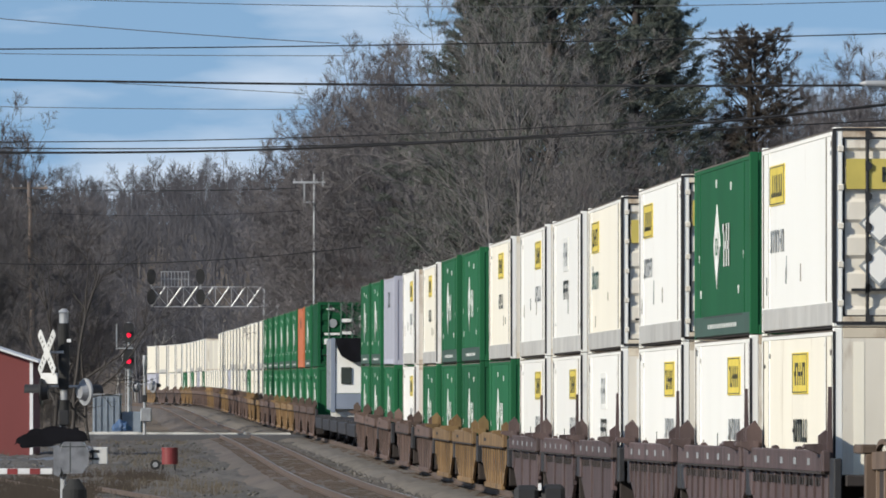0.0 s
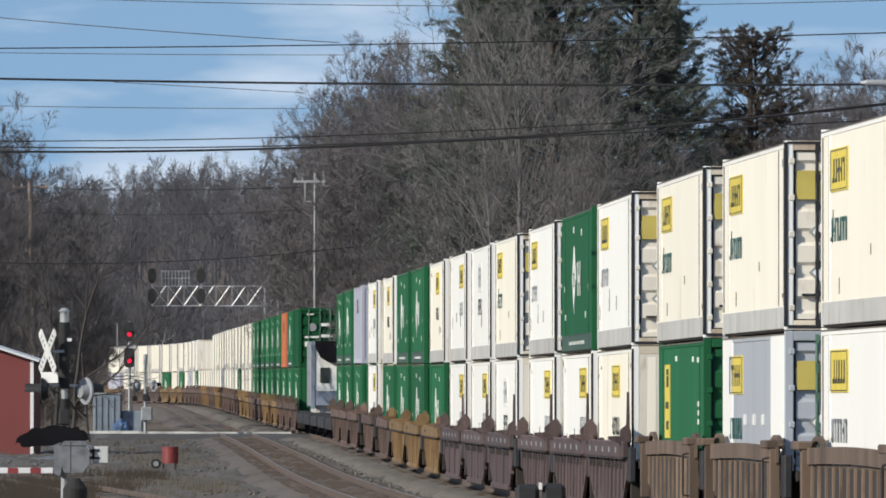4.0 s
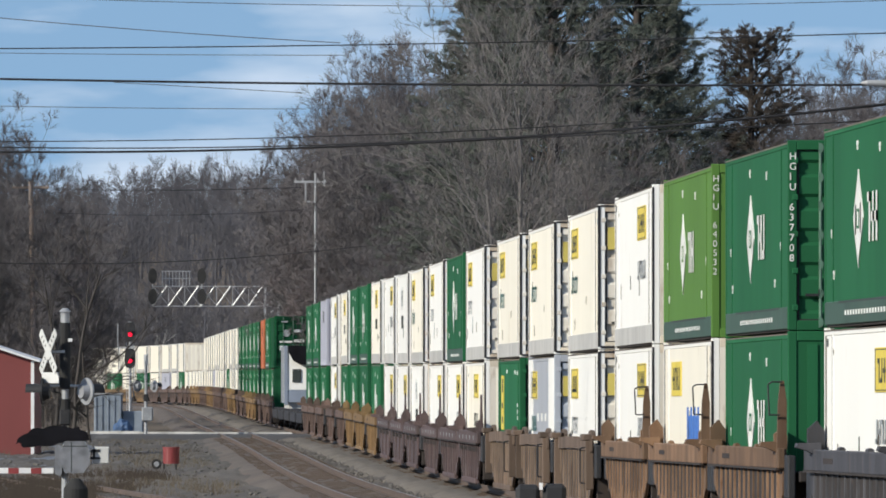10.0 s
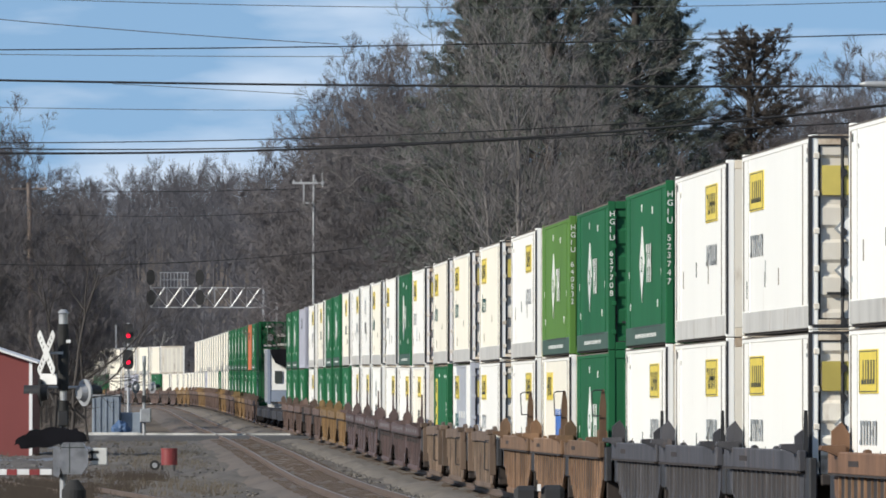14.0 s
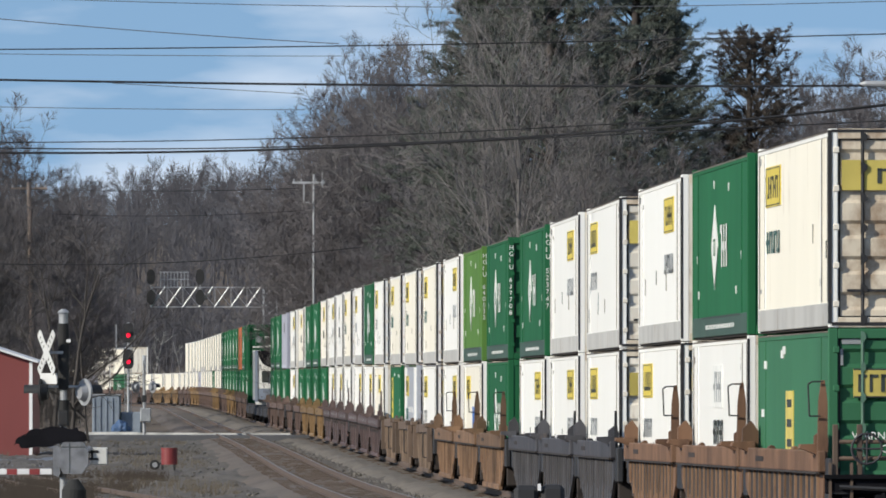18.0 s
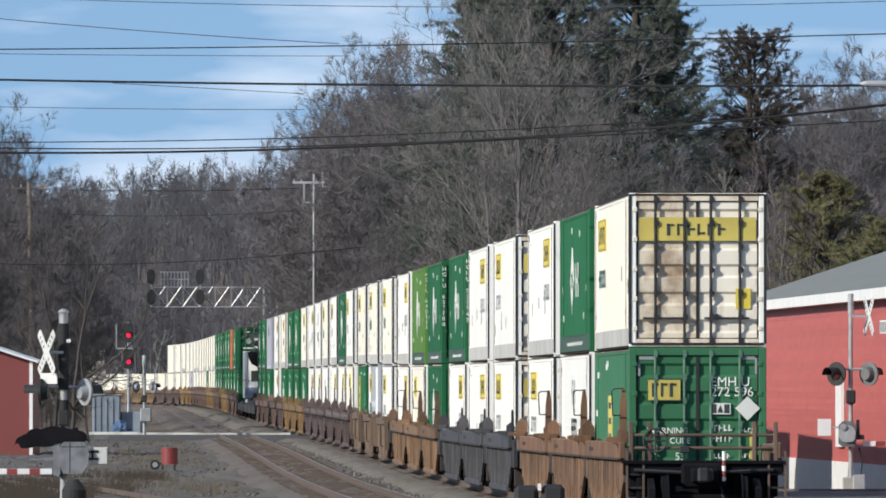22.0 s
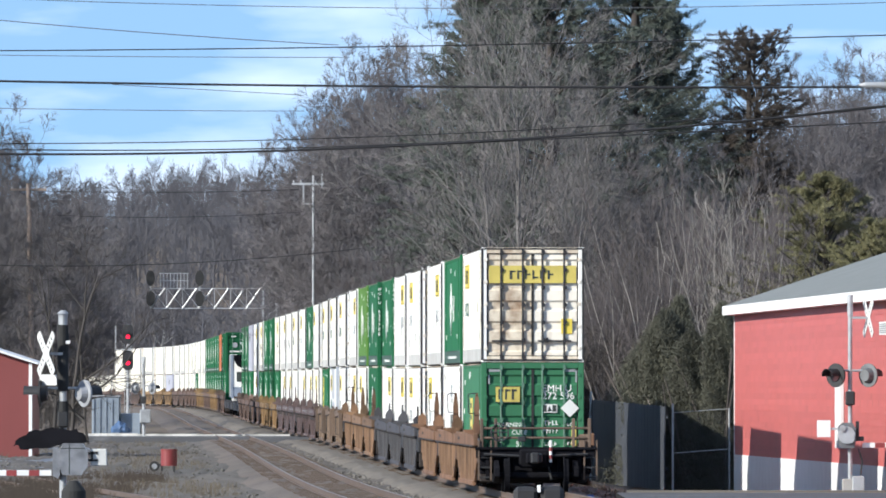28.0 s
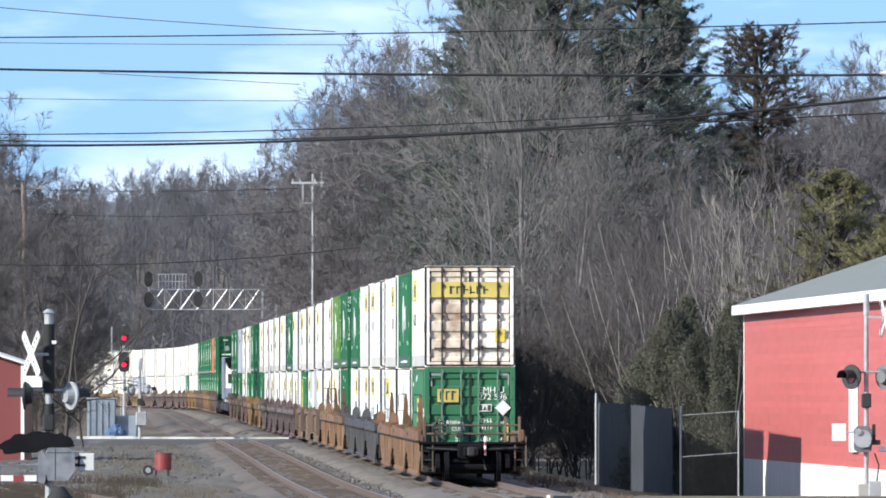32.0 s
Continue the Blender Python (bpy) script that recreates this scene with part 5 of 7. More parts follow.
def pine(seed, height, reach, first, whorls, per, leaf_size, dense, droop=0.0, top_taper=0.8, cap=1.0):
    """A pine: straight trunk, tiers of limbs with bunches of needles along them."""
    g = np.random.default_rng(seed)
    pts, rad = limbs(g, np.zeros((1, 3)), np.array([[0, 0, 1.0]]), np.array([height]), np.array([height * 0.016]), 8, 0.015, 0.05)
    trunk = tubes(*segs_of(pts, rad), 8)
    h = np.repeat(first + (height - first) * (np.linspace(0, 1, whorls) ** 0.95), per)
    h = h + g.normal(0, 0.25, len(h))
    n = len(h)
    az = g.uniform(0, 2 * np.pi, n)
    f = np.clip((height - h) / (height - first), 0.02, 1)
    ln = reach * np.minimum(cap, f ** top_taper * 1.15 + 0.08) * g.uniform(0.55, 1.1, n)
    start = np.stack([np.zeros(n), np.zeros(n), np.minimum(h, height)], 1)
    way = np.stack([np.cos(az), np.sin(az), g.normal(0.22 - droop, 0.12, n) + 0.5 * (1 - f)], 1)
    way /= np.linalg.norm(way, axis=1, keepdims=True)
    lp, lr = limbs(g, start, way, ln, np.full(n, 0.05), 4, 0.09, 0.05)
    wood = tubes(*segs_of(lp, lr), 3)
    s2, w2, l2, r2 = sprout(g, lp, ln, np.full(n, 0.04), 7, 0.2, 45, 0.34)
    w2[:, 2] *= 0.4
    tp, trr = limbs(g, s2, w2, l2, np.full(len(s2), 0.015), 2, 0.1, 0.05)
    q = g.uniform(0, 1, (len(s2), dense, 1))
    centre = (tp[:, :1] * (1 - q) + tp[:, -1:] * q).reshape(-1, 3)
    needles = tufts(g, centre, np.full(len(centre), leaf_size) * g.uniform(0.7, 1.2, len(centre)), 7)
    return join([trunk, wood]), needles


def shrub(seed, height, width, n, size, cone=0.5):
    """A dense upright evergreen: many short sprays over an uneven cone."""
    g = np.random.default_rng(seed)
    stems = limbs(g, np.zeros((7, 3)), np.stack([g.normal(0, 0.25, 7), g.normal(0, 0.25, 7), np.ones(7)], 1), np.full(7, height * 0.8), np.full(7, 0.05), 5, 0.05, 0.05)
    z = g.uniform(0.03, 1, n) ** 0.9
    az = g.uniform(0, 2 * np.pi, n)
    lump = 1 + 0.28 * np.sin(az * 3 + seed + z * 9) + 0.15 * np.sin(az * 7 + z * 17)
    r = width / 2 * np.clip((1 - z) ** cone * 1.1, 0.05, 1) * lump * g.uniform(0.45, 1.0, n)
    c = np.stack([r * np.cos(az), r * np.sin(az), z * height], 1)
    return tubes(*segs_of(*stems), 4), tufts(g, c, np.full(n, size), 6, 1.2)


def spot(px, y):
    """Sideways place of a column of the view at distance y."""
    return (px - 784) * y / F


BARE = {}
BARE["big"] = tree_master("bare_tree", *dome_tree(12, 21.5, 9.5, 0.17, 26, (8, 6, 9), 0.010, 0.1, -0.25, 0.72, 0.8, 0.24, 0.2, 0.36, 44), "bark_pale", "twigs_limb", "tall leafless tree with pale slender limbs")
BARE["round"] = tree_master("bare_tree", *dome_tree(21, 22, 11.5, 0.24, 90, (9, 7, 13), 0.013, 0.04, -0.5, 0.7, 0.7, 0.12, 0.15, 0.28, 44), "bark", "twigs", "leafless tree with a rounded crown of fine twigs")
BARE["tall"] = tree_master("bare_tree", *dome_tree(31, 19, 7.8, 0.2, 46, (9, 8, 12), 0.0105, 0.08, -0.5, 0.7, 0.7, 0.14, 0.17, 0.28, 42), "bark", "twigs", "slim leafless tree with upright grey-brown twigs")
BARE["red"] = tree_master("bare_tree", *dome_tree(41, 15, 7.8, 0.17, 44, (9, 8, 12), 0.0105, 0.06, -0.8, 0.7, 0.7, 0.14, 0.17, 0.28, 44), "bark", "twigs_red", "leafless tree with reddish-brown twigs")
BARE["sapling"] = tree_master("sapling", *bare_tree(51, 13.0, 0.034, (12, 6, 3), 30, 0.16, 0.3, 0.008, stems=5, tilt=0.1, first=0.3, wander=0.055), "sapling_bark", "twigs_red", "clump of pale leafless saplings on the railway bank")
BARE["pale"] = tree_master("sapling", *bare_tree(53, 12.5, 0.03, (9, 5, 2), 26, 0.16, 0.35, 0.009, stems=5, tilt=0.09, first=0.28, wander=0.05), "sapling_bark", "sapling_bark", "clump of pale whitish saplings with upright twigs")
BARE["thicket"] = tree_master("sapling", *bare_tree(61, 6.5, 0.035, (9, 7, 6), 38, 0.1, 0.08, 0.009, stems=9, tilt=0.22), "thicket", "thicket", "brown leafless thicket on the railway bank")
BARE["dark"] = tree_master("bare_tree", *bare_tree(83, 12.5, 0.13, (9, 5, 5), 44, 0.04, 0.22, 0.014, ratio=0.55, first=0.6, wander=0.11), "dark_wood", "dark_wood", "dark leafless tree with long spreading limbs")
BARE["birch"] = tree_master("bare_tree", *bare_tree(93, 12.0, 0.11, (9, 4), 34, 0.1, 0.25, 0.03, first=0.3, wander=0.06), "birch", "birch", "slender white-barked leafless birch beyond the train")
taken = set()


def plant(which, x, y, scale=1.0, turn=0.0, lean=0.0, label="", table=None, sink=0.2):
    master = (table or BARE)[which]
    m = pose(x, y, float(ground_z(x, y)) - sink, lean, 0, turn)
    if master in taken:
        ob = copy_thing(master, m)
    else:
        taken.add(master)
        ob = master
        ob.matrix_basis = m
    ob.scale = (scale, scale, scale)
    if label:
        ob["label"] = label
    return ob


g = np.random.default_rng(3)
plant("big", spot(925, 560), 560, 0.98, 20, label="tall leafless tree with pale limbs before the dark pine")
plant("big", spot(880, 575), 575, 0.93, 160)
plant("big", spot(1000, 555), 555, 0.72, 250)
plant("round", spot(655, 800), 800, 1.0, 0)
plant("round", spot(740, 810), 810, 1.0, 300)
plant("round", spot(590, 830), 830, 0.8, 190)
plant("round", spot(622, 850), 850, 0.98, 70)
plant("round", spot(710, 770), 770, 0.96, 140)
plant("round", spot(630, 780), 780, 0.82, 30)
plant("round", spot(690, 830), 830, 1.05, 230)
for px, y, sc, w in ((700, 640, 0.7, "red"), (765, 650, 0.7, "tall"), (850, 670, 0.5, "red"), (905, 660, 0.45, "tall"), (985, 670, 0.5, "red"), (1100, 650, 0.5, "tall"),
                     (1110, 562, 0.72, "tall"), (1175, 568, 0.76, "red"), (1235, 560, 0.68, "tall"), (1290, 556, 0.7, "red"), (1160, 560, 0.52, "tall"), (1220, 590, 0.6, "red"), (1300, 570, 0.55, "tall"), (1380, 600, 0.7, "red"), (1440, 640, 0.66, "tall"), (1510, 640, 0.74, "red"),
                     (1560, 650, 0.64, "tall"), (1610, 640, 0.74, "red"), (660, 700, 0.6, "tall"), (600, 730, 0.5, "red"), (810, 720, 0.8, "tall"), (1250, 690, 0.75, "tall"), (1480, 720, 0.78, "round"), (1370, 740, 0.78, "round"), (1545, 740, 0.8, "round"), (1430, 790, 0.92, "round"), (1500, 800, 0.88, "round"), (1570, 790, 0.92, "round"), (1290, 760, 0.85, "round"),
                     (880, 520, 0.5, "red"), (940, 515, 0.45, "red"), (1010, 520, 0.5, "red"), (1130, 510, 0.5, "red"), (720, 560, 0.45, "tall"), (780, 540, 0.5, "red"), (650, 620, 0.4, "tall"), (570, 720, 0.45, "red"), (530, 800, 0.5, "tall"), (1060, 540, 0.5, "red")):
    plant(w, spot(px, y), y, sc * float(g.uniform(0.93, 1.07)), float(g.uniform(0, 360)))
for px, y, sc, w in ((1130, 520, 1.35, "thicket"), (1200, 515, 1.4, "thicket"), (1270, 512, 1.4, "thicket"), (1340, 520, 1.4, "thicket"), (1160, 530, 1.5, "thicket"), (1235, 530, 1.55, "thicket"), (1310, 535, 1.5, "thicket"), (1400, 530, 1.4, "thicket"), (1090, 525, 1.3, "thicket"), (1090, 492, 0.8, "sapling"), (1130, 488, 0.95, "sapling"), (1265, 480, 1.0, "pale"), (1310, 475, 1.05, "sapling"),
                     (1355, 480, 0.95, "pale"), (1305, 486, 1.02, "pale"), (1045, 505, 0.85, "sapling"), (1180, 500, 1.1, "sapling"), (1330, 510, 1.15, "sapling"), (1410, 500, 1.0, "sapling"), (1470, 520, 1.0, "sapling"),
                     (975, 520, 0.8, "thicket"), (1010, 505, 0.85, "thicket"), (1060, 500, 0.9, "thicket"), (920, 500, 0.95, "thicket"), (860, 520, 0.9, "thicket"), (800, 545, 0.9, "thicket"), (740, 580, 0.9, "thicket"),
                     (690, 620, 0.9, "thicket"), (640, 660, 0.9, "thicket"), (590, 710, 0.9, "thicket"), (1100, 505, 1.0, "thicket"), (1240, 500, 1.0, "thicket"), (545, 780, 1.0, "thicket"), (500, 860, 1.0, "thicket")):
    plant(w, spot(px, y), y, sc, float(g.uniform(0, 360)))
for px, y, sc, tn, w in ((128, 600, 0.85, 20, "dark"), (92, 640, 0.8, 140, "dark"), (160, 620, 0.6, 250, "dark"), (268, 1540, 0.95, 0, "birch"), (240, 1580, 0.8, 90, "birch"), (325, 1560, 0.8, 200, "birch"), (205, 1600, 0.85, 300, "birch")):
    plant(w, spot(px, y), y, sc, tn)
# woods to the left of the line
for px, y, sc, w in ((60, 760, 0.72, "tall"), (15, 780, 0.85, "round"), (-30, 720, 0.85, "tall"), (100, 780, 0.55, "tall"), (45, 850, 0.85, "red"), (0, 880, 0.95, "tall"), (125, 900, 0.6, "round"), (80, 930, 0.8, "tall"),
                     (105, 1000, 0.75, "round"), (20, 1010, 0.95, "red"), (150, 1060, 0.5, "red"), (165, 1560, 0.8, "tall"), (235, 1600, 0.8, "red"), (300, 1620, 0.8, "tall"), (120, 720, 0.5, "thicket"), (60, 690, 0.7, "thicket"), (15, 660, 0.7, "thicket"), (95, 760, 0.8, "thicket"), (130, 880, 0.8, "thicket")):
    plant(w, spot(px, y), y, sc, float(g.uniform(0, 360)))

PINES = {}
PINES["pine"] = tree_master("pine_tree", *pine(7, 25, 6.4, 6.5, 30, 8, 0.155, 21), "bark_dark", "needles", "tall dark green pine with layered limbs")
PINES["spruce"] = tree_master("spruce_tree", *pine(8, 20.5, 4.7, 4.0, 24, 9, 0.12, 22, droop=-0.22, top_taper=0.3, cap=0.7), "bark_dark", "needles_brown", "brown-green spruce with a ragged pointed crown")
PINES["light"] = tree_master("pine_tree", *pine(9, 11, 4.3, 2.5, 18, 8, 0.105, 24, droop=0.03, top_taper=0.62), "bark_dark", "needles_light", "yellow-green pine behind the red building")
plant("pine", spot(985, 590), 590, 1.0, 40, table=PINES)
plant("pine", spot(1120, 600), 600, 0.98, 140, table=PINES)
plant("pine", spot(890, 620), 620, 0.98, 260, table=PINES)
plant("pine", spot(1190, 640), 640, 0.85, 310, table=PINES)
plant("pine", spot(1060, 615), 615, 0.8, 200, table=PINES)
plant("pine", spot(935, 612), 612, 0.92, 75, table=PINES)
plant("pine", spot(845, 640), 640, 0.9, 115, table=PINES)
plant("spruce", spot(1338, 640), 640, 0.94, 0, table=PINES)
plant("light", spot(1465, 480), 480, 1.0, 0, table=PINES)
plant("light", spot(1560, 475), 475, 0.85, 120, table=PINES)
plant("pine", spot(770, 700), 700, 0.5, 20, label="small dark pine among the bare trees", table=PINES)
SHRUBS = {}
for key, seed, h, w, n in (("wide", 3, 4.6, 2.6, 2600), ("slim", 4, 5.2, 1.7, 2200)):
    trunk, crown = shrub(seed, h, w, n * 6, 0.085)
    SHRUBS[key] = tagged(new("evergreen_shrub"), "dark green ragged evergreen shrub beside the fence", "shrub")
    part("stem_clump", raw_mesh("stem_clump", *trunk, "bark"), "bark", SHRUBS[key])["kind"] = "stuff"
    part("foliage", raw_mesh("foliage", *crown, "needles_shrub"), "needles_shrub", SHRUBS[key])
for px, y, sc, w in ((1140, 470, 1.12, "wide"), (1180, 452, 1.36, "wide"), (1225, 448, 1.2, "wide"), (1262, 450, 1.2, "wide"), (1280, 446, 1.25, "slim"), (1298, 452, 1.2, "slim"), (1205, 455, 1.3, "slim")):
    plant(w, spot(px, y), y, sc, float(g.uniform(0, 360)), table=SHRUBS)

# far woods over the hills: one mass of leafless crowns, haze tinted into the colour
far_v, far_f, base_k = [], [], 0
protos = []
for seed in (71, 72, 73, 74):
    t, c = bare_tree(seed, 17, 0.17, (11, 7, 11), 40, 0.08, 0.25, 0.02, wander=0.04, far=True)
    protos.append(join([t, c]))
spots = []
for k in range(480):
    y = 950 + 1750 * g.uniform(0, 1) ** 1.1
    x = spot(g.uniform(-120, 1700), y)
    off = x - float(line_x(min(y, 1990)))
    if abs(off) < 9 or (off < 0 and y < 1650) or (y < 1560 and off < 6):
        continue
    if -14 < off and y < 1480 and spot(520, y) > x:
        continue
    spots.append((x, y))
for k in range(270):
    y = g.uniform(1520, 2500)
    spots.append((spot(g.uniform(-80, 640), y), y))
for k in range(110):
    y = g.uniform(1950, 2350)
    spots.append((spot(g.uniform(90, 480), y), y))
for x, y in spots:
    if abs(x - float(line_x(min(y, 1990)))) < 8:
        continue
    v, f = protos[int(g.integers(0, 4))]
    a, sc = g.uniform(0, 6.28), g.uniform(0.68, 1.02)
    rot = np.array([[math.cos(a), -math.sin(a), 0], [math.sin(a), math.cos(a), 0], [0, 0, 1]])
    far_v.append(v @ rot.T * sc + np.array([x, y, float(ground_z(x, y)) - 0.3]))
    far_f.append(f + base_k)
    base_k += len(v)
woods = new("far_woods", raw_mesh("far_woods", np.concatenate(far_v), np.concatenate(far_f), "far_twigs_hazy"))
tagged(woods, "leafless woods over the distant hills, tinted grey-violet for haze", "woods", kind="stuff")
# ---------------- buildings, crossing gear, poles and wires ----------------
def place(px, py, y):
    """The point of the view column and row at distance y."""
    return Vector(((px - 784) * y / F, y, EYE_Z + (690 - py) * y / F))


# long red metal building beside the line
hall = thing("red_building", pose(0, 0, 0), "long red metal-clad building with white trim and grey roof", "building")
fa = Vector((spot(1302, 420), 420.0, 0))           # far corner at the wall's foot
dirn = Vector((0.037, -1, 0)).normalized()         # the wall runs back towards the viewer
across = Vector((-dirn.y, dirn.x, 0))
if across.x < 0:
    across = -across
WL, EAVE, FOOT, DEEP, BAND = 95.0, 4.95, -1.4, 11.0, 0.48


def hall_box(u0, u1, w0, w1, z0, z1):
    """A box in the building's own axes: u along the wall, w into the building."""
    v = [fa + dirn * u + across * w + Vector((0, 0, z)) for u in (u0, u1) for w in (w0, w1) for z in (z0, z1)]
    return v, [(0, 1, 3, 2), (4, 6, 7, 5), (0, 4, 5, 1), (2, 3, 7, 6), (0, 2, 6, 4), (1, 5, 7, 3)]


part("wall", Shape().add(*hall_box(0, WL, 0, 0.2, FOOT, EAVE)), "sheet_red", hall, "red ribbed metal wall")
part("wall", Shape().add(*hall_box(0, 0.2, 0.2, DEEP, FOOT, EAVE)), "sheet_red", hall)
part("wall", Shape().add(*hall_box(WL - 0.2, WL, 0.2, DEEP, FOOT, EAVE)), "sheet_red", hall)
part("wall", Shape().add(*hall_box(0, WL, DEEP, DEEP + 0.2, FOOT, EAVE)), "sheet_red", hall)
roof = Shape()
over = 0.35
RISE = 0.33
for w0, w1, z0, z1 in ((-over, DEEP / 2, EAVE + 0.28, EAVE + 0.28 + (DEEP / 2 + over) * RISE), (DEEP / 2, DEEP + over, EAVE + 0.28 + (DEEP / 2 + over) * RISE, EAVE + 0.28)):
    v = [fa + dirn * u + across * w + Vector((0, 0, z)) for u in (-over, WL + over) for w, z in ((w0, z0), (w1, z1), (w1, z1 - 0.12), (w0, z0 - 0.12))]
    roof.add(v, [(0, 1, 2, 3), (7, 6, 5, 4), (0, 4, 5, 1), (1, 5, 6, 2), (2, 6, 7, 3), (3, 7, 4, 0)])
part("roof", roof, "roof_grey", hall, "grey shingled roof")
part("fascia", Shape().add(*hall_box(-over - 0.02, WL + over, -over - 0.03, -over, EAVE - 0.02, EAVE + 0.27)), "trim_white", hall, "white fascia board")
part("soffit", Shape().add(*hall_box(-over, WL + over, -over, 0, EAVE - 0.02, EAVE + 0.02)), "trim_white", hall)
gable = Shape()
gv = [fa + across * 0 + Vector((0, 0, EAVE)), fa + across * DEEP + Vector((0, 0, EAVE)), fa + across * (DEEP / 2) + Vector((0, 0, EAVE + (DEEP / 2) * RISE + 0.15))]
gable.add(gv + [p + dirn * 0.15 for p in gv], [(0, 1, 2), (5, 4, 3), (0, 3, 4, 1), (1, 4, 5, 2), (2, 5, 3, 0)])
part("gable", gable, "sheet_red", hall)
part("corner_trim", Shape().add(*hall_box(-0.03, 0.12, -0.03, 0.0, FOOT, EAVE)), "trim_white", hall, "white corner trim")
part("base_band", Shape().add(*hall_box(0.12, WL, -0.03, 0.0, FOOT, BAND)), "trim_white", hall, "white painted base band")
nb = 25
bh0 = (EAVE - 0.02 - BAND) / nb
for k in range(nb):
    z = BAND + k * bh0
    v = [fa + dirn * u + across * w + Vector((0, 0, zz)) for u in (0.12, WL) for w, zz in ((-0.014, z), (-0.006, z + bh0), (0.0, z + bh0), (0.0, z))]
    part("siding_board", Shape().add(v, [(0, 1, 2, 3), (7, 6, 5, 4), (0, 4, 5, 1), (1, 5, 6, 2), (2, 6, 7, 3), (3, 7, 4, 0)]), "sheet_red", hall)
for u, h0, h1 in ((49.6, 0.9, 2.75),):
    part("downpipe", Shape().add(*hall_box(u, u + 2.4, -0.12, -0.03, h0, h1)), "trim_white", hall, "white upright panel strip")
part("vent_box", Shape().add(*hall_box(70, 73.5, -0.3, 0.0, 4.0, 4.35)), "trim_white", hall, "white vent box under the eaves")
for k in range(5):
    part("vent_slat", Shape().add(*hall_box(70.2, 73.3, -0.32, -0.3, 4.05 + 0.055 * k, 4.08 + 0.055 * k)), "mark_grey", hall)

# red shed left of the line
shed = thing("red_shed", pose(0, 0, 0), "small red shed with white corner trim and pale roof edge", "shed")
a, b = place(-160, 560, 520), place(57, 640, 520)
part("wall", Shape().box(a.x, b.x, 520, 520.2, -0.6, b.z), "shed_red", shed)
part("wall", Shape().box(b.x - 0.2, b.x, 520.2, 530, -0.6, b.z), "shed_red", shed)
part("wall", Shape().box(a.x, b.x, 530, 530.2, -0.6, b.z), "shed_red", shed)
part("wall", Shape().box(a.x, a.x + 0.2, 520.2, 530, -0.6, b.z), "shed_red", shed)
half = (a.x + b.x) / 2
top = b.z + (b.x - half) * 0.33
part("gable", Shape().prism([(a.x, b.z), (b.x, b.z), (half, top)], 520, 520.2), "shed_red", shed)
part("roof", Shape().prism([(half, top + 0.1), (b.x + 0.25, b.z + 0.02), (b.x + 0.25, b.z - 0.06), (half, top)], 519.7, 530.5), "trim_white", shed, "pale metal roof edge")
part("roof", Shape().prism([(half, top + 0.1), (a.x - 0.25, b.z + 0.02), (a.x - 0.25, b.z - 0.06), (half, top)], 519.7, 530.5), "trim_white", shed)
part("corner_trim", Shape().box(b.x - 0.1, b.x + 0.03, 519.95, 520.0, -0.6, b.z), "trim_white", shed, "white corner trim")


def blade(length, wide):
    """One flat board with rounded ends, standing in the x-z plane."""
    h = length / 2
    return Shape().prism([(-wide / 2, -h + 0.03), (-wide / 2 + 0.03, -h), (wide / 2 - 0.03, -h), (wide / 2, -h + 0.03), (wide / 2, h - 0.03), (wide / 2 - 0.03, h), (-wide / 2 + 0.03, h), (-wide / 2, h - 0.03)], -0.008, 0.008)


FACES = {"dark": "black_metal", "pale": "disc_pale", "dim": "disc_grey"}


def crossing_light(parent, x, y, z, yaw, face):
    """A round flasher: dark background disc, deep hood, lens and housing."""
    d = part("flasher", Shape().tube((0, -0.02, 0), (0, 0.02, 0), 0.3, n=24), FACES[face], parent, "round flasher backing disc", pose(x, y, z, 0, 0, yaw))
    hood = Shape()
    ring = [(r * math.cos(q), yy, r * math.sin(q)) for q in np.linspace(-0.15, math.pi + 0.15, 12) for r, yy in ((0.17, -0.02), (0.17, -0.36), (0.16, -0.36), (0.16, -0.02))]
    hood.add(ring, [(4 * k + j, 4 * k + (j + 1) % 4, 4 * k + 4 + (j + 1) % 4, 4 * k + 4 + j) for k in range(11) for j in range(4)])
    part("hood", hood, "black_metal", d, "black visor hood")
    part("lens", Shape().tube((0, -0.05, 0), (0, -0.02, 0), 0.15, n=16), "lens_dark", d, "unlit dark red lens")
    part("housing", Shape().tube((0, 0.02, 0), (0, 0.16, 0), 0.2, 0.15, n=16), FACES[face], d)
    return d


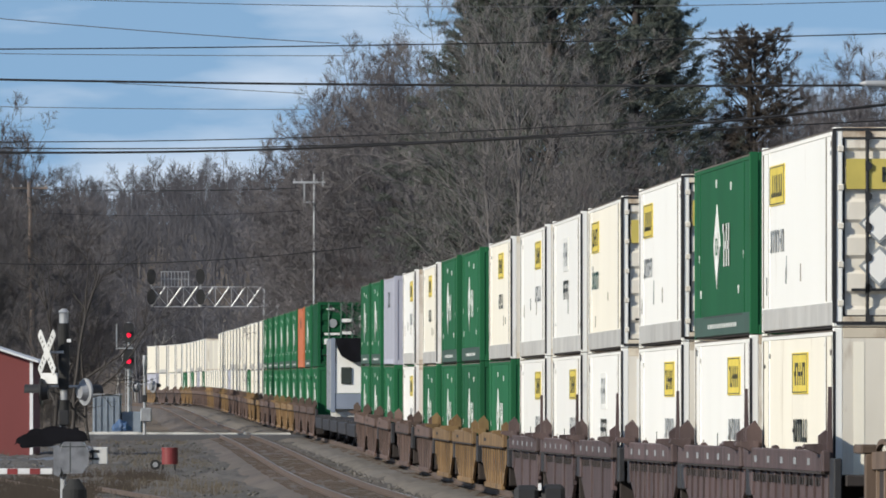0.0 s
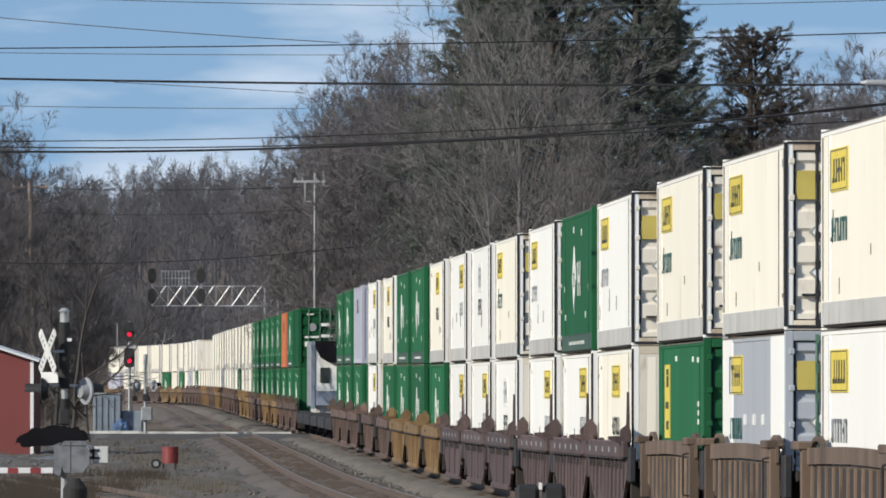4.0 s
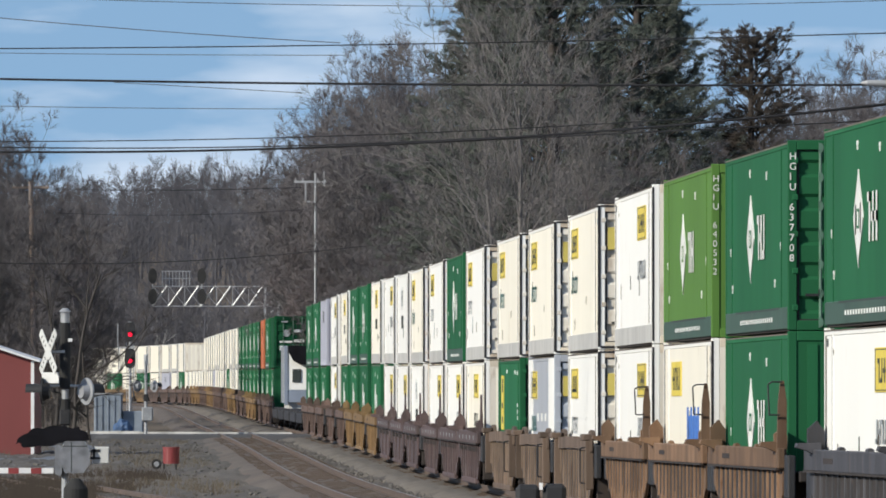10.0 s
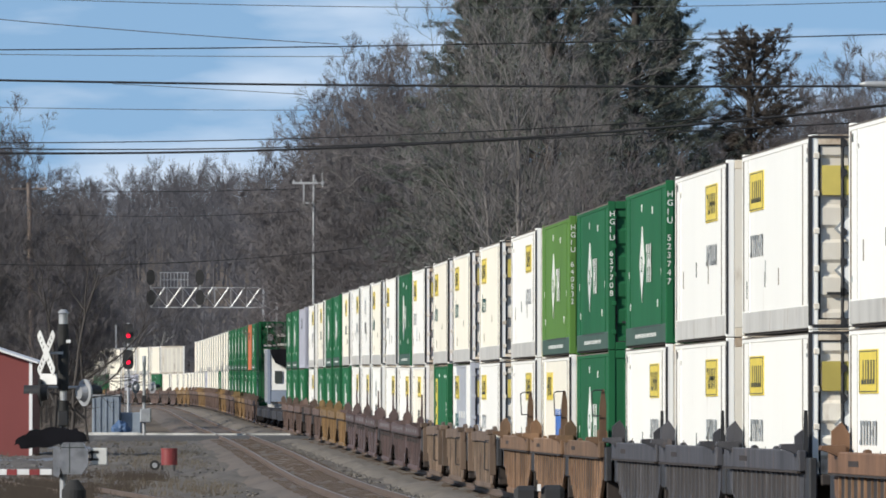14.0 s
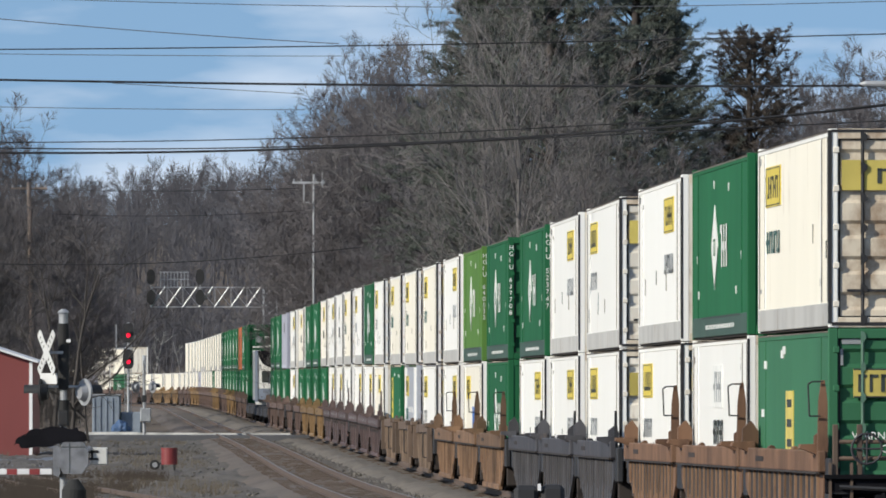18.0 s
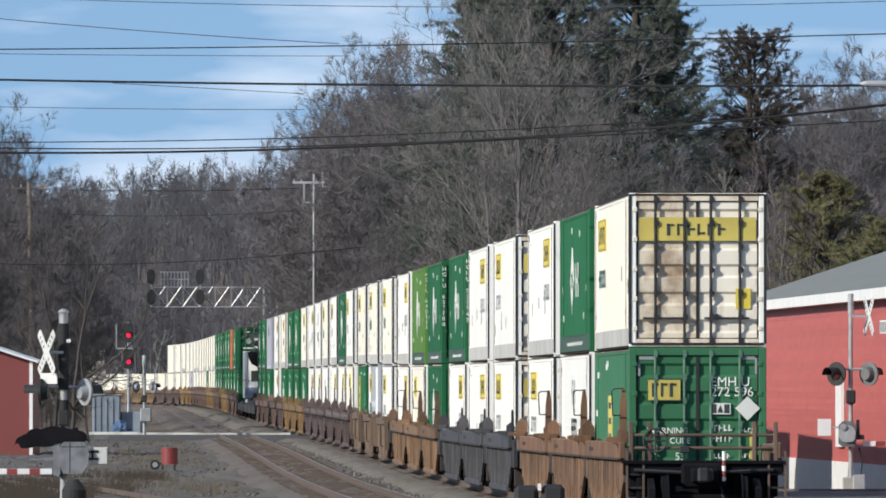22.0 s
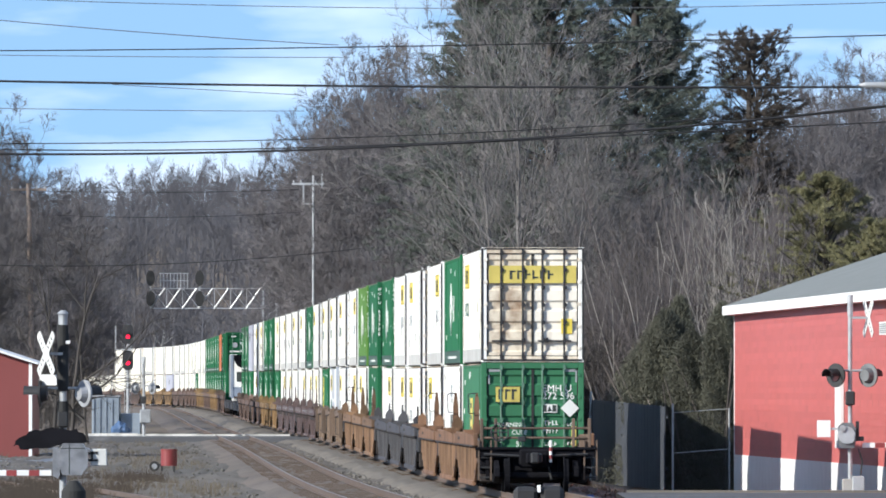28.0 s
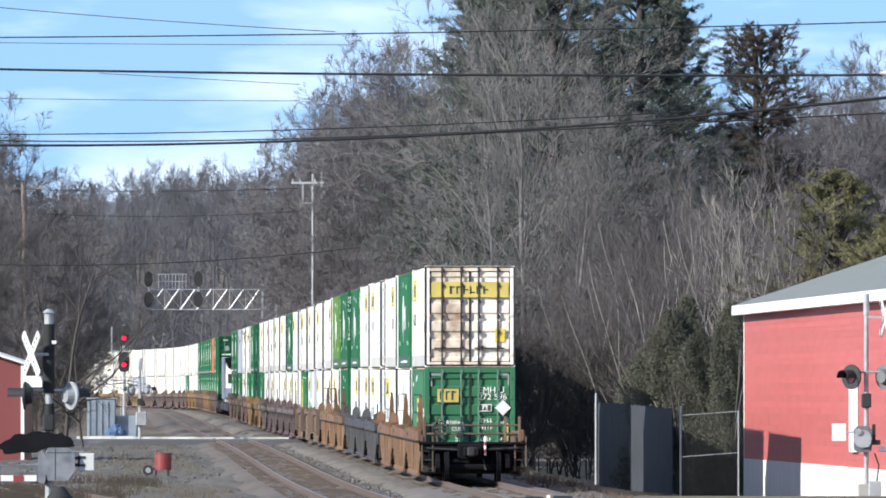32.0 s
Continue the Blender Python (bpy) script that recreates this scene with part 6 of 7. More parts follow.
def crossing_mast(x, y, base, height, label, buck_z, buck_dx, buck_yaw, lights, arm_z, r=0.078):
    m = thing("crossing_signal", pose(x, y, base), label, "crossing signal", "level crossing signals")
    part("mast", Shape().tube((0, 0, 0), (0, 0, height), r, n=12), "galvanised", m)
    part("mast_cap", Shape().tube((0, 0, height - 0.5), (0, 0, height + 0.02), r * 1.28, n=12), "galvanised", m)
    part("foundation", Shape().box(-0.2, 0.2, -0.2, 0.2, -0.3, 0.35, 0.02), "concrete", m, "grey concrete base")
    for k, ang in enumerate((45, -45)):
        bl = part("crossbuck_blade", blade(1.25, 0.22), "sign_white", m, "white crossbuck board", pose(buck_dx, -0.12 - 0.02 * k, buck_z, 0, 0, buck_yaw) @ pose(0, 0, 0, 0, ang, 0))
        for j in range(8):
            z = -0.5 + j * 0.135
            if abs(z + 0.04) > 0.13:
                part("letter_bar", Shape().box(-0.05, 0.03, -0.012, -0.008, z, z + 0.035), "mark_dark", bl)
    part("crossbuck_bracket", Shape().box(min(0, buck_dx), max(0, buck_dx), -0.13, -0.05, buck_z - 0.03, buck_z + 0.03), "galvanised", m)
    part("light_arm", Shape().tube((lights[0][0], -0.02, arm_z + 0.12), (lights[-1][0], -0.02, arm_z + 0.12), 0.03), "galvanised", m)
    for dx, yaw, face in lights:
        crossing_light(m, dx, -0.05, arm_z, yaw, face)
    part("junction", Shape().box(-0.12, 0.12, -0.14, 0.02, arm_z - 0.75, arm_z - 0.4, 0.03), "black_metal", m)
    return m


# near crossing, mast on the left
lm = crossing_mast(place(113, 0, 290).x, 290, -0.45, 4.65, "grey crossing signal mast with white crossbuck and gate drive", 3.78, -0.37, -66, ((-0.5, -95, "dark"), (0.48, 122, "pale")), 2.9)
part("count_plate", Shape().box(-0.3, 0.3, -0.01, 0.01, -0.12, 0.12, 0.005), "sign_white", lm, "small white plate with bars", pose(-0.32, -0.14, 3.2, 0, 0, -50))
part("gate_drive", Shape().prism([(0.0, 1.1), (0.42, 1.1), (0.56, 1.3), (0.56, 1.58), (0.44, 1.8), (0.0, 1.8), (-0.06, 1.6), (-0.06, 1.25)], -0.34, 0.36), "drive_grey", lm, "grey gate drive housing")
part("drive_cover", Shape().prism([(-0.22, 1.08), (-0.1, 1.02), (-0.06, 1.1), (-0.06, 1.66), (-0.14, 1.72), (-0.22, 1.68)], -0.3, 0.25), "drive_grey", lm)
part("drive_seam", Shape().box(0.14, 0.16, -0.345, -0.34, 1.12, 1.78).box(-0.04, 0.5, -0.345, -0.34, 1.68, 1.7), "mark_dark", lm)
part("weight_clip", Shape().box(0.6, 0.78, -0.215, -0.2, 1.56, 1.62).box(0.6, 0.78, -0.215, -0.2, 1.4, 1.45).box(0.62, 0.67, -0.215, -0.2, 1.4, 1.62), "black_metal", lm, "dark clip on the weight plate")
part("counterweight", Shape().box(0.62, 0.98, -0.2, -0.14, 1.3, 1.68, 0.02), "sign_white", lm, "white counterweight plate")
part("weight_arm", Shape().box(0.4, 0.75, -0.16, -0.1, 1.4, 1.46).box(0.4, 0.75, -0.16, -0.1, 1.55, 1.6), "black_metal", lm)
arm = part("gate_arm", Shape().box(-9.0, -0.25, -0.1, -0.05, 1.08, 1.21, 0.01), "trim_white", lm, "white gate arm with red bands")
for k in range(17):
    part("red_band", Shape().box(-0.75 - k * 0.5, -0.52 - k * 0.5, -0.106, -0.1, 1.082, 1.208), "red_paint", arm)
part("base_hood", Shape().tube((0.25, -0.5, -0.3), (0.25, -0.5, 0.75), 0.27, n=20).tube((0.25, -0.5, 0.75), (0.25, -0.5, 0.98), 0.27, 0.1, n=20), "rubber", lm, "dark rounded cover at the foot")
part("step_lamp", Shape().box(0.05, 0.16, -0.1, 0.0, 4.0, 4.07), "trim_white", lm)
for z0, z1 in ((2.95, 4.42), (2.16, 2.73)):
    part("mast_sleeve", Shape().tube((0, 0, z0), (0, 0, z1), 0.122, n=12), "rubber", lm, "dark band round the mast")
fan, rf = [(-1.08, 1.76), (-0.98, 1.94), (-0.62, 2.08), (-0.12, 2.15), (0.28, 2.1), (0.5, 1.96), (0.58, 1.82), (0.3, 1.805), (-0.3, 1.72), (-0.9, 1.66)], random.Random(4)
ragged = [(a[0] + (b[0] - a[0]) * k / 4 + rf.uniform(-0.03, 0.03), a[1] + (b[1] - a[1]) * k / 4 + rf.uniform(-0.035, 0.035)) for a, b in zip(fan, fan[1:] + fan[:1]) for k in range(4)]
part("weight_fan", Shape().prism(ragged, -0.1, 0.1), "deep_black", lm, "black ragged casting beside the drive")
part("bell", Shape().tube((0, 0, 4.66), (0, 0, 4.74), 0.14, 0.05, n=16), "galvanised", lm)

# near crossing, mast on the right
rm = crossing_mast(place(1506, 0, 330).x, 330, -0.05, 4.95, "silver crossing signal mast with edge-on crossbuck and flashers", 4.4, 0.45, -77, ((-0.36, -42, "dark"), (0.46, 138, "dim")), 2.95, 0.056)
part("gate_drive", Shape().prism([(-0.3, 1.2), (-0.2, 1.12), (0.1, 1.12), (0.14, 1.3), (0.14, 1.62), (0.05, 1.76), (-0.2, 1.76), (-0.3, 1.66)], -0.25, 0.3), "disc_grey", rm, "grey gate drive housing")
part("drive_wheel", Shape().tube((-0.1, -0.3, 1.45), (-0.1, -0.25, 1.45), 0.22, n=20), "galvanised", rm, "grey round drive cover")
part("notice_plate", Shape().box(-0.84, -0.5, -0.2, -0.18, 1.4, 1.82), "trim_white", rm, "small pale notice plate")
part("drive_knob", Shape().tube((-0.02, -0.36, 1.36), (-0.02, -0.25, 1.36), 0.12, n=14).tube((-0.2, -0.34, 1.62), (-0.2, -0.25, 1.62), 0.08, n=12), "galvanised", rm, "pale bolt cap")
part("drive_bracket", Shape().box(0.14, 0.34, -0.2, 0.1, 1.3, 1.42).box(0.14, 0.22, -0.2, 0.1, 1.42, 1.8), "black_metal", rm, "dark bracket")
part("notice_arm", Shape().box(-0.55, -0.2, -0.18, -0.14, 1.58, 1.63), "galvanised", rm)
arm = part("gate_arm", Shape().box(0.3, 7.5, -0.1, -0.05, 1.13, 1.26, 0.01), "trim_white", rm, "white gate arm with red bands")
for k in range(14):
    part("red_band", Shape().box(0.62 + k * 0.5, 0.87 + k * 0.5, -0.106, -0.1, 1.132, 1.258), "red_paint", arm)
part("foot_case", Shape().box(0.05, 0.35, -0.25, 0.1, 0.0, 0.42, 0.02), "galvanised", rm)
part("cable", Shape().path([(0.2, -0.1, 1.1), (0.3, -0.1, 0.8), (0.25, -0.1, 0.4)], 0.02), "rubber", rm)

# far crossing mast
fm = crossing_mast(place(256, 0, 652).x, 652, -0.1, 4.3, "slim grey crossing signal mast at the far crossing", 3.6, 0.0, 85, ((-0.42, -130, "pale"), (0.42, 125, "pale")), 2.75)
part("gate_drive", Shape().box(-0.2, 0.35, -0.3, 0.3, 1.0, 1.7, 0.05), "galvanised", fm, "grey gate drive housing")

# trackside colour-light signal with two red heads
sg = thing("railway_signal", pose(place(228, 0, 700).x, 700, 0.0), "trackside signal mast showing two red lights", "railway signal")
part("mast", Shape().tube((0, 0, 0), (0, 0, 6.1), 0.08, n=10), "galvanised", sg)
for z in (5.45, 4.05):
    head = part("signal_head", Shape().prism([(0.29 * math.copysign(abs(math.cos(q)) ** 0.5, math.cos(q)), z + 0.1 + 0.52 * math.copysign(abs(math.sin(q)) ** 0.6, math.sin(q))) for q in np.linspace(0, 2 * math.pi, 20, endpoint=False)], -0.12, -0.08), "black_metal", sg, "oval black backing")
    part("signal_case", Shape().box(-0.18, 0.18, -0.08, 0.15, z - 0.35, z + 0.5, 0.03), "black_metal", head)
    part("red_lamp", Shape().tube((0, -0.15, z - 0.04), (0, -0.12, z - 0.04), 0.12, n=16), "lamp_red", head, "glowing red lamp")
    part("lamp_hood", Shape().box(-0.17, 0.17, -0.4, -0.12, z + 0.13, z + 0.16), "black_metal", head)
part("platform", Shape().box(-0.7, 0.25, -0.2, 0.2, 4.68, 4.74), "galvanised", sg)
part("platform_post", Shape().box(-0.68, -0.62, -0.2, -0.14, 4.74, 6.0), "galvanised", sg)
part("ladder", Shape().box(-0.2, -0.17, 0.1, 0.14, 0.3, 5.0).box(0.14, 0.17, 0.1, 0.14, 0.3, 5.0), "galvanised", sg)
for k in range(15):
    part("rung", Shape().box(-0.18, 0.16, 0.11, 0.13, 0.5 + 0.3 * k, 0.53 + 0.3 * k), "galvanised", sg)
part("signal_cabinet", Shape().box(-0.9, 0.6, -0.1, 0.5, 0.3, 1.0, 0.03), "galvanised", sg)

# signal bridge over both tracks
GY0 = 1000.0
br = thing("signal_bridge", pose(0, GY0, 0), "pale lattice signal bridge with dark signal heads over the tracks", "signal bridge")
bx0, bx1 = place(268, 0, GY0).x, place(480, 0, GY0).x
zb, zt = place(0, 543, GY0).z, place(0, 508, GY0).z
for z in (zb, zt):
    for dy in (0, 1.2):
        part("chord", Shape().box(bx0, bx1, dy - 0.03, dy + 0.03, z - 0.03, z + 0.03), "galvanised", br)
npan = 7
for k in range(npan):
    xa, xb = bx0 + (bx1 - 0.6 - bx0) * k / npan, bx0 + (bx1 - 0.6 - bx0) * (k + 1) / npan
    part("diagonal", Shape().tube((xa, -0.03, zb), (xb - 0.15, -0.03, zt), 0.07, n=6), "galvanised", br, "pale diagonal brace")
    part("vertical", Shape().box(xb - 0.022, xb + 0.022, -0.022, 0.022, zb, zt), "galvanised", br)
    part("rear_diagonal", Shape().tube((xb, 1.2, zb), (xa, 1.2, zt), 0.022, n=6), "galvanised", br)
for x in (bx1 - 0.55, bx1 + 0.45):
    part("column", Shape().box(x - 0.08, x + 0.08, -0.08, 0.08, 0.0, zt + 0.3), "galvanised", br)
for k in range(12):
    part("column_lace", Shape().tube((bx1 - 0.55, 0, 0.8 + k * 0.8), (bx1 + 0.45, 0, 1.6 + k * 0.8), 0.03, n=5), "galvanised", br)
for px in (268, 355):
    x = place(px, 0, GY0).x
    for py in (490, 526):
        z = place(0, py, GY0).z
        head = part("signal_head", Shape().prism([(x + 0.34 * math.cos(q), z + 0.6 * math.sin(q)) for q in np.linspace(0, 2 * math.pi, 18, endpoint=False)], -0.5, -0.42), "rubber", br, "oval black signal head")
        part("signal_case", Shape().box(x - 0.2, x + 0.2, -0.42, -0.1, z - 0.4, z + 0.5), "black_metal", head)
    part("head_post", Shape().box(x - 0.04, x + 0.04, -0.2, -0.1, zb, place(0, 482, GY0).z), "galvanised", br)
for k in range(9):
    x = place(285 + k * 6, 0, GY0).x
    part("railing_post", Shape().box(x - 0.025, x + 0.025, 0.55, 0.6, zt, zt + 1.15), "galvanised", br)
for z in (zt + 0.6, zt + 1.15):
    part("railing", Shape().box(place(283, 0, GY0).x, place(335, 0, GY0).x, 0.54, 0.6, z - 0.03, z + 0.03), "galvanised", br)


# poles
def utility_pole(px, top, d, r, material, label, arms, foot=-0.5):
    p = place(px, top, d)
    m = thing("utility_pole", pose(p.x, d, 0), label, "utility pole")
    lean = 0.28 if material == "pole_wood" else 0.0
    part("pole", Shape().tube((lean, 0, foot), (0, 0, p.z), r * 1.25, r, n=10), material, m)
    for py, half_w, skew in arms:
        z = place(0, py, d).z
        part("crossarm", Shape().box(-half_w + skew, half_w + skew, -0.06, 0.06, z - 0.06, z + 0.06), material, m)
        for k in (-0.9, -0.45, 0.45, 0.9):
            part("insulator", Shape().tube((half_w * k + skew, 0, z + 0.06), (half_w * k + skew, 0, z + 0.22), 0.05, 0.03, n=8), "galvanised", m)
    return m


up = utility_pole(52, 322, 720, 0.13, "pole_wood", "brown wooden utility pole with pale crossarm", ((333, 1.0, 0.0),), float(ground_z(-22.7, 720)) - 0.3)
PD = 770.0
up = utility_pole(556, 308, PD, 0.062, "galvanised", "slim pale metal pole with a stepped top bracket", ((323, 0.95, -0.3),), float(ground_z(-7.5, PD)) - 0.3)
z0, z1 = place(0, 323, PD).z, place(0, 358, PD).z
part("bracket", Shape().box(-0.63, -0.53, -0.04, 0.04, z1, z0).box(-0.63, 0.0, -0.04, 0.04, z1 - 0.06, z1 + 0.04), "galvanised", up)
part("spike", Shape().box(0.46, 0.55, -0.03, 0.03, z0 - 0.3, z0 + 0.6), "galvanised", up)


# wires across the view
def wire(points, d, r, material, label):
    """A hanging wire through a few points of the view at distance d, drawn on past both ends."""
    xs, ys = np.array([p[0] for p in points], dtype=float), np.array([p[1] for p in points], dtype=float)
    k = np.polyfit(xs, ys, min(2, len(xs) - 1))
    grid = np.linspace(min(-300, xs[0]) if xs[0] <= 0 else xs[0], 1900 if xs[-1] >= 1500 else xs[-1], 28)
    pts = [place(a, np.polyval(k, a), d) for a in grid]
    s, n = Shape(), 6
    ring = [p + Vector((0, r * math.cos(2 * math.pi * j / n), r * math.sin(2 * math.pi * j / n))) for p in pts for j in range(n)]
    s.add(ring, [(i * n + j, i * n + (j + 1) % n, (i + 1) * n + (j + 1) % n, (i + 1) * n + j) for i in range(len(pts) - 1) for j in range(n)])
    return tagged(new("overhead_wire", s.mesh("overhead_wire", material)), label, "wire", "overhead wires")


W1, W2, W3 = "thick black overhead cable across the road", "thin dark overhead wire", "thin grey overhead wire"
wire(((0, 141), (784, 151), (1568, 151)), 260, 0.025, "wire", W1)
wire(((0, 270), (500, 264), (900, 247), (1250, 215), (1568, 186)), 262, 0.026, "wire", W1)
wire(((0, 262), (500, 259), (900, 246), (1250, 216), (1568, 188)), 263, 0.014, "wire", W1)
wire(((0, 252), (480, 244), (900, 231), (1250, 208)), 264, 0.012, "wire", W2)
wire(((600, 262), (900, 246), (1250, 231), (1568, 213)), 266, 0.015, "wire", W2)
wire(((0, 87), (570, 82), (1240, 68), (1568, 60)), 268, 0.014, "wire", W2)
wire(((0, 33), (300, 58), (600, 77)), 270, 0.01, "wire_grey", W3)
wire(((0, 95), (300, 98), (620, 99)), 272, 0.008, "wire_grey", W3)
wire(((0, 189), (300, 193), (540, 194)), 274, 0.008, "wire_grey", W3)
wire(((200, 147), (380, 157), (540, 166)), 276, 0.008, "wire_grey", W3)
wire(((0, -6), (400, 8), (740, 11), (1568, 2)), 278, 0.009, "wire_grey", W3)
wire(((0, 467), (250, 466), (450, 456), (640, 437)), 520, 0.022, "wire", W2)
wire(((54, 335), (300, 338), (530, 333)), 700, 0.022, "wire", W2)
wire(((54, 376), (300, 382), (540, 372)), 720, 0.018, "wire", W2)
clamp = thing("cable_splice", pose(*place(1552, 148, 259.9)), "pale splice case on the thick cable", "splice case")
part("case", Shape().tube((-0.22, 0, 0), (0.25, 0, -0.01), 0.06, 0.075, n=10), "galvanised", clamp)
part("tip", Shape().tube((-0.34, 0, 0), (-0.22, 0, 0), 0.02, 0.06, n=10), "galvanised", clamp)

# slatted fence, gate posts and gate behind the crossing
fence = thing("slat_fence", pose(0, 0, 0), "tall grey slatted fence along the railway bank", "fence")
p, q = Vector((5.36, 468, 0)), Vector((7.3, 431, 0))
n = 50
for k in range(n):
    a, b = p.lerp(q, k / n), p.lerp(q, (k + 0.9) / n)
    zz = -0.75
    h = 1.98 + 0.2 * (1 - k / n) + 0.02 * (k % 3)
    part("slat", Shape().add([(a.x, a.y, zz), (b.x, b.y, zz), (b.x, b.y, h), (a.x, a.y, h), (a.x + 0.04, a.y, zz), (b.x + 0.04, b.y, zz), (b.x + 0.04, b.y, h), (a.x + 0.04, a.y, h)],
                             [(0, 1, 2, 3), (7, 6, 5, 4), (0, 4, 5, 1), (1, 5, 6, 2), (2, 6, 7, 3), (3, 7, 4, 0)]), "fence_slat", fence)
for z in (-0.1, 1.6):
    part("fence_rail", Shape().add([(p.x + 0.06, p.y, z), (q.x + 0.06, q.y, z), (q.x + 0.06, q.y, z + 0.1), (p.x + 0.06, p.y, z + 0.1), (p.x + 0.12, p.y, z), (q.x + 0.12, q.y, z), (q.x + 0.12, q.y, z + 0.1), (p.x + 0.12, p.y, z + 0.1)],
                                   [(0, 1, 2, 3), (7, 6, 5, 4), (0, 4, 5, 1), (1, 5, 6, 2), (2, 6, 7, 3), (3, 7, 4, 0)]), "fence_slat", fence)
part("fence_post", Shape().tube((p.x - 0.06, p.y - 0.1, -0.8), (p.x - 0.06, p.y - 0.1, 2.5), 0.04), "galvanised", fence, "pale metal end post")
gate = thing("wire_gate", pose(0, 428, 0), "pale tube-framed wire gate beside the red building", "gate")
ga, gb = place(1192, 0, 428).x, place(1292, 0, 428).x
part("gate_post", Shape().tube((ga, 0, -0.9), (ga, 0, 2.1), 0.034), "galvanised", gate)
part("gate_post", Shape().tube((gb, 0, -0.9), (gb, 0, 1.95), 0.03), "galvanised", gate)
part("gate_rail", Shape().tube((ga, 0, 1.8), (gb, 0, 1.93), 0.013), "galvanised", gate)
part("gate_rail", Shape().tube((ga, 0, 0.48), (gb, 0, 0.62), 0.013), "galvanised", gate)
mesh_wire = Shape()
for k in range(26):
    x = ga + (gb - ga) * k / 26
    mesh_wire.tube((x, 0, -0.7), (x + (gb - ga) / 26 * 1.0, 0, 1.8), 0.004, n=3, caps=False)
part("wire_mesh", mesh_wire, "wire_grey", gate)["kind"] = "stuff"

# loose things in the yard
bin_ = thing("storage_box", pose(place(207, 0, 690).x, 690, 0.0), "blue-grey metal storage box with dented sides", "storage box")
part("box_body", Shape().box(-1.25, 0.2, -1, 1.5, 0.0, 2.2, 0.04), "blue_bin", bin_)
part("box_wing", Shape().box(0.25, 1.3, -0.6, 1.5, 0.0, 1.35, 0.04), "blue_bin", bin_)
for k in range(5):
    part("box_rib", Shape().box(-1.2 + k * 0.32, -1.12 + k * 0.32, -1.05, -1.0, 0.1, 2.1), "blue_bin", bin_)
part("box_lid", Shape().box(-1.3, 0.25, -1.05, 1.55, 2.2, 2.28, 0.02), "galvanised", bin_)
tarp = thing("tarp_heap", pose(place(215, 0, 684).x, 684, 0.35), "crumpled blue tarp over a low heap", "tarp")
bm = bmesh.new()
bmesh.ops.create_icosphere(bm, subdivisions=3, radius=1)
for v in bm.verts:
    v.co = Vector((v.co.x * 0.5, v.co.y * 0.5, max(0, v.co.z) * 0.55)) * (1 + 0.3 * noise.noise(v.co * 2.3))
me = bpy.data.meshes.new("tarp_sheet")
bm.to_mesh(me)
bm.free()
me.materials.append(MATS["blue_tarp"])
part("tarp_sheet", me, "blue_tarp", tarp)
cart = thing("red_machine", pose(place(299, 0, 440).x, 440, -0.3), "small faded red drum machine on steel legs", "machine")
part("machine_body", Shape().tube((0.03, 0, 0.3), (0.03, 0, 0.82), 0.27, n=20), "red_paint", cart)
for z in (0.42, 0.6):
    part("drum_hoop", Shape().tube((0.03, 0, z), (0.03, 0, z + 0.03), 0.28, n=20), "red_paint", cart)
part("machine_lid", Shape().tube((0.03, 0, 0.82), (0.03, 0, 0.86), 0.285, n=20), "red_paint", cart)
for x in (-0.2, 0.2):
    for y in (-0.2, 0.2):
        part("leg", Shape().box(x - 0.03, x + 0.03, y - 0.03, y + 0.03, -0.05, 0.3), "black_metal", cart)
part("hose_arm", Shape().path([(-0.2, 0, 0.35), (-0.4, 0, 0.3), (-0.5, 0, 0.15)], 0.04), "black_metal", cart)
wheel = thing("old_wheel", pose(place(275, 0, 438).x, 438, 0.0), "worn black wheel with pale hub lying in gravel", "wheel")
part("tyre", Shape().tube((0, -0.09, 0), (0, 0.09, 0), 0.17, n=20), "rubber", wheel)
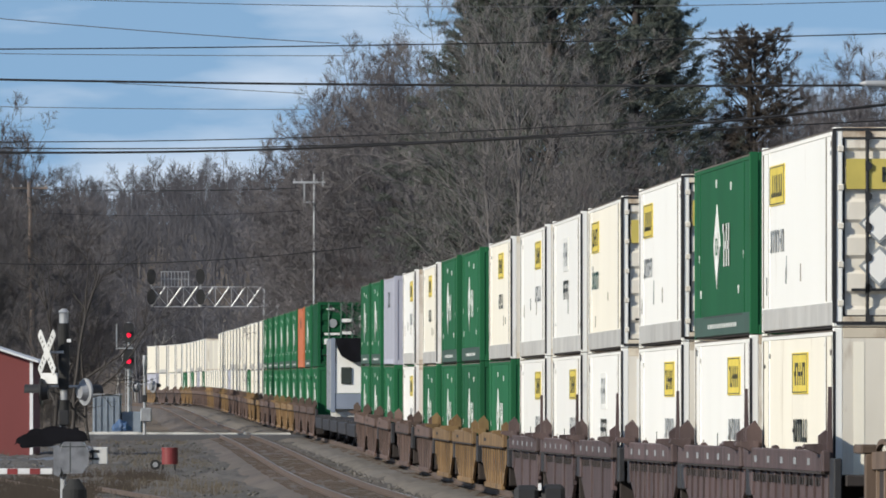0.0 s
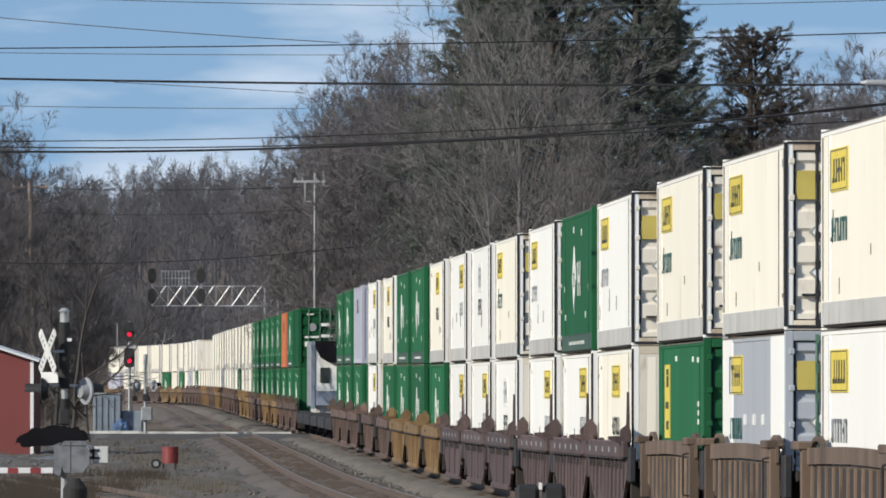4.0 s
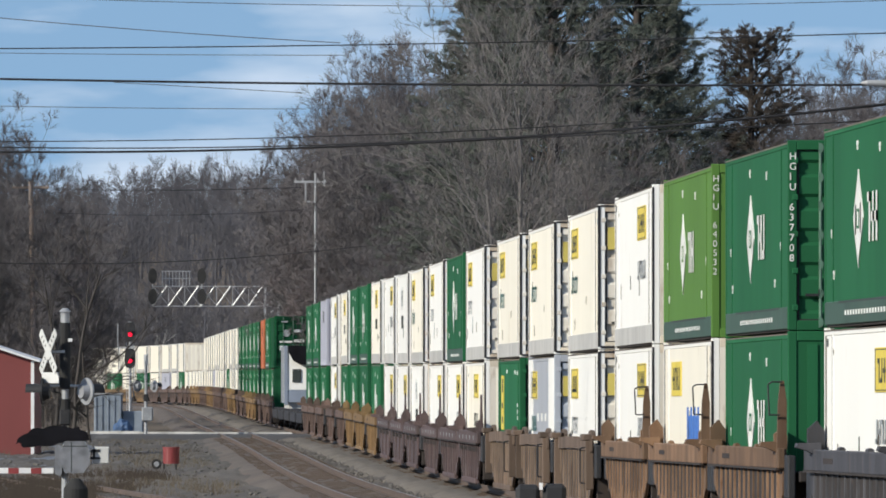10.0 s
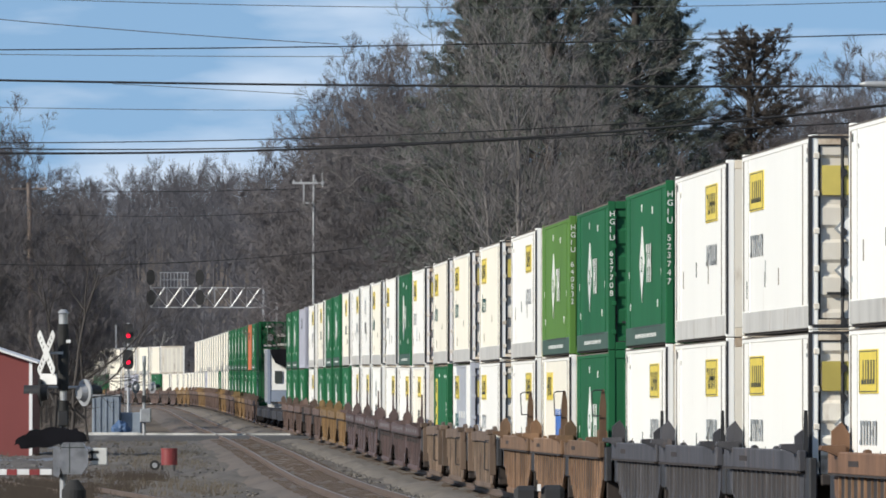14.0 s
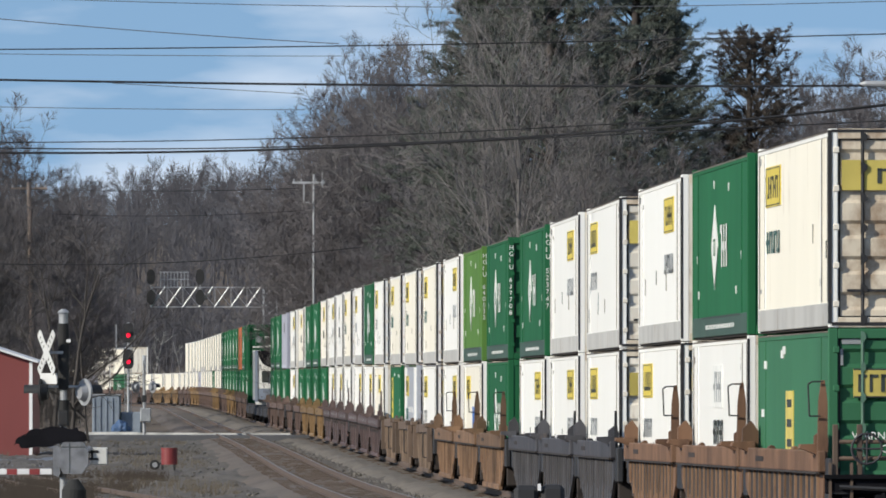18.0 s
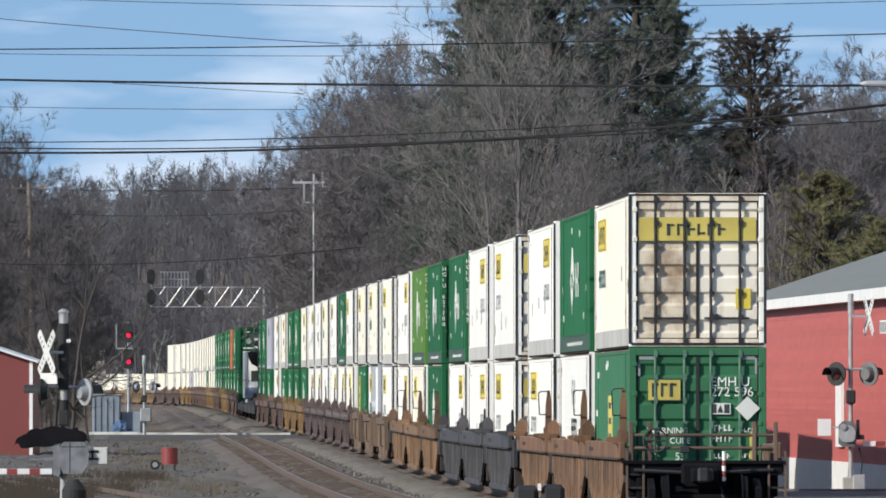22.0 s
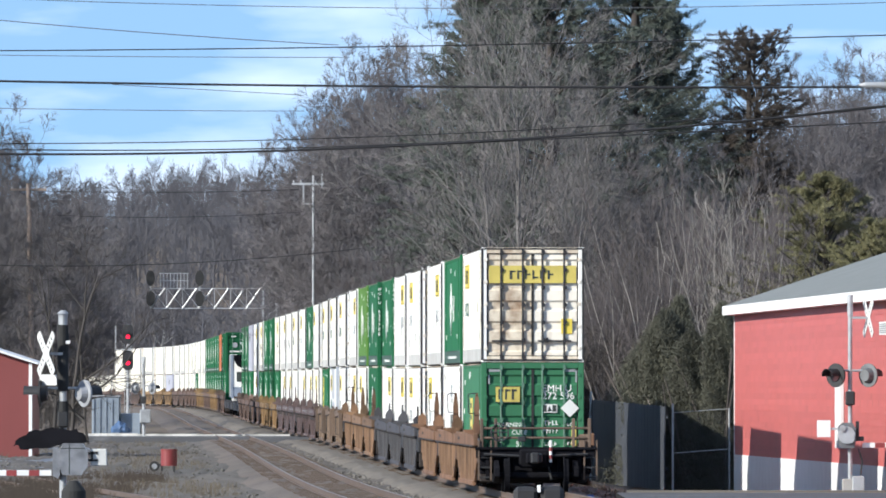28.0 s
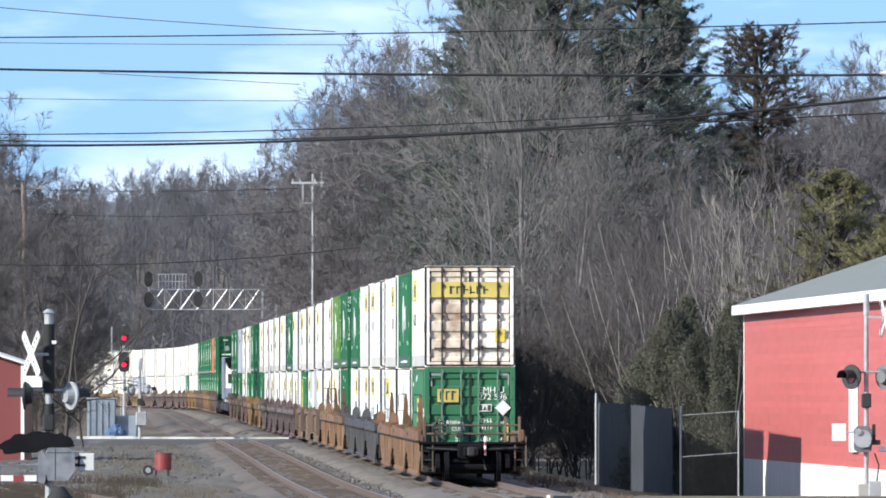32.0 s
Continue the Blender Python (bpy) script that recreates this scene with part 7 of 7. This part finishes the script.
part("hub", Shape().tube((0, -0.11, 0), (0, -0.085, 0), 0.09, n=16), "galvanised", wheel)
post = thing("dwarf_signal", pose(place(955, 0, 150).x, 150, -0.35), "dark twin-hooded trackside signal on a short post", "railway signal")
part("post", Shape().tube((0, 0, 0), (0, 0, 1.3), 0.06), "black_metal", post)
part("case", Shape().box(-0.29, -0.01, -0.15, 0.2, 1.2, 1.76, 0.05), "black_metal", post)
part("case", Shape().box(0.02, 0.29, -0.15, 0.2, 1.2, 1.77, 0.05), "black_metal", post)
part("clip", Shape().box(-0.02, 0.02, -0.17, -0.12, 1.7, 1.78), "trim_white", post)
blue = thing("blue_bag", pose(place(1042, 0, 334).x, 334, -0.35), "crumpled blue plastic bag by the road", "bag")
bm = bmesh.new()
bmesh.ops.create_icosphere(bm, subdivisions=2, radius=0.22)
for v in bm.verts:
    v.co *= 1 + 0.4 * noise.noise(v.co * 9)
me = bpy.data.meshes.new("bag")
bm.to_mesh(me)
bm.free()
me.materials.append(MATS["mark_blue"])
part("bag", me, "mark_blue", blue)


# ---------------- what moves ----------------
SPEED, TAIL_0 = 14.0, 261 - 14.0 * 23


def train_pose(y, length, height):
    """Pose of a rigid load whose tail is y metres ahead: both ends ride on the line."""
    a = Vector((line_x(y), y, line_z(y)))
    b = Vector((line_x(y + length), y + length, line_z(y + length)))
    d = b - a
    return Matrix.Translation(a) @ Euler((math.atan2(d.z, math.hypot(d.x, d.y)), 0, math.atan2(-d.x, d.y))).to_matrix().to_4x4() @ Matrix.Translation((0, 0, height))


def motions():
    for ob, s, length, height in MOVERS:
        walk(ob, [(t, train_pose(TAIL_0 + s + SPEED * t, length, height)) for t in np.linspace(0, 32, 17)])
    # the wheels under the tail turn
    for ob in last.children_recursive:
        if ob.name.startswith("wheelset"):
            place = ob.matrix_basis.translation.copy()
            walk(ob, [(k / FPS, Matrix.Translation(place) @ pose(0, 0, 0, -math.degrees(SPEED / 0.42 * k / FPS))) for k in range(32 * FPS + 1)])


motions()
